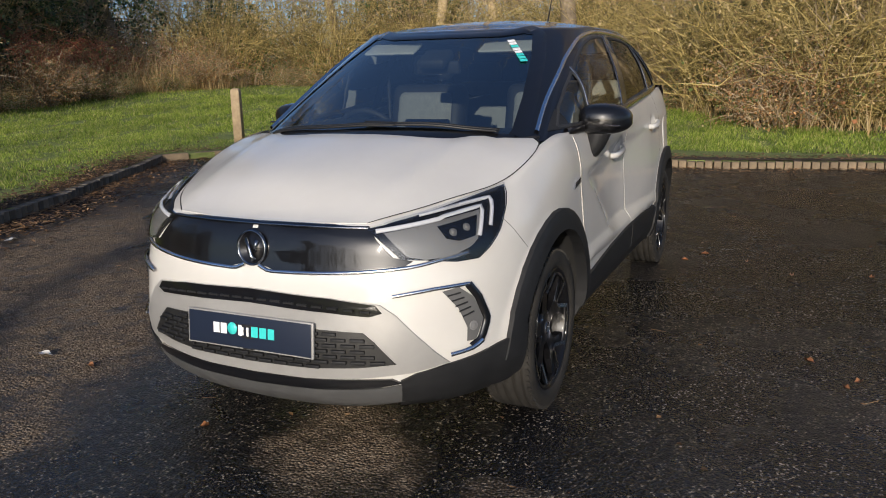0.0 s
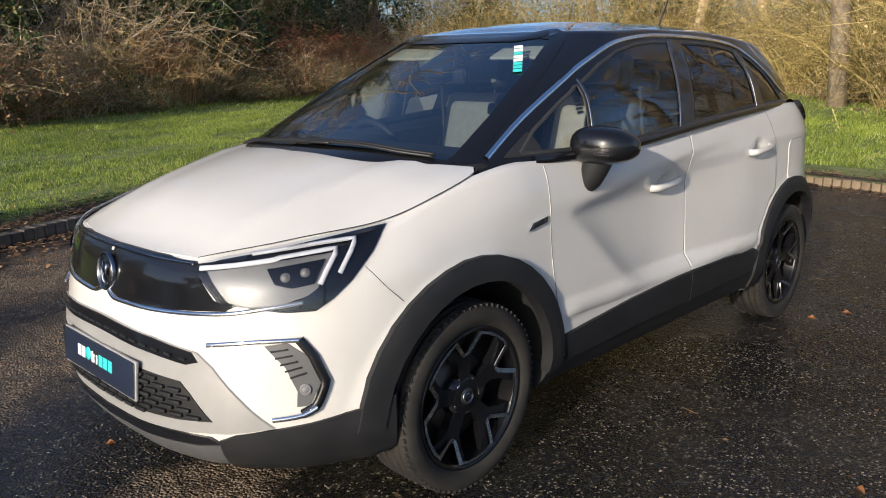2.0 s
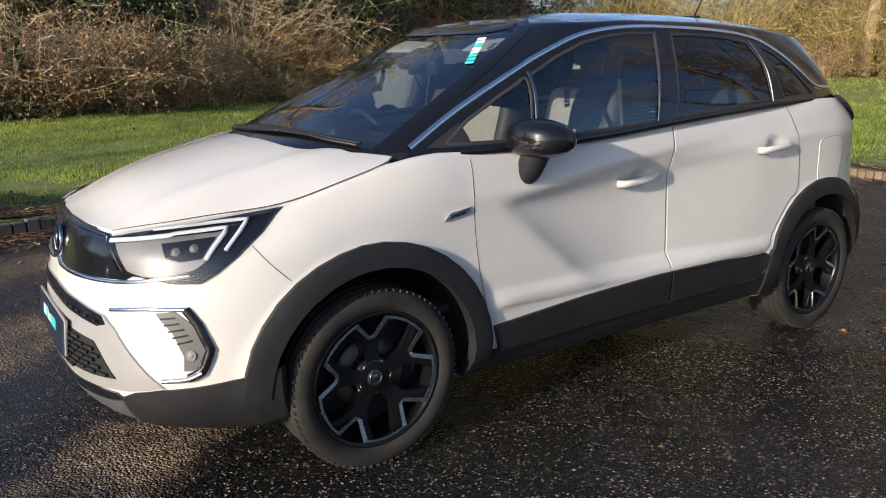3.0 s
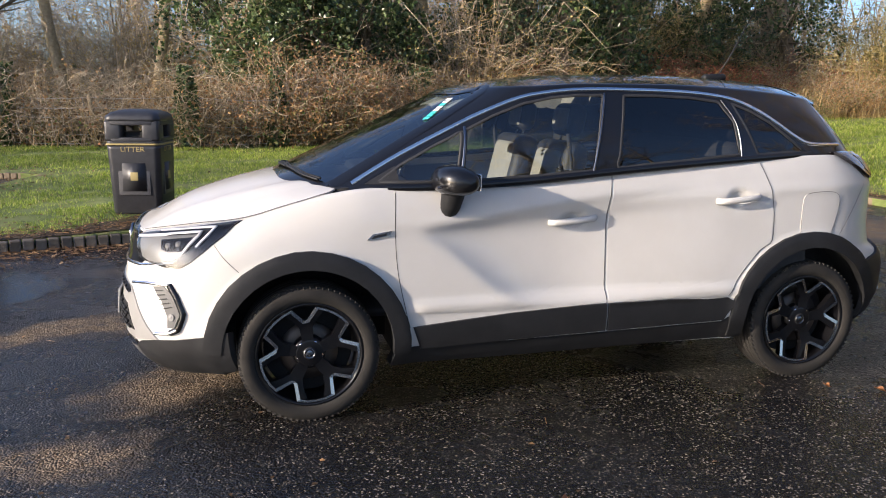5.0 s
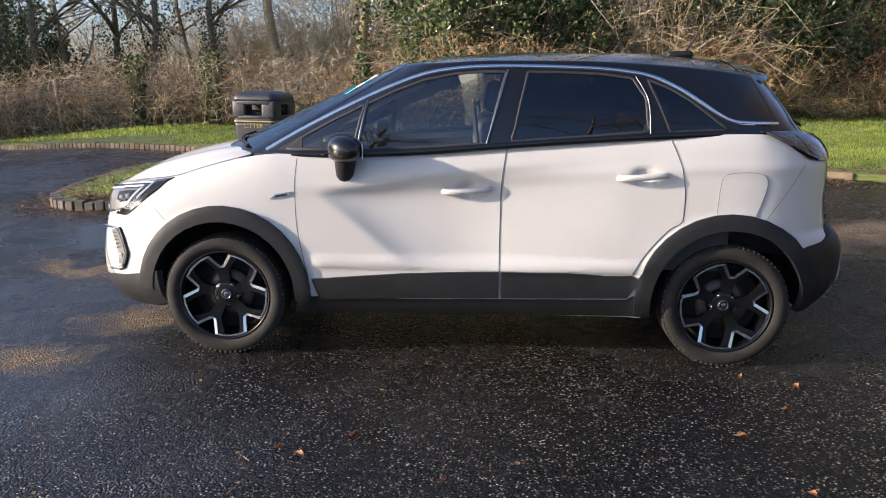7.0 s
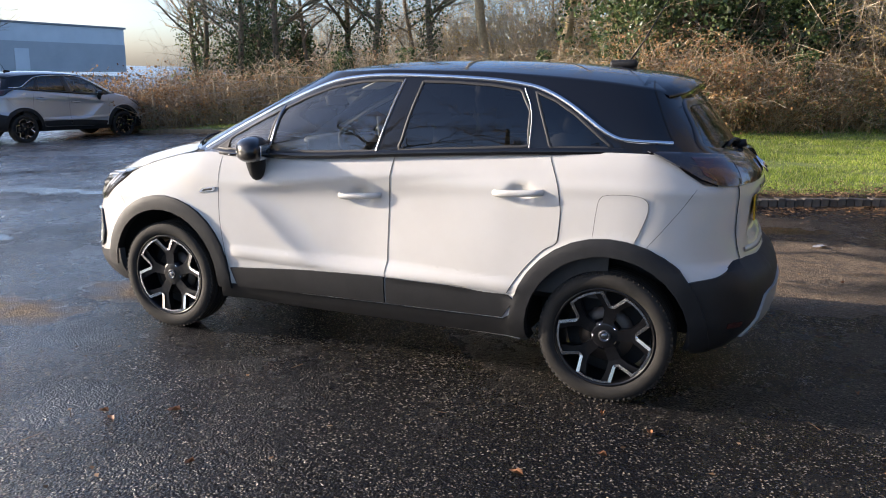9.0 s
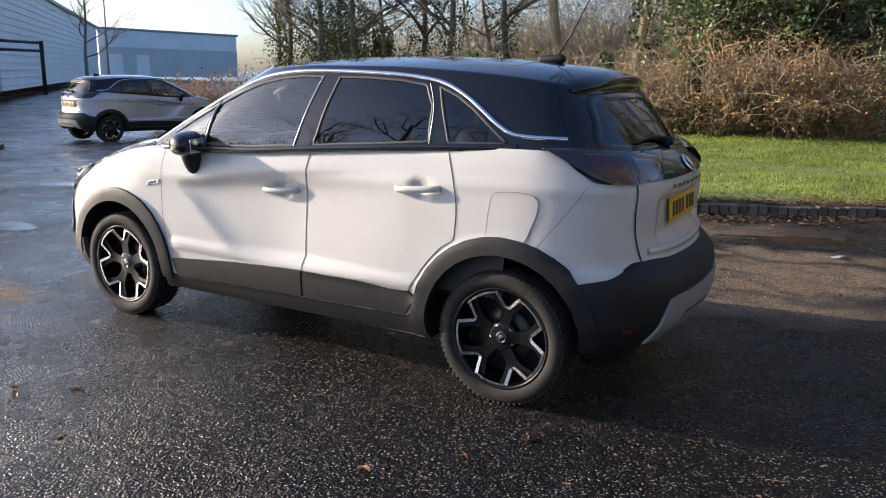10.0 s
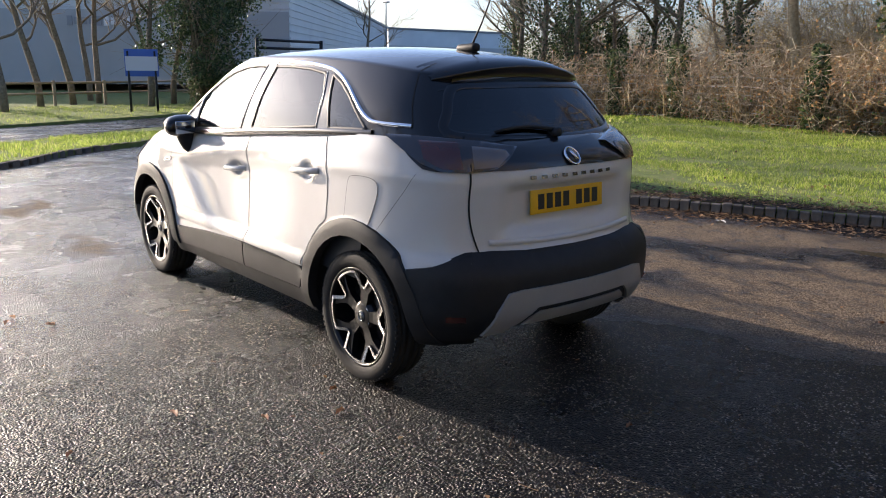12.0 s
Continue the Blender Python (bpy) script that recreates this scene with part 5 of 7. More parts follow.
POD_RISE = lambda u, w: 0.010 * smooth(1.06, 1.16, w)
tl = patch(TAILP, TAILC, 0.016, 0.04, 0.03, rise=POD_RISE)
for s, bmx in ((1, tl), (-1, mirrored(tl))):
    lamp = part("tail_lamp", bmx, SMOKE_LENS, car, "smoked red tail lamp")

    def put(name, bm, m):
        return part(name, bm if s > 0 else mirrored(bm), m, lamp)

    put("red_lens", patch([(-1.66, 0.735, 1.165), (-1.78, 0.62, 1.16), (-1.80, 0.595, 1.065), (-1.76, 0.68, 1.065), (-1.70, 0.735, 1.10)], TAILC, 0.018, 0.002, 0.03, rise=POD_RISE), RED_LENS)
    put("clear_lens", patch([(-1.815, 0.57, 1.145), (-1.872, 0.42, 1.130), (-1.88, 0.40, 1.11), (-1.872, 0.46, 1.073), (-1.835, 0.568, 1.066)], TAILC, 0.018, 0.002, 0.03, rise=POD_RISE), TAIL_CLEAR)
    put("lamp_line", ribbon([(-1.80, 0.60, 1.19), (-1.81, 0.585, 1.12), (-1.835, 0.58, 1.058)], TAILC, 0.004, 0.017, n=3, height=0.001), DARK)
BUMP = [(-1.9, 0.0, 0.690), (-1.9, 0.3, 0.692), (-1.9, 0.55, 0.708), (-1.86, 0.60, 0.70), (-1.75, 0.72, 0.665), (-1.64, 0.80, 0.635), (-1.66, 0.80, 0.44), (-1.63, 0.80, 0.30), (-1.75, 0.72, 0.285), (-1.9, 0.5, 0.275), (-1.9, 0, 0.275)]
rear_bumper = part("rear_bumper", patch([*BUMP[:3], (-1.9, 0.60, 0.703), (-1.9, 0.67, 0.68)] + [(-1.9, 0.67, 0.29), (-1.9, 0.60, 0.30), (-1.9, 0.50, 0.34), (-1.9, 0.40, 0.368), (-1.9, 0, 0.372)] + [(x, -y, z) for x, y, z in [(-1.9, 0.40, 0.368), (-1.9, 0.50, 0.34), (-1.9, 0.60, 0.30), (-1.9, 0.67, 0.29), (-1.9, 0.67, 0.68), (-1.9, 0.60, 0.703)] + BUMP[1:3][::-1]], REAR, 0.010, 0.03, 0.035), PLASTIC, car, "dark plastic rear bumper")
pair("bumper_corner", patch([(-1.86, 0.59, 0.704), (-1.75, 0.72, 0.650), (-1.655, 0.80, 0.625), (-1.672, 0.80, 0.50), (-1.705, 0.79, 0.30), (-1.75, 0.72, 0.285), (-1.88, 0.585, 0.285)], TAILC, 0.011, 0.03, 0.035), PLASTIC, car)
SKID = [(-1.9, 0.0, 0.545), (-1.9, 0.40, 0.545), (-1.9, 0.47, 0.535), (-1.9, 0.52, 0.45), (-1.9, 0.55, 0.345), (-1.9, 0.46, 0.35), (-1.9, 0.36, 0.425), (-1.9, 0.31, 0.455), (-1.9, 0.0, 0.455)]
part("rear_skid", patch(sym(SKID), REAR, 0.022, 0.03, 0.03), SILVER, rear_bumper, "silver rear skid plate")
part("skid_strip", patch(sym([(-1.9, 0.0, 0.436), (-1.9, 0.29, 0.436), (-1.9, 0.345, 0.405), (-1.9, 0.37, 0.378), (-1.9, 0.0, 0.380)]), REAR, 0.018, 0.02, 0.03), SILVER, rear_bumper)
pair("reflector", patch([(-1.90, 0.655, 0.44), (-1.82, 0.70, 0.44), (-1.82, 0.70, 0.415), (-1.90, 0.655, 0.415)], TAILC, 0.014, 0.004, 0.02), RED_LENS, car)
px = drop(LOW_TREE, (-1.9, 0, 0.91), Vector(REAR))[0].x
mp = Matrix.Translation((px - 0.008, 0.006, 0.905)) @ Matrix.Rotation(radians(4), 4, "Y") @ Matrix(((0, 0, -1, 0), (-1, 0, 0, 0), (0, 1, 0, 0), (0, 0, 0, 1)))
rear_plate = number_plate("rear_plate", mp, YELLOW, "yellow rear number plate")
marks(rear_plate, mp @ Matrix.Translation((0, 0, 0.004)), [(-0.19 + 0.059 * k + (0.035 if k > 3 else 0), 0, 0.042, 0.07) for k in range(7)], BLACK_PRINT)
for k in range(9):
    q, n = drop(LOW_TREE, (-1.9, 0.268 - 0.067 * k, 1.022), Vector(REAR), 0.007)
    mm = Matrix.Translation(q) @ n.to_track_quat("X", "Z").to_matrix().to_4x4()
    part("name_mark", box(0, 0, 0, 0.004, 0.034, 0.016, bevel=0.001, m=mm), DARK_CHROME, tailgate, smooth=False)
q, n = drop(LOW_TREE, (-1.9, 0, 1.098), Vector(REAR), 0.008)
mm = Matrix.Translation(q) @ n.to_track_quat("Z", "Y").to_matrix().to_4x4()
emb = part("rear_emblem", lathe([(0.0, 0.003), (0.042, 0.003), (0.043, 0.008), (0.047, 0.009), (0.050, 0.007), (0.051, 0.0)], 36, mm), CHROME, car, "round chrome emblem")
part("emblem_field", lathe([(0.0, 0.0055), (0.0415, 0.0055), (0.0415, 0.003)], 36, mm), BLACK_GLOSS, emb)
bm = bmesh.new()
add_tube(bm, [mm @ Vector(p) for p in ((0.018, -0.028, 0.008), (0.004, 0.0, 0.010), (-0.006, 0.022, 0.008))], 0.009, 0.006, 8)
part("emblem_relief", bm, CHROME, emb)
# spoiler, wiper, aerial
rows = []
for k in range(29):
    y = lerp(-0.515, 0.515, k / 28)
    e = (abs(y) / 0.515) ** 3
    lipz = lerp(1.510, 1.445, (abs(y) / 0.515) ** 2)
    foot = drop(TOP_TREE, (-1.36, y * 0.99, 0), Vector(DOWN), 0.003)[0]
    wall = drop(TOP_TREE, (-1.9, y, lipz), Vector(REAR), 0.0)[0]
    tip = Vector((min(wall.x - lerp(0.085, 0.012, e), foot.x - 0.02), y, lipz))
    under = drop(TOP_TREE, (-1.9, y, lipz - 0.055), Vector(REAR), 0.002)[0]
    rows.append([foot, foot.lerp(tip, 0.5) + Vector((0, 0, 0.012 * (1 - e))), tip + Vector((0.004, 0, 0.004)), tip + Vector((-0.002, 0, -0.010)), tip + Vector((0.022, 0, -0.020)), under])
bm = grid_mesh(rows)
bmesh.ops.recalc_face_normals(bm, faces=bm.faces)
spoiler = part("roof_spoiler", bm, BLACK_GLOSS, car, "gloss black roof spoiler")
q0 = drop(TOP_TREE, (-1.7, 0.0, 1.20), Vector(REAR), 0.015)[0]
q1 = drop(TOP_TREE, (-1.7, -0.06, 1.225), Vector(REAR), 0.015)[0]
wp = [drop(TOP_TREE, (-1.7, lerp(-0.02, 0.36, k / 6), 1.205 + 0.02 * math.sin(k / 6 * 3)), Vector(REAR), 0.018)[0] for k in range(7)]
rw = part("rear_wiper", tube(wp, 0.012, 0.007, 6), PLASTIC, car)
part("wiper_cap", tube([q0 + Vector((0.02, 0, -0.01)), q0 + Vector((-0.035, 0, 0.0))], 0.024, 0.02, 12), PLASTIC, rw)
az = drop(TOP_TREE, (-1.19, 0.0, 0), Vector(DOWN))[0]
aer = part("aerial", pad(0.15, 0.055, 0.045, pose(-1.17, 0, az.z + 0.016, 0, 3, 0), 0.02), PLASTIC, car, "roof aerial with a thin leaning rod")
part("aerial_rod", tube([(-1.20, 0, az.z + 0.03), (-1.27, 0, az.z + 0.14), (-1.42, 0, az.z + 0.42)], 0.006, 0.0025, 6), PLASTIC, aer)
pair("quarter_gap", ribbon(sxz((-1.66, 1.045), (-1.60, 0.95), (-1.52, 0.84), (-1.47, 0.775)), LEFT, 0.0018, 0.002), DARK, car)
pair("tailgate_side_gap", ribbon(sxz((-1.395, 1.515), (-1.44, 1.42), (-1.49, 1.32), (-1.535, 1.24), y=0.6), LEFT, 0.005, 0.0015, TOP_TREE), DARK, car)
TAILBLACK = sxz((-1.32, 1.198), (-1.45, 1.195), (-1.52, 1.17), (-1.60, 1.115), (-1.68, 1.065), (-1.74, 1.055), (-1.74, 1.20), (-1.6, 1.215), (-1.4, 1.21), y=0.75)
pair("quarter_trim", patch(TAILBLACK, LEFT, 0.007, 0.02, 0.03), BLACK_GLOSS, car)

# ---------------------------------------------------------------- plants
def island_mix(name, stops, rough=0.7, spec=0.3, trans=0.0):
    """A plant material whose pieces differ in tint."""
    m = mat(name, rough=rough, spec=spec)
    geo = m.node_tree.nodes.new("ShaderNodeNewGeometry")
    col = ramp(m, geo.outputs["Random Per Island"], stops)
    col = mix(m, "MULTIPLY", col, ramp(m, noise_of(m, 0.7, 4), [(0.3, (0.65, 0.66, 0.7)), (0.7, (1.25, 1.2, 1.1))]))
    into(m, col, "Base Color")
    if trans:
        nt = m.node_tree
        tl, mx = nt.nodes.new("ShaderNodeBsdfTranslucent"), nt.nodes.new("ShaderNodeMixShader")
        nt.links.new(col, tl.inputs["Color"])
        mx.inputs["Fac"].default_value = trans
        nt.links.new(nt.nodes["Principled BSDF"].outputs["BSDF"], mx.inputs[1])
        nt.links.new(tl.outputs["BSDF"], mx.inputs[2])
        nt.links.new(mx.outputs["Shader"], nt.nodes["Material Output"].inputs["Surface"])
    return m


GRASS = island_mix("grass_blades", [(0.0, (0.13, 0.21, 0.04)), (0.45, (0.32, 0.44, 0.08)), (0.85, (0.53, 0.62, 0.16)), (1.0, (0.70, 0.62, 0.32))], 0.5, 0.3, 0.62)
TWIG = island_mix("brown_twigs", [(0.0, (0.19, 0.145, 0.10)), (0.5, (0.40, 0.31, 0.21)), (1.0, (0.66, 0.54, 0.38))], 0.8)
# the brown twigs again, paled: their sunlit look is put into the colour
SUNLIT_TWIG = island_mix("sunlit_twigs", [(0.0, (0.32, 0.25, 0.17)), (0.5, (0.54, 0.43, 0.30)), (1.0, (0.74, 0.63, 0.48))], 0.8)
# gold of low sun on a bare wood, put into the tint itself
SUNLIT_LEAF = island_mix("sunlit_gold_leaves", [(0.0, (0.42, 0.28, 0.08)), (0.5, (0.70, 0.49, 0.16)), (1.0, (0.85, 0.68, 0.32))], 0.75, 0.3, 0.45)
RED_TWIG = island_mix("red_stems", [(0.0, (0.200, 0.056, 0.037)), (0.6, (0.475, 0.144, 0.088)), (1.0, (0.50, 0.22, 0.12))], 0.7)
LIME_TWIG = island_mix("olive_stems", [(0.0, (0.12, 0.095, 0.035)), (0.5, (0.36, 0.28, 0.10)), (1.0, (0.60, 0.48, 0.21))], 0.75)
REED = island_mix("dry_reeds", [(0.0, (0.315, 0.218, 0.109)), (0.5, (0.605, 0.448, 0.230)), (1.0, (0.740, 0.605, 0.363))], 0.75, 0.3, 0.42)
IVY = island_mix("ivy_leaves", [(0.0, (0.024, 0.050, 0.018)), (0.5, (0.068, 0.115, 0.042)), (0.85, (0.165, 0.225, 0.085)), (1.0, (0.26, 0.28, 0.13))], 0.32, 0.5, 0.3)
BRAMBLE = island_mix("bramble_leaves", [(0.0, (0.068, 0.119, 0.034)), (0.5, (0.186, 0.236, 0.076)), (0.8, (0.371, 0.279, 0.119)), (1.0, (0.500, 0.213, 0.100))], 0.6, 0.35, 0.42)
LITTER = island_mix("rotting_leaves", [(0.0, (0.06, 0.038, 0.022)), (0.5, (0.17, 0.10, 0.055)), (0.85, (0.34, 0.20, 0.10)), (1.0, (0.50, 0.33, 0.19))], 0.7, 0.3, 0.2)
DEAD_LEAF = island_mix("dead_leaves", [(0.0, (0.192, 0.109, 0.058)), (0.5, (0.422, 0.237, 0.115)), (0.85, (0.614, 0.371, 0.179)), (1.0, (0.717, 0.486, 0.282))], 0.7, 0.3, 0.42)
BARK = varied("bark", [(0.3, (0.13, 0.10, 0.07)), (0.7, (0.30, 0.235, 0.16))], 13, 0.9, 0, 30, 0.9, 0.03)
BARK_PALE = varied("pale_bark", [(0.3, (0.30, 0.22, 0.125)), (0.7, (0.50, 0.39, 0.24))], 13, 0.9, 0, 30, 0.9, 0.03)
DARK_SOIL = varied("leaf_mould", [(0.3, (0.03, 0.022, 0.014)), (0.7, (0.085, 0.058, 0.034))], 8, 0.95, 0, 50, 0.8, 0.02)


def soil_strip(name, pts, side, label):
    """Bare trodden soil between a kerb and the grass, with an uneven edge."""
    line = even_line(rounded([(*p, 0) for p in pts], closed=False, n=8), 160)
    rows = [[], [], []]
    for i, p in enumerate(line):
        t = (line[min(i + 1, len(line) - 1)] - line[max(0, i - 1)]).normalized()
        nrm = Vector((-t.y, t.x, 0)) * side
        for row, off, up in zip(rows, (0.055, 0.24, 0.42 + 0.16 * noise.noise(p * 0.9) + 0.10 * noise.noise(p * 4.1)), (0.012, 0.022, 0.002)):
            q = p + nrm * off
            row.append((q.x, q.y, rise(q.x, q.y) + up + 0.012 * noise.noise(p * 7.0)))
    return part(name, grid_mesh(rows), DARK_SOIL, label=label, kind="structure")


soil_strip("soil_south", KERB_SOUTH[1:-1], 1, "bare brown soil with leaf litter behind the kerb")
soil_strip("soil_west", KERB_WEST[1:], 1, "bare brown soil with leaf litter behind the kerb")


class Soup:
    """Gathers many small blades, sticks and leaves into one mesh."""

    def __init__(self, seed):
        self.r = np.random.default_rng(seed)
        self.v, self.f, self.n, self.m = [], [], 0, []

    def push(self, verts, tris, material):
        self.v.append(verts.reshape(-1, 3))
        self.f.append(tris.reshape(-1, 3) + self.n)
        self.m.append(np.full(len(tris.reshape(-1, 3)), material))
        self.n += len(self.v[-1])

    def blades(self, base, tip, width, material=0):
        """Single tapering blades from base to tip."""
        n = len(base)
        a = self.r.uniform(0, 2 * np.pi, n)
        s = np.stack([np.cos(a), np.sin(a), np.zeros(n)], 1) * np.asarray(width).reshape(-1, 1) / 2
        mid = base + (tip - base) * 0.55 + np.array([0, 0, 1.0]) * (np.linalg.norm(tip - base, axis=1) * 0.10)[:, None]
        v = np.stack([base - s, base + s, mid + s * 0.7, mid - s * 0.7, tip], 1)
        t = np.array([[0, 1, 2], [0, 2, 3], [3, 2, 4]])
        self.push(v, (np.arange(n) * 5)[:, None, None] + t[None], material)

    def sticks(self, p, q, r0, r1, material=0):
        """Three-sided sticks from p to q."""
        n = len(p)
        d = q - p
        d = d / np.maximum(1e-6, np.linalg.norm(d, axis=1))[:, None]
        ref = np.where(np.abs(d[:, 2:3]) > 0.9, np.array([[1.0, 0, 0]]), np.array([[0, 0, 1.0]]))
        a = np.cross(d, ref)
        a /= np.linalg.norm(a, axis=1)[:, None]
        b = np.cross(d, a)
        r0, r1 = np.broadcast_to(r0, n)[:, None], np.broadcast_to(r1, n)[:, None]
        ring = [(math.cos(k * 2.0944), math.sin(k * 2.0944)) for k in range(3)]
        v = np.stack([p + r0 * (a * c + b * s) for c, s in ring] + [q + r1 * (a * c + b * s) for c, s in ring], 1)
        t = np.array([[0, 1, 4], [0, 4, 3], [1, 2, 5], [1, 5, 4], [2, 0, 3], [2, 3, 5]])
        self.push(v, (np.arange(n) * 6)[:, None, None] + t[None], material)

    def canes(self, p, d, length, r0, bend, segs=3, material=0):
        """Bent stems in several pieces; gives back points along them."""
        pts = [p]
        step = (length / segs)[:, None]
        d = d.copy()
        for k in range(segs):
            q = pts[-1] + d * step
            self.sticks(pts[-1], q, r0 * (1 - k / segs * 0.8), r0 * (1 - (k + 1) / segs * 0.8), material)
            pts.append(q)
            d = d + self.r.normal(0, bend, d.shape) + np.array([0, 0, -bend * 0.55])
            d /= np.linalg.norm(d, axis=1)[:, None]
        return pts, d

    def leaves(self, c, size, material=0, flat=0.0):
        """Pointed leaves, folded along the middle."""
        n = len(c)
        d = self.r.normal(0, 1, (n, 3))
        d[:, 2] *= 1 - flat
        d /= np.linalg.norm(d, axis=1)[:, None]
        u = self.r.normal(0, 1, (n, 3))
        u[:, 2] *= 1 - flat
        s = np.cross(d, u)
        if flat > 0.5:
            s = np.stack([-d[:, 1], d[:, 0], self.r.normal(0, 0.12, n)], 1)
        s /= np.maximum(1e-6, np.linalg.norm(s, axis=1))[:, None]
        nn = np.cross(d, s)
        size = np.broadcast_to(size, n)[:, None]
        v = np.stack([c - d * size * 0.5, c + s * size * 0.36 + nn * size * 0.10, c + d * size * 0.5, c - s * size * 0.36 + nn * size * 0.10], 1)
        t = np.array([[0, 1, 2], [0, 2, 3]])
        self.push(v, (np.arange(n) * 4)[:, None, None] + t[None], material)

    def mesh(self, name, mats):
        v, f, mi = np.concatenate(self.v), np.concatenate(self.f), np.concatenate(self.m)
        me = bpy.data.meshes.new(name)
        me.vertices.add(len(v))
        me.vertices.foreach_set("co", v.astype(np.float32).ravel())
        me.loops.add(len(f) * 3)
        me.loops.foreach_set("vertex_index", f.astype(np.int32).ravel())
        me.polygons.add(len(f))
        me.polygons.foreach_set("loop_start", np.arange(len(f), dtype=np.int32) * 3)
        me.polygons.foreach_set("material_index", mi.astype(np.int32))
        for m in mats:
            me.materials.append(m)
        me.update(calc_edges=True)
        return me

    def object(self, name, mats, label, **tags):
        return tagged(new(name, self.mesh(name, mats)), label=label, **tags)


def inside_np(poly, x, y):
    hit = np.zeros(len(x), bool)
    for i in range(len(poly)):
        (x0, y0), (x1, y1) = poly[i - 1][:2], poly[i][:2]
        if y0 == y1:
            continue
        hit ^= ((y0 > y) != (y1 > y)) & (x < (x1 - x0) * (y - y0) / (y1 - y0) + x0)
    return hit


def line_dist(pts, x, y):
    """Least distance from points to a polyline."""
    best = np.full(len(x), 1e9)
    for (x0, y0), (x1, y1) in zip(pts, pts[1:]):
        l2 = (x1 - x0) ** 2 + (y1 - y0) ** 2
        t = np.clip(((x - x0) * (x1 - x0) + (y - y0) * (y1 - y0)) / l2, 0, 1)
        best = np.minimum(best, np.hypot(x - x0 - t * (x1 - x0), y - y0 - t * (y1 - y0)))
    return best


HEDGE = [(13.0, -11.8), (9.4, -12.5), (6.5, -12.6), (3.5, -12.0), (1.5, -11.9), (-1.0, -12.8), (-3.5, -14.0), (-7.0, -16.0), (-10.0, -17.2), (-14.0, -17.5), (-18.5, -16.5), (-23.0, -13.0), (-24.0, -8.5), (-20.0, -4.0), (-16.2, -1.2), (-13.0, 0.5), (-10.8, 3.0), (-11.5, 8.0), (-14.0, 14.0)]
BEYOND = HEDGE + [(-60, 14), (-60, -90), (40, -90), (40, -45)]


def tufts(x, y):
    """Uneven growth of the grass, about -1 to 1, in clumps of a hand's to an arm's width."""
    r = np.random.default_rng(77)
    total = np.zeros(len(x))
    for wave in (1.9, 1.3, 0.9, 0.62, 0.45, 0.33, 0.25):
        a, b = r.uniform(0, 6.28, 2)
        warp = 0.8 * np.sin((x * math.sin(b) - y * math.cos(b)) * 5.1 / wave + a)
        total += np.sin((x * math.cos(a) + y * math.sin(a)) * 6.28 / wave + warp + b)
    return np.clip(total / 3.2, -1, 1)


# the lawns
def lawn():
    s = Soup(3)
    r = s.r
    for (x0, x1, y0, y1, dens) in ((-8, 6, -13, -3.3, 1500), (-16, -8, -14, 9, 900), (-26, -16, -19, 9, 200), (-16, 14, -17, -13, 300), (7.5, 15.5, -6, 3, 400), (6, 14, -13, -10.5, 400), (21, 33, -16, 7, 90)):
        n = int((x1 - x0) * (y1 - y0) * dens)
        x, y = r.uniform(x0, x1, n), r.uniform(y0, y1, n)
        keep = (inside_np(SOUTH_OUT, x, y) & ~inside_np(BEYOND, x, y)) | inside_np(ISLAND, x, y) | inside_np(FAR, x, y)
        edge = np.minimum(line_dist(KERB_SOUTH, x, y), np.minimum(line_dist(KERB_WEST, x, y), line_dist(KERB_EAST, x, y)))
        keep &= r.random(n) < np.clip((edge - 0.10) / 0.75, 0.02, 1.0)
        patchy = tufts(x, y)
        keep &= r.random(n) < 0.86 + 0.42 * patchy
        x, y, patchy = x[keep], y[keep], patchy[keep]
        n = len(x)
        far = 1.0 if dens > 1000 else 1.8
        h = r.uniform(0.020, 0.048, n) * (1 + 0.75 * patchy) * (1.0 if dens > 1000 else 1.4)
        base = np.stack([x, y, rise_np(x, y) - 0.01], 1)
        lean = r.normal(0, 0.55, (n, 2)) * h[:, None]
        tip = base + np.stack([lean[:, 0], lean[:, 1], h + 0.012], 1)
        s.blades(base, tip, r.uniform(0.006, 0.011, n) * far)
    return s.object("grass", [GRASS], "short winter grass on the verges", category="grass", kind="stuff")


lawn()


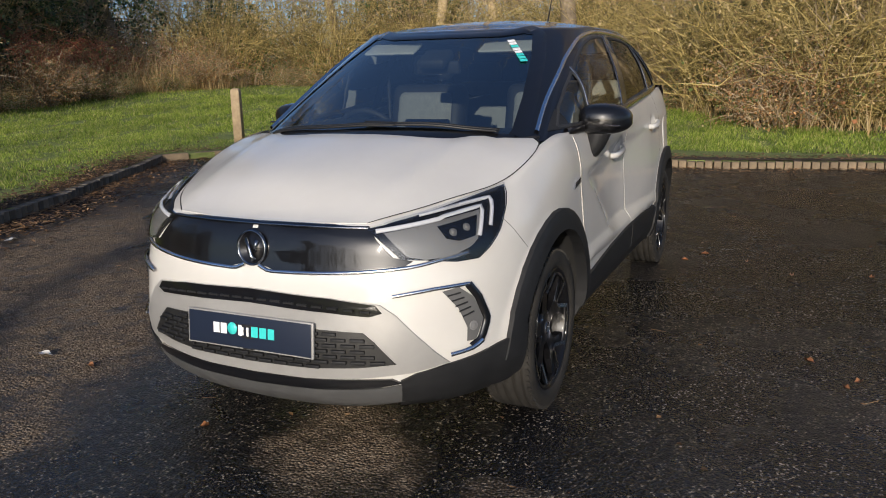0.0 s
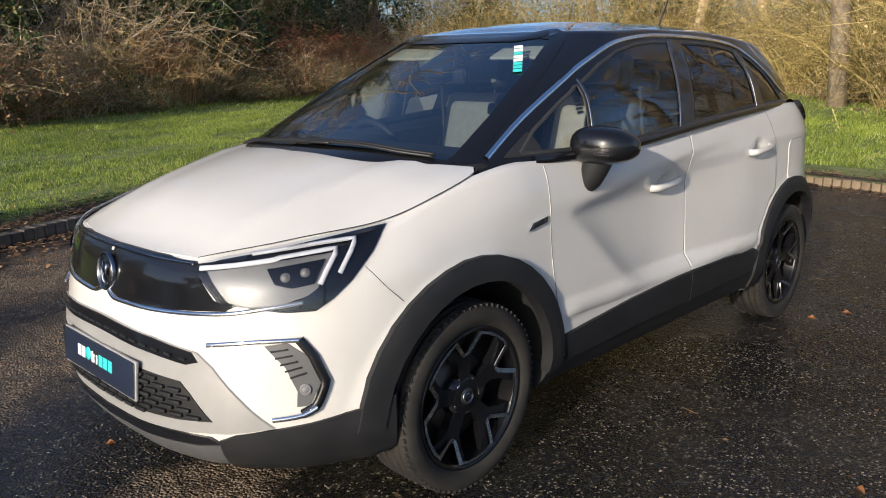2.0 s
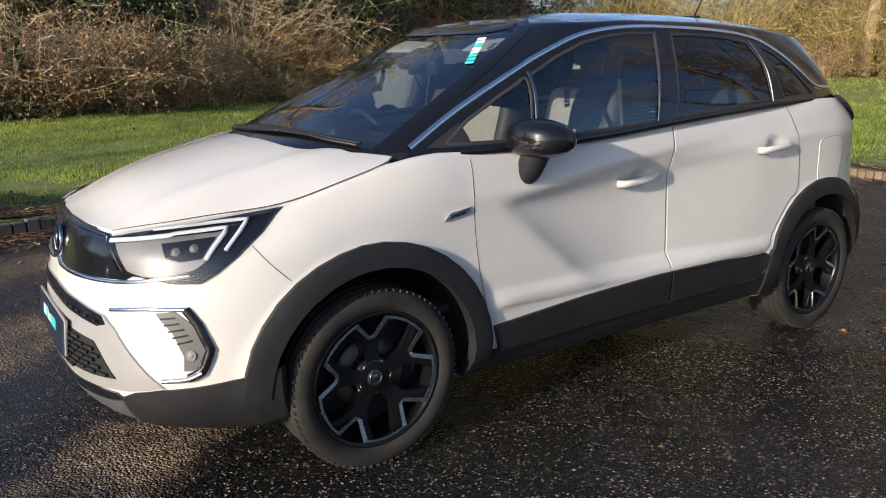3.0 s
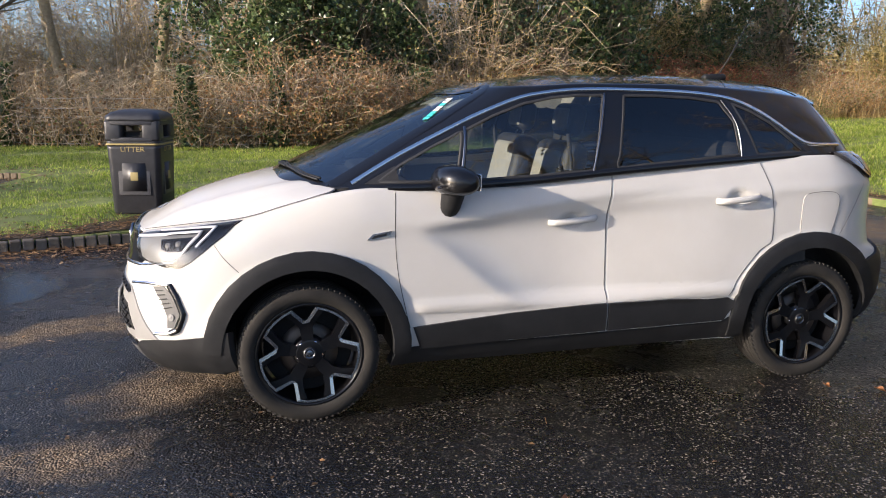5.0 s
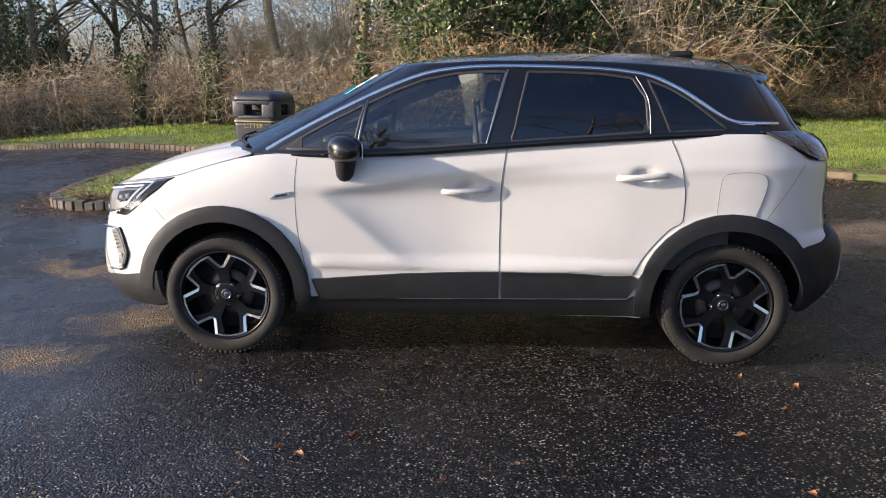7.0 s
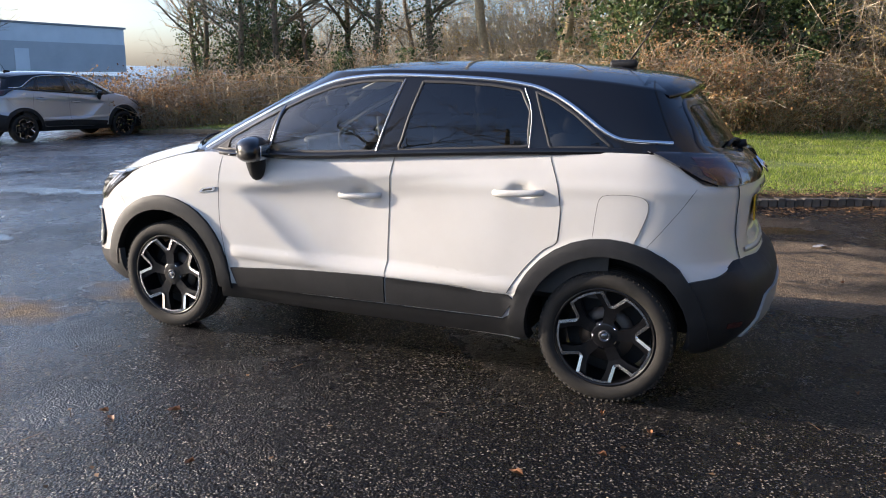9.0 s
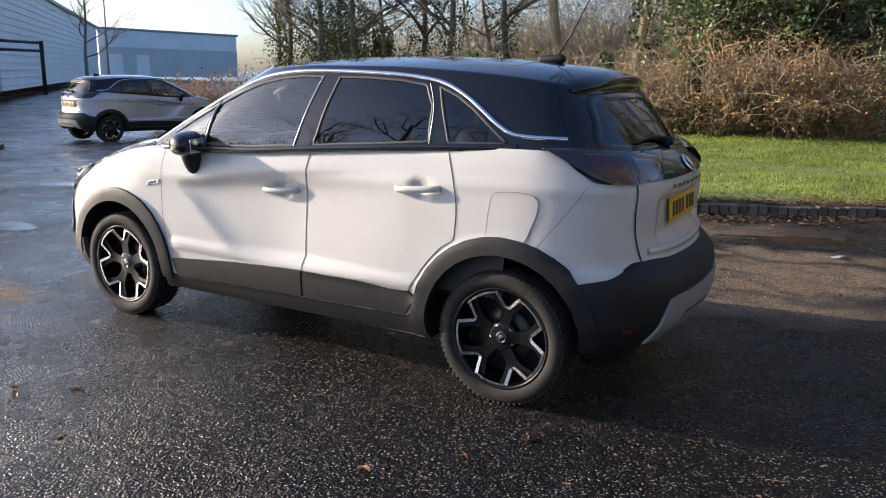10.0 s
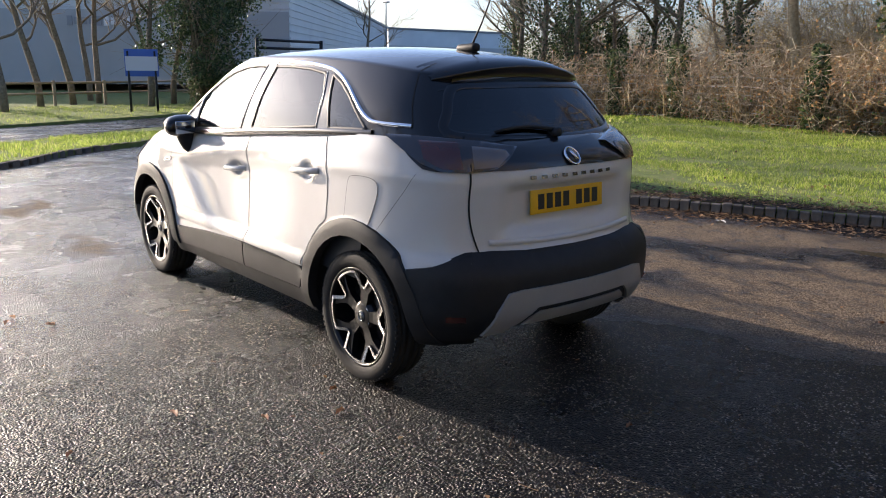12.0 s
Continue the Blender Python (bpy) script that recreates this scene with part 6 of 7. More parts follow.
# leaf litter along the kerbs, on the grass and on the asphalt
def litter():
    s = Soup(5)
    r = s.r
    for pts, n, spread in ((KERB_SOUTH, 6500, 0.36), (KERB_WEST, 4200, 0.36), (KERB_EAST[:10], 1500, 0.35)):
        line = rounded([(*p, 0) for p in pts], closed=False, n=8)
        sp = even_line(line, 400)
        k = r.integers(0, len(sp), n)
        c = np.array([sp[i][:] for i in k]) + np.concatenate([r.normal(0, spread, (n, 2)), np.zeros((n, 1))], 1)
        on = inside_np(SOUTH_OUT, c[:, 0], c[:, 1])
        c[:, 2] = np.where(on, rise_np(c[:, 0], c[:, 1]) + 0.025 + r.uniform(0, 0.03, n), base_np(c[:, 0], c[:, 1]) + 0.012)
        s.leaves(c, r.uniform(0.025, 0.065, n), flat=0.85)
        # short dead stalks
        m = n // 3
        k = r.integers(0, len(sp), m)
        p = np.array([sp[i][:] for i in k]) + np.concatenate([r.normal(0, spread * 0.7, (m, 2)), np.zeros((m, 1))], 1)
        p[:, 2] = np.where(inside_np(SOUTH_OUT, p[:, 0], p[:, 1]), rise_np(p[:, 0], p[:, 1]) + 0.035, base_np(p[:, 0], p[:, 1]) + 0.012)
        q = p + np.concatenate([r.normal(0, 0.07, (m, 2)), r.uniform(0, 0.03, (m, 1))], 1)
        s.sticks(p, q, 0.0025, 0.0015)
    n = 420
    c = np.stack([r.uniform(-8, 6, n), r.uniform(-4.5, 5.5, n), np.full(n, 0.009)], 1)
    s.leaves(c[~inside_np(SOUTH_OUT, c[:, 0], c[:, 1])], 0.028, flat=0.88)
    n = 260
    p = np.stack([r.uniform(-6, 5, n), r.uniform(-4, 5, n), np.full(n, 0.006)], 1)
    p = p[~inside_np(SOUTH_OUT, p[:, 0], p[:, 1])]
    q = p + np.concatenate([r.normal(0, 0.045, (len(p), 2)), np.full((len(p), 1), 0.002)], 1)
    s.sticks(p, q, 0.0016, 0.001)
    n = 900
    c = np.stack([r.uniform(-12, 6, n), r.uniform(-16, -5, n), np.zeros(n)], 1)
    c = c[inside_np(SOUTH_OUT, c[:, 0], c[:, 1])]
    c[:, 2] = rise_np(c[:, 0], c[:, 1]) + 0.03
    s.leaves(c, r.uniform(0.03, 0.06, len(c)), flat=0.6)
    return s.object("leaf_litter", [LITTER], "dead brown leaves and stalks on kerb, grass and asphalt", category="leaf litter", kind="stuff")


litter()
bark_chip = varied("orange_leaf", [(0.3, (0.20, 0.075, 0.03)), (0.7, (0.36, 0.16, 0.06))], 40, 0.6)
GREY_LEAF = varied("pale_scrap", [(0.3, (0.45, 0.43, 0.40)), (0.7, (0.65, 0.63, 0.60))], 40, 0.6)


def fallen_leaf(x, y, size, turn, material, label):
    bm = bmesh.new()
    n = 10
    rim = []
    for k in range(n):
        a = 2 * math.pi * k / n
        rr = size * (0.5 + 0.12 * math.cos(2 * a)) * (1 + 0.12 * math.sin(5 * a + turn))
        rim.append(bm.verts.new((rr * math.cos(a) * 1.3, rr * math.sin(a) * 0.8, 0.010 + 0.012 * abs(math.sin(a)) + 0.006 * math.cos(3 * a + turn))))
    c = bm.verts.new((0, 0, 0.006))
    for k in range(n):
        bm.faces.new((c, rim[k], rim[(k + 1) % n]))
    ob = part("fallen_leaf", bm, material, label=label, category="leaf", group="fallen leaves on the asphalt")
    ob.matrix_basis = pose(x, y, base(x, y), 0, 0, turn * 57)
    return ob


for i, (x, y) in enumerate(((-1.15, 1.66), (-1.35, 0.97), (-1.43, 1.37), (-1.58, 1.08), (0.73, 1.9), (1.82, 1.78), (0.45, 1.76), (-1.26, 2.12), (-2.56, -2.18), (0.64, 1.95), (0.06, 2.12), (2.03, -0.37), (1.72, -1.32), (-2.19, 2.17), (-2.47, 0.19))):
    fallen_leaf(x, y, 0.028 if i % 3 else 0.038, i * 1.7, bark_chip, "curled orange-brown fallen leaf lying on the asphalt")
for x, y, sz in ((1.69, -1.66, 0.06), (-0.18, -4.33, 0.08), (-2.46, -3.53, 0.10)):
    ob = fallen_leaf(x, y, sz, x, GREY_LEAF, "flat pale scrap of litter on the asphalt")
    ob.name = "litter_scrap"
    ob["category"] = "litter"


# hedges and brambles
def stems(s, r, pts, n, depth, height, spread, r0, material, side=1.0, lean=0.35, twigs=3, bend=0.22, start=0.0):
    """Canes along a line, with side twigs."""
    line = even_line(rounded([(*p, 0) for p in pts], closed=False, n=6), 500)
    k = r.integers(0, 499, n)
    a = np.array([line[i][:] for i in k])
    t = np.array([(line[i + 1] - line[i]).normalized()[:] for i in k])
    nrm = np.stack([-t[:, 1], t[:, 0], np.zeros(n)], 1) * side
    off = start + depth * r.random(n) ** 0.8
    p = a + nrm * off[:, None] + t * r.normal(0, 0.2, n)[:, None]
    p[:, 2] = rise_np(p[:, 0], p[:, 1]) - 0.05
    d = np.concatenate([r.normal(0, lean, (n, 2)), np.ones((n, 1))], 1)
    d /= np.linalg.norm(d, axis=1)[:, None]
    length = height * r.uniform(0.45, 1.1, n)
    rows, _ = s.canes(p, d, length, r0, bend, 3, material)
    ends = []
    for _ in range(twigs):
        j = r.integers(1, 4, n)
        q = np.where((j == 1)[:, None], rows[1], np.where((j == 2)[:, None], rows[2], rows[3]))
        dd = r.normal(0, 1, (n, 3)) * np.array([1, 1, 0.7]) + np.array([0, 0, 0.25])
        dd /= np.linalg.norm(dd, axis=1)[:, None]
        got, _ = s.canes(q, dd, spread * r.uniform(0.3, 1.0, n), r0 * 0.55, bend, 2, material)
        ends.append(got[-1])
        ends.append(got[1])
    return np.concatenate(rows[1:] + ends)


# along the fence: grey-brown clipped hedge thick with twigs
def south_hedge():
    s = Soup(11)
    r = s.r
    line = HEDGE[:7]
    pts = stems(s, r, line, 1500, 1.3, 1.55, 0.55, 0.012, 0, twigs=4, bend=0.3)
    stems(s, r, line, 420, 0.9, 1.6, 0.5, 0.010, 1, twigs=2)
    # fine pale twigs crossing all ways over the clipped face, sunlight in their colour
    n = 2600
    way = even_line(rounded([(*p, 0) for p in line], closed=False, n=6), 500)
    k = r.integers(0, 499, n)
    p = np.array([way[i][:] for i in k]) + np.stack([r.normal(0, 0.15, n), r.uniform(-0.30, 0.20, n), np.zeros(n)], 1)
    p[:, 2] = rise_np(p[:, 0], p[:, 1]) + 1.5 * r.random(n) ** 0.8
    d = r.normal(0, 1, (n, 3)) * np.array([1.0, 0.4, 0.8])
    d /= np.linalg.norm(d, axis=1)[:, None]
    s.canes(p, d, r.uniform(0.2, 0.6, n), 0.007, 0.25, 2, 4)
    k = r.integers(0, len(pts), 11000)
    s.leaves(pts[k] + r.normal(0, 0.10, (11000, 3)), r.uniform(0.04, 0.085, 11000), 2)
    low = r.integers(0, len(pts), 5000)
    c = pts[low] + r.normal(0, 0.25, (5000, 3))
    c[:, 2] = rise_np(c[:, 0], c[:, 1]) + r.random(5000) ** 2 * 0.6
    s.leaves(c, r.uniform(0.05, 0.09, 5000), 3)
    return s.object("fence_hedge", [TWIG, REED, DEAD_LEAF, BRAMBLE, SUNLIT_TWIG], "brown tangled leafless hedge grown through a wire fence", category="hedge", kind="stuff")


def brambles():
    s = Soup(12)
    r = s.r
    line = HEDGE[6:12]
    pts = stems(s, r, line, 800, 2.6, 1.2, 0.8, 0.011, 0, twigs=4, bend=0.3, lean=0.35)
    reds = stems(s, r, HEDGE[5:11], 800, 3.0, 2.0, 1.0, 0.013, 1, twigs=4, bend=0.25, start=1.8)
    k = r.integers(0, len(pts), 17000)
    s.leaves(pts[k] + r.normal(0, 0.15, (17000, 3)), r.uniform(0.05, 0.11, 17000), 2)
    k = r.integers(0, len(pts), 5000)
    s.leaves(pts[k] + r.normal(0, 0.15, (5000, 3)), r.uniform(0.03, 0.07, 5000), 3)
    return s.object("bramble_bank", [TWIG, RED_TWIG, BRAMBLE, DEAD_LEAF], "bank of brambles with red stems and dead leaves", category="bramble", kind="stuff")


def reeds():
    s = Soup(13)
    r = s.r
    for pts, n, start in ((HEDGE[5:8], 700, -0.5), (HEDGE[8:11], 1500, -0.7), (HEDGE[12:17], 900, -0.5), (HEDGE[1:5], 500, 0.9), (HEDGE[6:12], 2200, 0.6)):
        line = even_line(rounded([(*p, 0) for p in pts], closed=False, n=6), 300)
        k = r.integers(0, 299, n)
        a = np.array([line[i][:] for i in k])
        t = np.array([(line[i + 1] - line[i]).normalized()[:] for i in k])
        nrm = np.stack([-t[:, 1], t[:, 0], np.zeros(n)], 1)
        clump = np.clip(0.5 + 0.35 * np.sin(k * 0.13) + 0.35 * np.sin(k * 0.31 + 1.7), 0, 1)
        p = a + nrm * (start + r.uniform(0, 1.4, n))[:, None] + t * r.normal(0, 0.3, n)[:, None]
        p[:, 2] = rise_np(p[:, 0], p[:, 1])
        h = (0.22 + 0.80 * clump ** 2) * r.uniform(0.5, 1.15, n)
        q = p + np.stack([r.normal(0, 0.2, n) * h, r.normal(0, 0.2, n) * h, h], 1)
        s.blades(p, q, r.uniform(0.012, 0.03, n))
        s.blades(p + r.normal(0, 0.06, (n, 3)) * [1, 1, 0], q + r.normal(0, 0.25, (n, 3)), r.uniform(0.010, 0.02, n))
    return s.object("dry_reeds", [REED], "tan dead reeds and tall grass", category="tall grass", kind="stuff")


def west_thicket():
    s = Soup(14)
    r = s.r
    line = HEDGE[11:]
    pts = stems(s, r, line, 1200, 4.0, 3.2, 1.5, 0.018, 0, twigs=5, bend=0.30, lean=0.6)
    tw = stems(s, r, line, 600, 5.0, 5.0, 1.9, 0.020, 1, twigs=5, bend=0.22, start=1.0, lean=0.35)
    # taller stems, added past the view's top edge to darken reflections in wet asphalt
    stems(s, r, line, 700, 6.0, 8.0, 2.4, 0.02, 1, twigs=6, bend=0.2, start=2.0, lean=0.2)
    k = r.integers(0, len(pts), 9000)
    c = pts[k] + r.normal(0, 0.2, (9000, 3))
    c[:, 2] = rise_np(c[:, 0], c[:, 1]) + (c[:, 2] - rise_np(c[:, 0], c[:, 1])) * r.uniform(0.15, 0.6, 9000)
    s.leaves(c, r.uniform(0.06, 0.13, 9000), 2)
    k = r.integers(0, len(tw), 3000)
    s.leaves(tw[k], r.uniform(0.04, 0.08, 3000), 3)
    return s.object("willow_thicket", [LIME_TWIG, TWIG, BRAMBLE, DEAD_LEAF], "olive and tan arching leafless thicket", category="thicket", kind="stuff")


def far_woods():
    """Dense leafless wood behind the hedges, all the way round to the lane."""
    s = Soup(15)
    r = s.r
    line = [(5, -21), (-3, -22), (-9, -24), (-17, -26), (-27, -25), (-33, -20), (-33, -8), (-27, 1), (-20, 8)]
    east_line = [(34, -36), (22, -28), (13, -22), (5, -20)]
    a = stems(s, r, line, 1600, 13, 11.5, 2.8, 0.032, 0, twigs=5, bend=0.16, lean=0.14)
    b = stems(s, r, line, 1500, 8, 5.0, 2.2, 0.020, 1, twigs=6, bend=0.25, lean=0.3)
    c1 = stems(s, r, east_line, 1250, 6, 4.7, 1.3, 0.013, 0, twigs=6, bend=0.2, lean=0.2)
    stems(s, r, east_line, 40, 8, 5.5, 2.2, 0.03, 0, twigs=6, bend=0.16, lean=0.14)
    d1 = stems(s, r, east_line, 300, 6, 2.8, 1.3, 0.014, 1, twigs=5, bend=0.25, lean=0.3)
    k = r.integers(0, len(c1), 1200)
    s.leaves(c1[k] + r.normal(0, 0.4, (1200, 3)), r.uniform(0.05, 0.10, 1200), 3)
    k = r.integers(0, len(b), 12000)
    s.leaves(b[k] + r.normal(0, 0.5, (12000, 3)), r.uniform(0.10, 0.22, 12000), 2)
    k = r.integers(0, len(a), 8000)
    s.leaves(a[k] + r.normal(0, 0.5, (8000, 3)), r.uniform(0.06, 0.13, 8000), 3)
    c = np.stack([r.uniform(-40, 30, 9000), r.uniform(-36, -19, 9000), np.zeros(9000)], 1)
    c = c[inside_np(BEYOND, c[:, 0], c[:, 1])]
    c[:, 2] = rise_np(c[:, 0], c[:, 1]) + r.random(len(c)) ** 2 * 1.6
    s.leaves(c, r.uniform(0.12, 0.24, len(c)), 2)
    return s.object("far_woods", [TWIG, LIME_TWIG, BRAMBLE, DEAD_LEAF], "grey-brown leafless winter woodland with ivy and dead leaves", category="woodland", kind="stuff")


south_hedge(), brambles(), reeds(), west_thicket(), far_woods()
floor_of_wood = part("wood_floor", grid_mesh([[(x, y, float(rise(x, y)) + 0.012 + (0 if k else -0.02)) for x, y in row] for k, row in enumerate(
    ([(p[0], p[1]) for p in HEDGE], [(p[0] * 1.06 - 0.2, p[1] * 1.10 - 0.3) for p in HEDGE], [(p[0] * 2.2, p[1] * 2.4 - 3) for p in HEDGE]))]), DARK_SOIL, label="dark leaf mould under hedge and trees", kind="structure")


# single bushes in front of the wood
def bush(seed, label, radius, height, n, mats, cane=0, leaf=1, leaves=4000, size=(0.04, 0.075), second=None):
    """Arching canes from one root, set with leaves."""
    s, f = Soup(seed), Soup(seed + 300)
    r = s.r
    ang = r.uniform(0, 6.28, n)
    out = r.random(n) ** 0.6
    p = np.stack([np.cos(ang) * out * radius * 0.45, np.sin(ang) * out * radius * 0.45, np.full(n, -0.05)], 1)
    d = np.stack([np.cos(ang) * out * radius / height, np.sin(ang) * out * radius / height, np.ones(n)], 1)
    d += r.normal(0, 0.18, d.shape)
    d /= np.linalg.norm(d, axis=1)[:, None]
    length = height * r.uniform(0.6, 1.15, n)
    rows, end = s.canes(p, d, length, 0.014, 0.26, 4, cane)
    tips = [rows[2], rows[3], rows[4]]
    for _ in range(5):
        k = r.integers(1, 5, n)
        q = np.stack(rows, 1)[np.arange(n), k]
        dd = r.normal(0, 1, (n, 3)) * np.array([1, 1, 0.6]) + np.array([0, 0, -0.05])
        dd /= np.linalg.norm(dd, axis=1)[:, None]
        got, _ = s.canes(q, dd, height * 0.30 * r.uniform(0.4, 1.1, n), 0.008, 0.3, 2, cane)
        tips += [got[1], got[2]]
    tips = np.concatenate(tips)
    k = r.integers(0, len(tips), leaves)
    f.leaves(tips[k] + r.normal(0, 0.07, (leaves, 3)), r.uniform(*size, leaves), leaf)
    if second:
        k = r.integers(0, len(tips), second)
        f.leaves(tips[k] + r.normal(0, 0.09, (second, 3)), r.uniform(*size, second), len(mats) - 1)
    root = tagged(new("shrub"), label, "shrub", "shrubs before the wood")
    for name, soup in (("branchwork", s), ("foliage", f)):
        new(name, soup.mesh(name, mats)).parent = root
    return root


def ivy_mass(seed, label, radius, height, n):
    """A dead tree smothered in ivy: uneven lumps of leaves round a stem."""
    s = Soup(seed)
    r = s.r
    lumps = 26
    z = r.uniform(0.05, 1.0, lumps) * height
    a = r.uniform(0, 6.28, lumps)
    rad = radius * (0.35 + 0.6 * np.sin(np.pi * np.clip(z / height, 0.12, 0.9))) * r.uniform(0.5, 1.0, lumps)
    c = np.stack([np.cos(a) * rad, np.sin(a) * rad, z], 1)
    k = r.integers(0, lumps, n)
    u = r.normal(0, 1, (n, 3))
    u /= np.linalg.norm(u, axis=1)[:, None]
    w = r.uniform(0.45, 1.05, lumps)[k] * (0.55 + 0.45 * r.random(n) ** 0.35)
    s.leaves(c[k] + u * w[:, None] * np.array([1, 1, 1.15]) * radius * 0.5, r.uniform(0.07, 0.13, n))
    m = 130
    k = r.integers(0, lumps, m)
    f = Soup(seed + 300)
    f.sticks(np.stack([r.normal(0, 0.15, m), r.normal(0, 0.15, m), r.uniform(0, height * 0.8, m)], 1), c[k], 0.03, 0.01)
    f.sticks(c[k], c[k] + r.normal(0, 1, (m, 3)) * radius * 0.45, 0.012, 0.004)
    root = tagged(new("ivy_clump"), label, "ivy", "ivy masses before the wood")
    new("foliage", s.mesh("foliage", [IVY])).parent = root
    new("branchwork", f.mesh("branchwork", [TWIG])).parent = root
    return root


BUSHES = [bush(51, "tangled bramble bush with rust-brown dead leaves", 1.5, 1.9, 200, [TWIG, DEAD_LEAF, BRAMBLE], leaves=6500, second=2400),
          bush(52, "arching shrub with bright red winter stems", 1.7, 2.6, 240, [RED_TWIG, DEAD_LEAF, BRAMBLE], leaves=1500, second=700),
          bush(53, "olive-yellow leafless willow shrub", 2.2, 3.6, 260, [LIME_TWIG, REED], leaves=1800, size=(0.04, 0.08)),
          bush(54, "low green bramble mound with ochre leaves", 1.6, 1.3, 200, [TWIG, BRAMBLE, DEAD_LEAF], leaves=6500, second=1500),
          bush(55, "tawny thorn bush with pale dry leaves", 1.9, 2.9, 240, [TWIG, REED, DEAD_LEAF], leaves=3000, second=1500),
          bush(58, "tall thorn tree with sunlight put into its golden-brown colour", 2.3, 4.6, 230, [SUNLIT_TWIG, SUNLIT_LEAF, REED], leaves=5200, size=(0.035, 0.07), second=900),
          bush(59, "low thicket of pale upright dead stalks", 1.2, 1.9, 90, [REED, DEAD_LEAF], leaves=300, size=(0.04, 0.08)),
          ivy_mass(56, "tall dark green ivy covering a dead tree", 1.9, 4.8, 13000),
          ivy_mass(57, "round clump of glossy green ivy", 1.6, 3.4, 8500)]
GOLD, STALKS, IVY_TALL, IVY_ROUND = 5, 6, 7, 8
BUSH_AT = [(0, -0.9, -13.3, 0), (0, -2.7, -14.0, 70), (3, -4.4, -14.4, 20), (4, -5.8, -16.4, 40), (3, -6.6, -15.9, 200), (4, -8.6, -18.4, 0), (3, -9.6, -16.9, 100), (1, -10.8, -18.4, 0), (1, -12.6, -18.6, 80),
           (1, -9.4, -19.6, 200), (0, -12.0, -17.4, 150), (1, -14.6, -19.0, 120), (3, -15.4, -17.2, 60), (0, -17.0, -17.0, 10), (4, -16.8, -19.6, 0), (2, -19.6, -18.0, 10), (3, -20.2, -15.2, 0), (2, -22.6, -15.6, 100),
           (0, -23.4, -12.2, 100), (2, -25.0, -12.4, 200), (3, -24.2, -9.4, 90), (2, -23.8, -6.8, 40), (2, -21.4, -4.4, 0), (3, -20.4, -4.6, 10), (2, -18.6, -2.6, 120), (4, -17.2, -1.4, 50), (3, -16.0, -0.9, 70),
           (2, -15.0, 0.6, 10), (2, -13.0, 2.2, 80), (0, -12.2, 1.3, 20), (2, -12.6, 5.0, 160), (2, -13.0, 8.4, 20), (4, -13.6, 11.4, 0),
           (GOLD, -4.2, -16.3, 0), (IVY_TALL, -6.3, -17.6, 70), (IVY_ROUND, -8.7, -17.8, 140), (IVY_ROUND, -4.9, -18.2, 20), (1, -10.6, -17.6, 250), (3, -8.4, -15.9, 20), (0, -10.2, -16.4, 80), (3, -12.6, -16.9, 170), (GOLD, -4.6, -21.5, 200), (GOLD, -7.4, -22.4, 30), (2, -11.2, -21.4, 100), (2, -14.2, -22.2, 10), (2, -9.8, -21.2, 40),
           (STALKS, -5.4, -15.6, 0), (STALKS, -3.5, -15.0, 90), (STALKS, 1.6, -13.9, 30), (STALKS, -0.2, -14.2, 140), (STALKS, 2.8, -14.2, 220), (STALKS, -7.8, -16.2, 50), (STALKS, -4.6, -14.9, 200), (STALKS, -6.4, -15.4, 110), (1, -5.4, -16.3, 30), (0, -1.8, -13.2, 210), (0, 0.2, -12.9, 300), (GOLD, 4.9, -20.0, 60), (GOLD, 8.0, -21.0, 160),
           (IVY_TALL, 1.0, -16.6, 0), (IVY_TALL, -0.9, -16.4, 80), (IVY_ROUND, 0.4, -15.2, 0), (IVY_ROUND, -1.7, -16.0, 50), (IVY_TALL, -12.6, -24.0, 200),
           (IVY_ROUND, -13.8, -21.4, 10), (IVY_TALL, -18.0, -22.4, 40), (IVY_ROUND, -21.8, -19.4, 80), (IVY_TALL, -27.4, -14.0, 0), (IVY_ROUND, -17.6, 0.6, 30), (IVY_TALL, -29.0, -6.0, 20), (IVY_ROUND, 14.5, -19.6, 150),
           (3, 5.9, -13.8, 80), (3, 8.2, -14.2, 10), (3, 2.8, -13.7, 300), (4, -2.4, -15.4, 20), (3, 11.6, -14.0, 0), (IVY_TALL, 30.6, -12.1, 0)]
used = set()
for kind, x, y, turn in BUSH_AT:
    m = pose(x, y, rise(x, y) - 0.03, 0, 0, turn) @ Matrix.Scale((0.82 if kind in (0, 1, 3, 4) and x < -1 and y < -12 else 1.0) * (1.0 + 0.12 * math.sin(7 * x + y)), 4)
    if kind in used:
        copy_thing(BUSHES[kind], m)
    else:
        used.add(kind)
        BUSHES[kind].matrix_basis = m


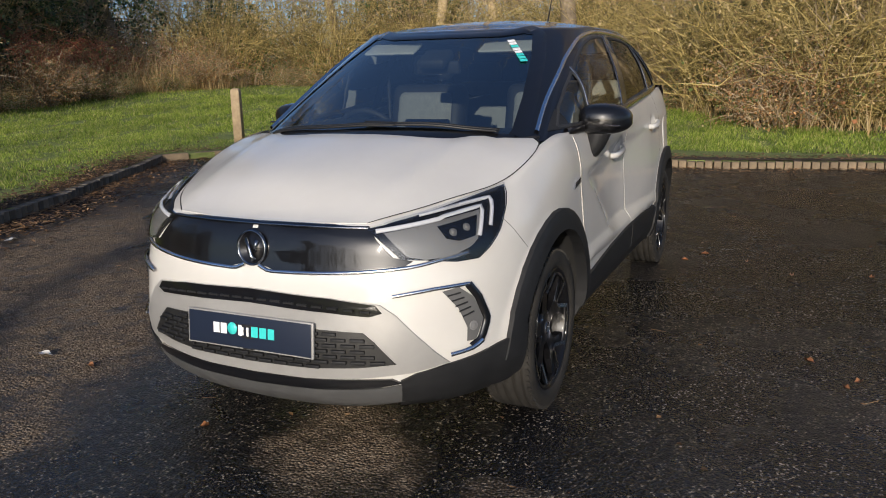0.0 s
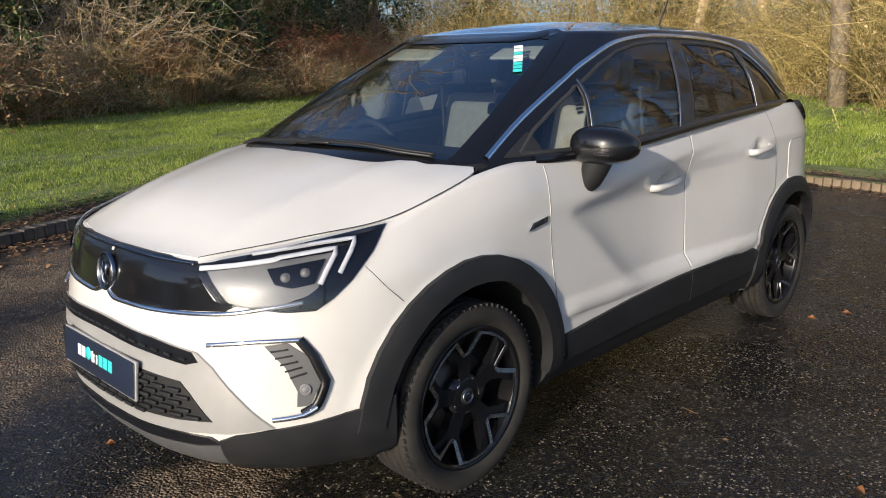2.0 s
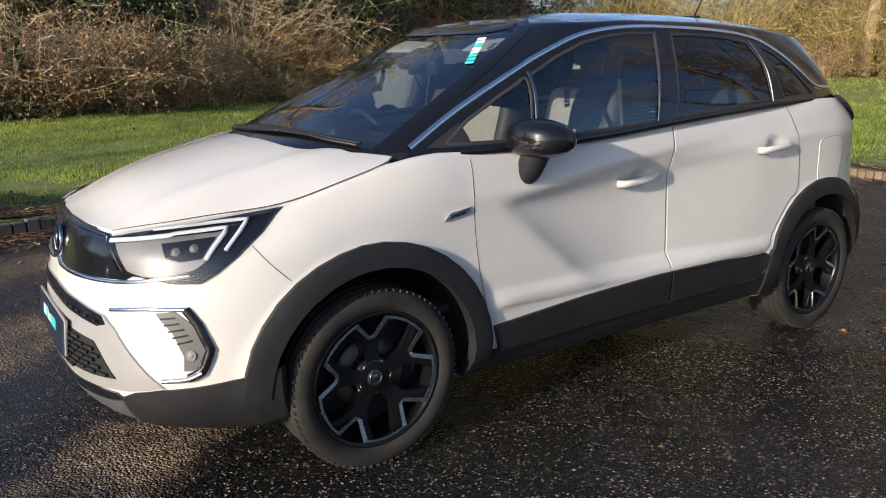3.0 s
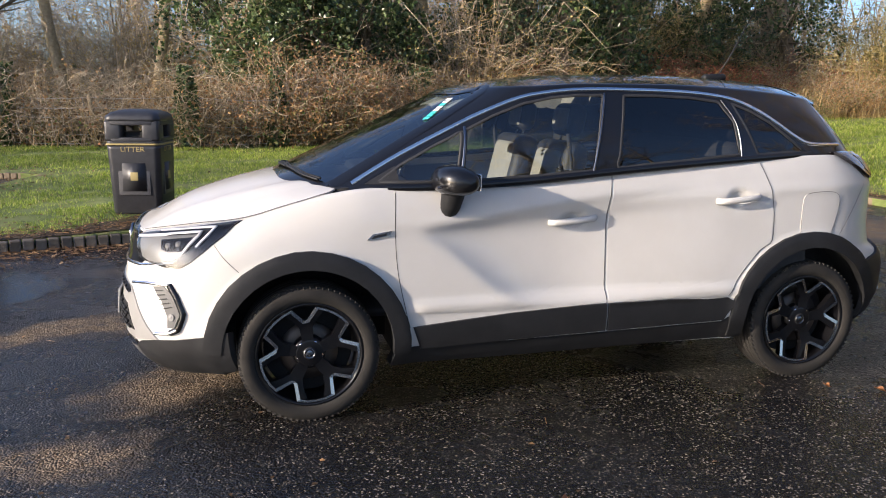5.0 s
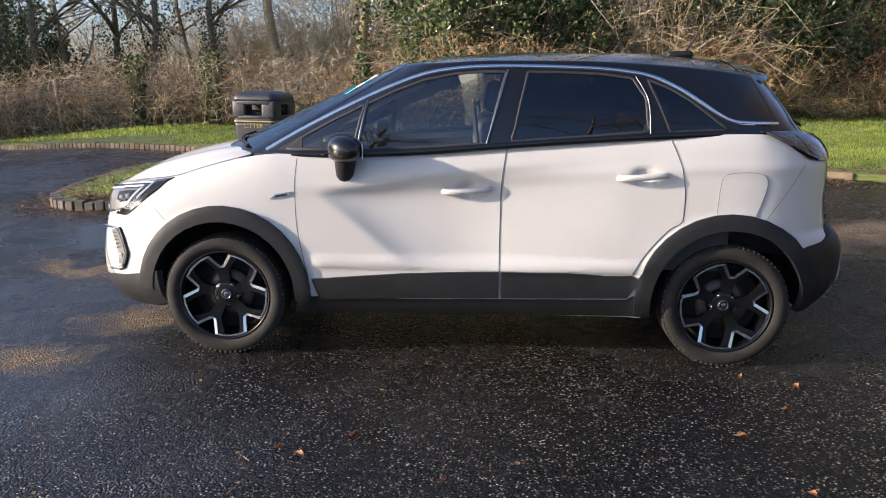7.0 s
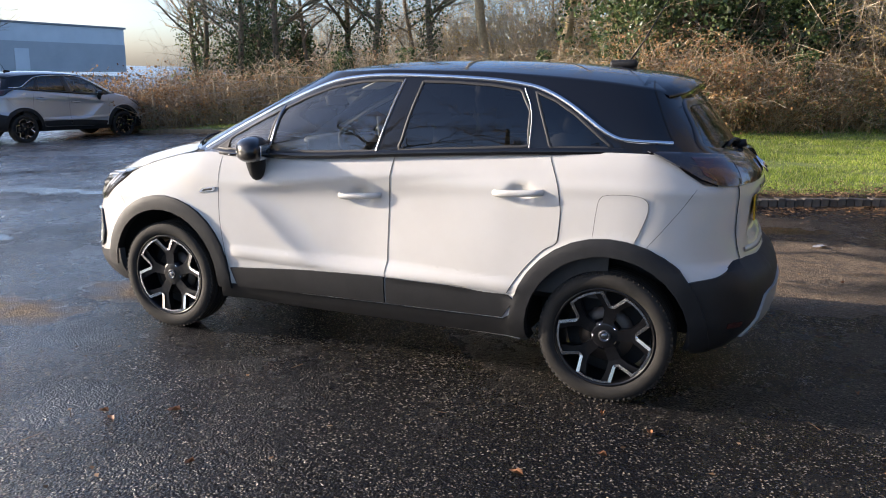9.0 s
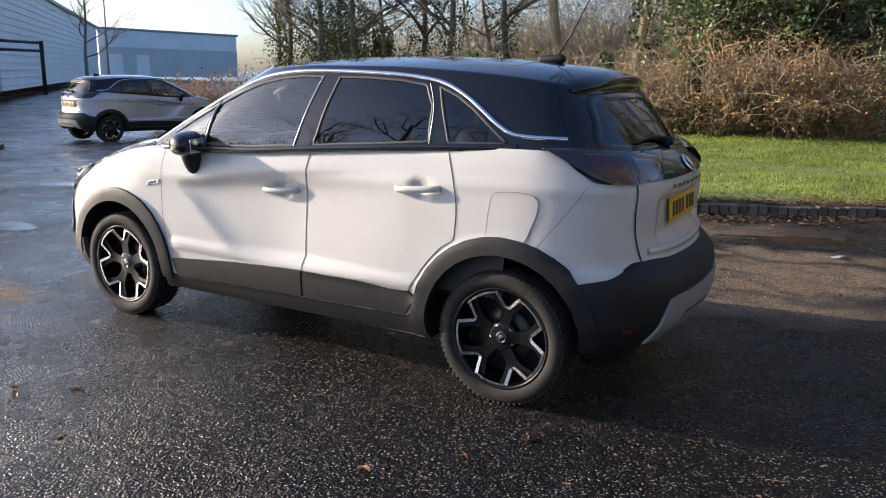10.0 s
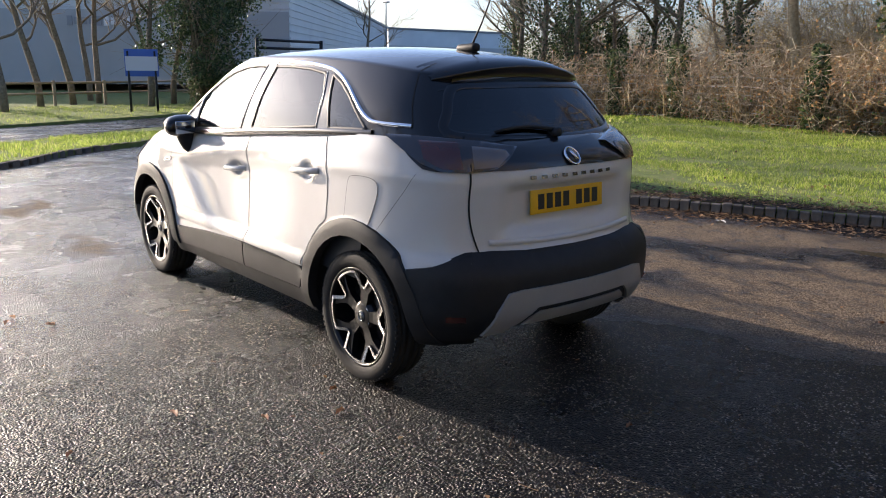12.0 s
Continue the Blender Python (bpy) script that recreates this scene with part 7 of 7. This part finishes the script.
# ---------------------------------------------------------------- trees
def grow(seed, height, r0, lean=(0, 0), levels=4, spread=0.75, first=0.3):
    """A leafless tree: trunk points with radii, and the sticks of its crown."""
    rng = random.Random(seed)
    trunk = [Vector((0, 0, -0.1))]
    d = Vector((lean[0], lean[1], 1)).normalized()
    k = 9
    for i in range(k):
        trunk.append(trunk[-1] + d * height / k)
        d = (d + Vector((rng.gauss(0, 0.07), rng.gauss(0, 0.07), 0.03))).normalized()
    limbs, twigs = [], []

    def branch(p, d, length, r, level):
        pts = [p]
        n = 4 if level < 3 else 2
        for i in range(n):
            d = (d + Vector((rng.gauss(0, 0.16), rng.gauss(0, 0.16), rng.gauss(0.05, 0.12)))).normalized()
            pts.append(pts[-1] + d * length / n)
        (limbs if level < 2 else twigs).append((pts, r))
        if level >= levels:
            return
        for i in range(rng.randint(4, 6) if level < 3 else 4):
            f = rng.uniform(0.25, 1.0)
            j = min(n - 1, int(f * n))
            q = pts[j].lerp(pts[j + 1], f * n - j)
            dd = (d + Vector((rng.gauss(0, spread), rng.gauss(0, spread), rng.gauss(0.1, 0.45)))).normalized()
            branch(q, dd, length * rng.uniform(0.42, 0.66), r * (1 - 0.55 * f) * 0.6, level + 1)

    for i in range(10):
        f = rng.uniform(first, 1.0)
        j = min(k - 1, int(f * k))
        q = trunk[j].lerp(trunk[j + 1], f * k - j)
        a = rng.uniform(0, 6.28)
        branch(q, Vector((math.cos(a), math.sin(a), rng.uniform(0.3, 0.9))).normalized(), height * rng.uniform(0.25, 0.42) * (1.15 - 0.5 * f), r0 * (1 - 0.7 * f) * 0.55, 1)
    return trunk, limbs, twigs


def bare_tree(seed, height, r0, bark, lean=(0, 0), label="leafless tree", ivy=0, ivy_crown=0, first=0.3, levels=4):
    trunk, limbs, twigs = grow(seed, height, r0, lean, levels=levels, first=first)
    root = tagged(new("tree"), label, "tree")
    part("trunk", tube(trunk, r0, r0 * 0.25, 10), bark, root)
    bm = bmesh.new()
    for pts, r in limbs:
        add_tube(bm, pts, r, r * 0.4, 6)
    part("branchwork", bm, bark, root)
    s = Soup(seed)
    p, q, a, b = [], [], [], []
    for pts, r in twigs:
        for i in range(len(pts) - 1):
            p.append(pts[i][:]), q.append(pts[i + 1][:])
            a.append(max(0.004, r * (1 - 0.6 * i / len(pts)))), b.append(max(0.003, r * (1 - 0.6 * (i + 1) / len(pts))))
    s.sticks(np.array(p), np.array(q), np.array(a), np.array(b), 0)
    crown = new("crown", s.mesh("crown", [TWIG]))
    crown.parent = root
    if ivy or ivy_crown:
        s = Soup(seed + 100)
        t = np.array([v[:] for v in trunk])
        if ivy:
            k = s.r.random(ivy) ** 1.1 * (len(t) - 2.2)
            i = k.astype(int)
            c = t[i] + (t[i + 1] - t[i]) * (k - i)[:, None]
            ang = s.r.uniform(0, 6.28, ivy)
            rad = (r0 * 1.1 + 0.35 * s.r.random(ivy) ** 0.7) * (1.15 + 0.35 * np.sin(k * 2.3 + seed))
            c = c + np.stack([np.cos(ang) * rad, np.sin(ang) * rad, s.r.normal(0, 0.15, ivy)], 1)
            s.leaves(c, s.r.uniform(0.05, 0.10, ivy))
        if ivy_crown:
            ends = np.array([v[:] for pts, r in limbs for v in pts[1:]])
            k = s.r.integers(0, len(ends), ivy_crown)
            lump = s.r.normal(0, 1, (ivy_crown, 3))
            lump *= (0.75 * s.r.random(ivy_crown) ** 0.4 / np.linalg.norm(lump, axis=1))[:, None]
            s.leaves(ends[k] + lump, s.r.uniform(0.08, 0.16, ivy_crown))
        leaves = new("ivy", s.mesh("ivy", [IVY]))
        leaves.parent = root
        leaves["label"] = "dark glossy ivy leaves"
    return root


kinds = [bare_tree(21, 11, 0.17, BARK_PALE, (0.10, 0.02), "leafless tree with a pale leaning trunk", first=0.35),
         bare_tree(22, 10, 0.20, BARK, (-0.08, 0.03), "tall tree wrapped in dark green ivy", ivy=6500, ivy_crown=17000, first=0.15, levels=3),
         bare_tree(23, 9, 0.14, BARK, (0.02, -0.05), "slim leafless winter tree", first=0.25),
         bare_tree(24, 12, 0.30, BARK_PALE, (0.05, 0.05), "stout tree with crooked mossy limbs", ivy=1500, first=0.12),
         bare_tree(25, 8, 0.12, BARK, (0.0, 0.0), "small tree clothed in ivy", ivy=3600, first=0.3, levels=3)]
PLACES = [(0, 5.8, -17.8, 0), (0, 3.7, -17.2, 150), (3, -3.3, -17.2, 15), (4, -5.0, -16.5, 0), (4, -7.1, -16.7, 90), (4, -9.6, -17.6, 200), (2, -11.0, -23.0, 200),
          (3, -7.0, -21.5, 140), (2, 9.5, -21.0, 100), (2, 12.5, -19.0, 30), (4, 9.4, -17.2, 60), (4, 10.9, -18.4, 150), (4, 7.9, -18.6, 250), (4, 12.2, -16.6, 310), (4, 13.3, -16.0, 20), (4, 15.8, -17.4, 40), (4, 17.2, -18.8, 200), (4, 14.2, -18.0, 100), (2, 17.0, -22.5, 60), (2, 18.5, -25.0, 170), (2, 12.8, -26.0, 80), (0, 2.0, -25.0, 200), (3, -1.5, -21.5, 40), (3, -5.8, -23.0, 80), (0, -10.0, -24.5, 190), (0, -13.0, -24.0, 20), (1, -15.5, -22.5, 300), (3, -19.0, -24.0, 10),
          # those past y = 5 are unseen, added so the wet asphalt reflects dark
          (0, -22.0, -2.0, 30), (4, -19.5, 0.8, 30), (2, -24.0, 1.5, 80), (4, -26.5, -3.5, 10), (0, -24.5, -11.5, 30), (0, -26.0, -9.6, 200), (2, -18.5, -22.0, 0), (4, -27.0, -16.0, 0), (3, -13.5, -20.5, 60), (2, -15.5, 5.5, 0), (0, -17.0, 3.6, 140), (2, -14.5, 9.0, 200), (3, -18.0, 7.5, 90), (2, -18.5, -4.5, 30), (3, -20.0, 3.0, 260), (4, -16.0, 7.8, 40), (0, -13.4, 3.2, 250), (4, -15.2, 1.6, 20), (2, -17.0, -0.3, 50), (2, -31.0, -20.0, 310), (3, -33.0, -6.0, 70),
          (2, -6.0, 15.5, 20), (0, -1.5, 14.0, 130), (3, 3.5, 16.0, 220), (2, 8.0, 14.5, 300), (0, -11.0, 17.0, 10), (2, 14.0, 17.0, 80),
          (1, 30.6, -12.1, 0), (2, 35.0, -9.0, 20), (2, 33.0, -6.0, 100), (2, 36.0, -3.2, 220), (2, 38.0, -9.5, 45), (2, 38.0, -17.5, 80), (2, 40.0, -13.5, 140), (2, 31.5, -10.2, 10), (2, 30.0, -4.0, 60), (2, 34.0, -7.6, 130), (2, 31.0, -1.0, 210), (2, 33.0, -11.8, 280), (2, 52.0, -36.0, 0), (2, 38.0, 1.0, 160)]
used = set()
for kind, x, y, turn in PLACES:
    z = rise(x, y) if y < 10 else 0.0
    # western and south-western trees are enlarged above the view to darken these reflections
    size = 0.95 if kind == 0 and 3 < x < 7 else 0.72 if kind == 4 and 2.5 < x < 20 and y < 0 else 0.5 if 2.5 < x < 20 and y < 0 else 0.8 if x > 20 else 0.9 if kind == 3 else 1.35 if x < -12 or (x < -1 and y < -15) else 1.0
    if kind in used:
        copy_thing(kinds[kind], pose(x, y, z, 0, 0, turn) @ Matrix.Scale(size, 4))
    else:
        used.add(kind)
        kinds[kind].matrix_basis = pose(x, y, z, 0, 0, turn) @ Matrix.Scale(size, 4)

# ---------------------------------------------------------------- things of the car park
BIN_BLACK = varied("bin_plastic", [(0.3, (0.020, 0.021, 0.025)), (0.7, (0.034, 0.035, 0.040))], 9, 0.42, 0, 120, 0.1, 0.002)
GILT = mat("gold_print", (0.32, 0.25, 0.10), 0.5)


def text_on(body, size, material, parent, m, name="lettering"):
    """Lettering in the built-in font, turned into a mesh."""
    cu = bpy.data.curves.new(name, "FONT")
    cu.body, cu.size, cu.align_x, cu.align_y, cu.extrude = body, size, "CENTER", "CENTER", 0.001
    tmp = bpy.data.objects.new(name, cu)
    scene.collection.objects.link(tmp)
    me = bpy.data.meshes.new_from_object(tmp.evaluated_get(bpy.context.evaluated_depsgraph_get()))
    bpy.data.objects.remove(tmp)
    me.materials.clear()
    me.materials.append(material)
    ob = new(name, me)
    ob.parent = parent
    ob.matrix_basis = m
    return ob


def rounded_square(h, k, n=8):
    out = []
    for cx, cy, a0 in ((h - k, h - k, 0), (-h + k, h - k, 90), (-h + k, -h + k, 180), (h - k, -h + k, 270)):
        for i in range(n + 1):
            a = radians(a0 + 90 * i / n)
            out.append((cx + k * math.cos(a), cy + k * math.sin(a)))
    return out


def loft(levels, k=0.07):
    """A rounded square tower through (half width, height) levels."""
    bm = bmesh.new()
    rings = [[bm.verts.new((x, y, z)) for x, y in rounded_square(h, min(k, h * 0.45))] for h, z in levels]
    for a, b in zip(rings, rings[1:]):
        for i in range(len(a)):
            bm.faces.new((a[i], a[(i + 1) % len(a)], b[(i + 1) % len(a)], b[i]))
    bm.faces.new(rings[0][::-1]), bm.faces.new(rings[-1])
    return bm


def litter_bin():
    root = tagged(new("litter_bin"), "black square litter bin with gold lettering standing on grass", "litter bin")
    part("body", loft([(0.255, 0.0), (0.265, 0.02), (0.285, 0.80), (0.288, 0.84)]), BIN_BLACK, root)
    part("gold_band", loft([(0.291, 0.846), (0.293, 0.850), (0.293, 0.864), (0.291, 0.868)]), GILT, root)
    part("neck", loft([(0.286, 0.86), (0.287, 0.90)]), BIN_BLACK, root)
    for sx, sy in ((1, 1), (1, -1), (-1, 1), (-1, -1)):
        part("hood_post", box(sx * 0.197, sy * 0.197, 1.02, 0.186, 0.186, 0.25, bevel=0.03), BIN_BLACK, root)
    for a in range(4):
        m = Matrix.Rotation(radians(90 * a), 4, "Z")
        part("chute_lip", box(0, 0.275, 0.915, 0.44, 0.03, 0.05, bevel=0.01, m=m), BIN_BLACK, root)
        part("hood_edge", box(0, 0.275, 1.115, 0.44, 0.035, 0.06, bevel=0.01, m=m), BIN_BLACK, root)
        pane = part("poster_frame", box(0, 0.284, 0.46, 0.34, 0.016, 0.46, bevel=0.006, m=m @ Matrix.Rotation(radians(1.5), 4, "X")), mat("poster_grey", (0.06, 0.06, 0.065), 0.5), root)
        part("poster_field", box(0, 0.294, 0.46, 0.25, 0.006, 0.36, m=m @ Matrix.Rotation(radians(1.5), 4, "X")), BIN_BLACK, pane)
        part("tidy_symbol", box(0, 0.299, 0.46, 0.08, 0.004, 0.10, bevel=0.001, m=m @ Matrix.Rotation(radians(1.5), 4, "X")), GILT, pane)
        text_on("LITTER", 0.085, GILT, root, m @ Matrix.Translation((0, 0.2895, 0.795)) @ Matrix.Rotation(radians(180), 4, "Z") @ Matrix.Rotation(radians(90), 4, "X"))
    part("liner", loft([(0.20, 0.86), (0.20, 1.0)]), UNDER, root)
    part("hood", loft([(0.295, 1.135), (0.297, 1.16), (0.288, 1.20), (0.25, 1.235), (0.18, 1.262), (0.09, 1.275)], 0.09), BIN_BLACK, root)
    return root


litter_bin().matrix_basis = pose(2.6, -4.6, rise(2.6, -4.6) - 0.02, 0, 0, -12) @ Matrix.Diagonal((0.95, 0.95, 0.84, 1))


def verge_post(x, y, h, turn):
    root = tagged(new("wooden_post"), "weathered square timber bollard post on the grass verge", "post", "timber posts on the verge")
    bm = loft([(0.075, -0.1), (0.074, h - 0.06), (0.068, h - 0.02), (0.045, h)], 0.02)
    part("post", bm, POST_WOOD, root)
    root.matrix_basis = pose(x, y, rise(x, y), 0, 1.5, turn)
    return root


verge_post(-6.45, -6.9, 0.98, 20)
verge_post(-9.0, -4.2, 0.95, 5)

# wire fence with leaning posts in front of the hedge
WIRE = mat("fence_wire", (0.42, 0.42, 0.41), 0.5, 0.6)
fence_line = even_line(rounded([(p[0], p[1] - 0.2, 0) for p in HEDGE[:8]], closed=False, n=6), 13)
fence = tagged(new("wire_fence"), "sagging wire stock fence on weathered posts", "fence")
rng = random.Random(8)
tops = []
for i, p in enumerate(fence_line):
    h = rng.uniform(1.0, 1.25)
    lean = Vector((rng.gauss(0, 0.09), rng.gauss(0, 0.09), h))
    foot = Vector((p.x, p.y, rise(p.x, p.y) - 0.05))
    part("fence_post", tube([foot, foot + lean * 0.5, foot + lean], 0.05, 0.042, 7), POST_WOOD, fence)
    tops.append((foot, lean))
for f in (0.12, 0.28, 0.44, 0.60, 0.76, 0.94):
    pts = []
    for i in range(len(tops) - 1):
        for k in range(4):
            a, b = tops[i][0] + tops[i][1] * f, tops[i + 1][0] + tops[i + 1][1] * f
            q = a.lerp(b, k / 4)
            q.z -= 0.03 * math.sin(math.pi * k / 4)
            pts.append(q)
    part("wire", tube(pts, 0.006, 0.006, 4), WIRE, fence)
for i in range(0, len(tops) - 1):
    bm = bmesh.new()
    for k in range(12):
        a, b = tops[i], tops[i + 1]
        q0, q1 = a[0].lerp(b[0], k / 12) + a[1] * 0.12, a[0].lerp(b[0], k / 12) + a[1].lerp(b[1], k / 12) * 0.94
        add_tube(bm, [q0, q1], 0.004, 0.004, 3, cap=False)
    part("wire_mesh", bm, WIRE, fence, smooth=False)


def ivy_post(x, y, h, n, seed):
    s = Soup(seed)
    root = tagged(new("ivy_post"), "fence post thickly wrapped in ivy", "ivy", "ivy-clad fence posts")
    part("post", tube([(0, 0, -0.05), (0.03, 0.02, h)], 0.06, 0.05, 7), POST_WOOD, root)
    a, z = s.r.uniform(0, 6.28, n), s.r.random(n)
    rad = 0.10 + 0.20 * s.r.random(n) * (0.6 + 0.4 * np.sin(z * 5 + seed))
    s.leaves(np.stack([np.cos(a) * rad, np.sin(a) * rad, z * h * 1.05], 1), s.r.uniform(0.05, 0.11, n))
    iv = new("ivy", s.mesh("ivy", [IVY]))
    iv.parent = root
    root.matrix_basis = pose(x, y, rise(x, y), 0, 0, seed * 40)


for i in (3, 4, 6, 7, 9):
    p = fence_line[i]
    ivy_post(p.x, p.y + 0.1, 1.5, 900, i)

# clipped beech hedge by the parked cars
def beech_hedge():
    s = Soup(31)
    r = s.r
    pts = stems(s, r, [(17.0, -12.4), (14.6, -11.9), (12.6, -12.0), (11.0, -13.0)], 1500, 1.4, 1.45, 0.5, 0.008, 0, twigs=4, bend=0.3)
    k = r.integers(0, len(pts), 14000)
    s.leaves(pts[k] + r.normal(0, 0.10, (14000, 3)), r.uniform(0.05, 0.10, 14000), 1)
    return s.object("beech_hedge", [TWIG, DEAD_LEAF], "clipped hedge holding its rust-brown winter leaves", category="hedge", kind="stuff")


beech_hedge()

# ---------------------------------------------------------------- the second car
GREY_PAINT = mat("silver_grey_paint", (0.43, 0.44, 0.46), 0.35, 0.45, 0.8)
second = copy_thing(car, pose(14.32, -10.09, base(14.32, -10.09), 0, 0, -99) @ Matrix.Diagonal((1, 0.968, 1, 1)))
second["label"] = "silver-grey compact crossover car parked by the hedge"
for ob in second.children_recursive:
    for slot in ob.material_slots:
        if slot.material == PAINT:
            slot.link = "OBJECT"
            slot.material = GREY_PAINT
SIGN_BLUE = mat("blue_board", (0.04, 0.12, 0.40), 0.5)

# ---------------------------------------------------------------- buildings, fence and sign across the road
# Both claddings are paler than the walls themselves: distant haze put into the colour.
CLAD = varied("hazed_grey_cladding", [(0.3, (0.58, 0.60, 0.62)), (0.7, (0.66, 0.68, 0.70))], 0.3, 0.55, 0.2)
CLAD_DARK_HAZED = varied("hazed_dark_cladding", [(0.3, (0.40, 0.405, 0.41)), (0.7, (0.46, 0.465, 0.47))], 0.3, 0.6)
ROOF_TRIM = mat("roof_trim", (0.22, 0.23, 0.25), 0.5)


def warehouse(name, a, b, depth, h, label, upper=0.0):
    """A shed with ribbed walls from a to b, and going back from there."""
    a, b = Vector((*a, 0)), Vector((*b, 0))
    t = (b - a).normalized()
    n = Vector((-t.y, t.x, 0))
    root = tagged(new(name), label, "warehouse")
    L = (b - a).length
    m = Matrix.Translation(a) @ Matrix((t, n, Vector((0, 0, 1)))).transposed().to_4x4()
    part("wall", box(L / 2, depth / 2, h / 2, L, depth, h, m=m), CLAD, root, smooth=False)
    part("roof", box(L / 2, depth / 2, h + 0.15, L + 0.5, depth + 0.5, 0.3, bevel=0.05, m=m), ROOF_TRIM, root, smooth=False)
    for k in range(int(h / 0.45)):
        part("cladding_rib", box(L / 2, -0.03, 0.3 + k * 0.45, L, 0.06, 0.08, m=m), CLAD, root, smooth=False)
        part("cladding_rib", box(L + 0.03, depth / 2, 0.3 + k * 0.45, 0.06, depth, 0.08, m=m), CLAD, root, smooth=False)
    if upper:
        part("dark_band", box(L / 2, -0.05, upper / 2, L, 0.1, upper, m=m), CLAD_DARK_HAZED, root, smooth=False)
    return root, m, L


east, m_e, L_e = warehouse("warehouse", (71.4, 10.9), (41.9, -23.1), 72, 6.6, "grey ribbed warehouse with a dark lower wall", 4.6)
SIGN_DIM, SIGN_BRIGHT = mat("sign_grey", (0.30, 0.31, 0.33), 0.5), mat("sign_white", (0.75, 0.76, 0.78), 0.5)
for k in range(9):
    part("sign_mark", box(31.0 + k * 0.47, -0.14, 3.9, 0.33, 0.06, 0.6 if k in (0, 4, 5, 8) else 0.44, m=m_e), SIGN_DIM if k < 5 else SIGN_BRIGHT, east, smooth=False)
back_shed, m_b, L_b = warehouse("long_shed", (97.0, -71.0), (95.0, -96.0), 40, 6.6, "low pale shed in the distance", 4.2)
for k in range(2):
    part("shed_door", box(2.5 + k * 4.5, -0.1, 1.6, 2.2, 0.15, 3.2, m=m_b), CLAD, back_shed, smooth=False)

rail_fence = tagged(new("rail_fence"), "low timber post and rail fence", "fence")
fa, fb = Vector((35.0, -13.5, -0.6)), Vector((29.5, 5.0, -0.6))
for k in range(9):
    p = fa.lerp(fb, k / 8)
    part("fence_post", box(p.x, p.y, 0.05, 0.12, 0.12, 1.1, bevel=0.01), POST_WOOD, rail_fence)
for z in (0.05, 0.5):
    part("rail", tube([(fa.x, fa.y, z), (fb.x, fb.y, z)], 0.05, 0.05, 4), POST_WOOD, rail_fence)
board = tagged(new("estate_sign"), "blue and white sign board on two posts", "sign")
mb = Matrix.Translation((27.8, -8.57, -0.75)) @ Matrix.Rotation(radians(-108), 4, "Z")
part("panel", box(0, 0, 2.15, 1.25, 0.06, 1.05, bevel=0.01, m=mb), SIGN_BLUE, board)
part("map_field", box(0, 0.04, 2.12, 1.19, 0.03, 0.55, m=mb), mat("board_white", (0.6, 0.62, 0.64), 0.5), board, smooth=False)
part("map_field", box(0, -0.04, 2.12, 1.19, 0.03, 0.55, m=mb), mat("board_pale", (0.6, 0.62, 0.64), 0.5), board, smooth=False)
for s in (-0.5, 0.5):
    part("sign_post", tube([mb @ Vector((s, 0, 0)), mb @ Vector((s, 0, 2.6))], 0.05, 0.05, 8), PLASTIC, board)
barrier = tagged(new("height_barrier"), "dark steel height barrier over the lane", "barrier")
for x, y in ((33.5, -16.5), (35.5, -21.5)):
    part("barrier_post", tube([(x, y, 0), (x, y, 2.7)], 0.10, 0.10, 8), PLASTIC, barrier)
for z in (2.2, 2.6):
    part("barrier_beam", tube([(33.5, -16.5, z), (35.5, -21.5, z)], 0.07, 0.07, 6), PLASTIC, barrier)
lamp_post = tagged(new("street_lamp"), "slim grey street lamp", "street lamp")
part("pole", tube([(52, -38, 0), (52, -38, 6.5)], 0.07, 0.05, 8), ROOF_TRIM, lamp_post)
part("lamp_head", box(51.7, -37.8, 6.5, 0.7, 0.25, 0.12, bevel=0.03), ROOF_TRIM, lamp_post)
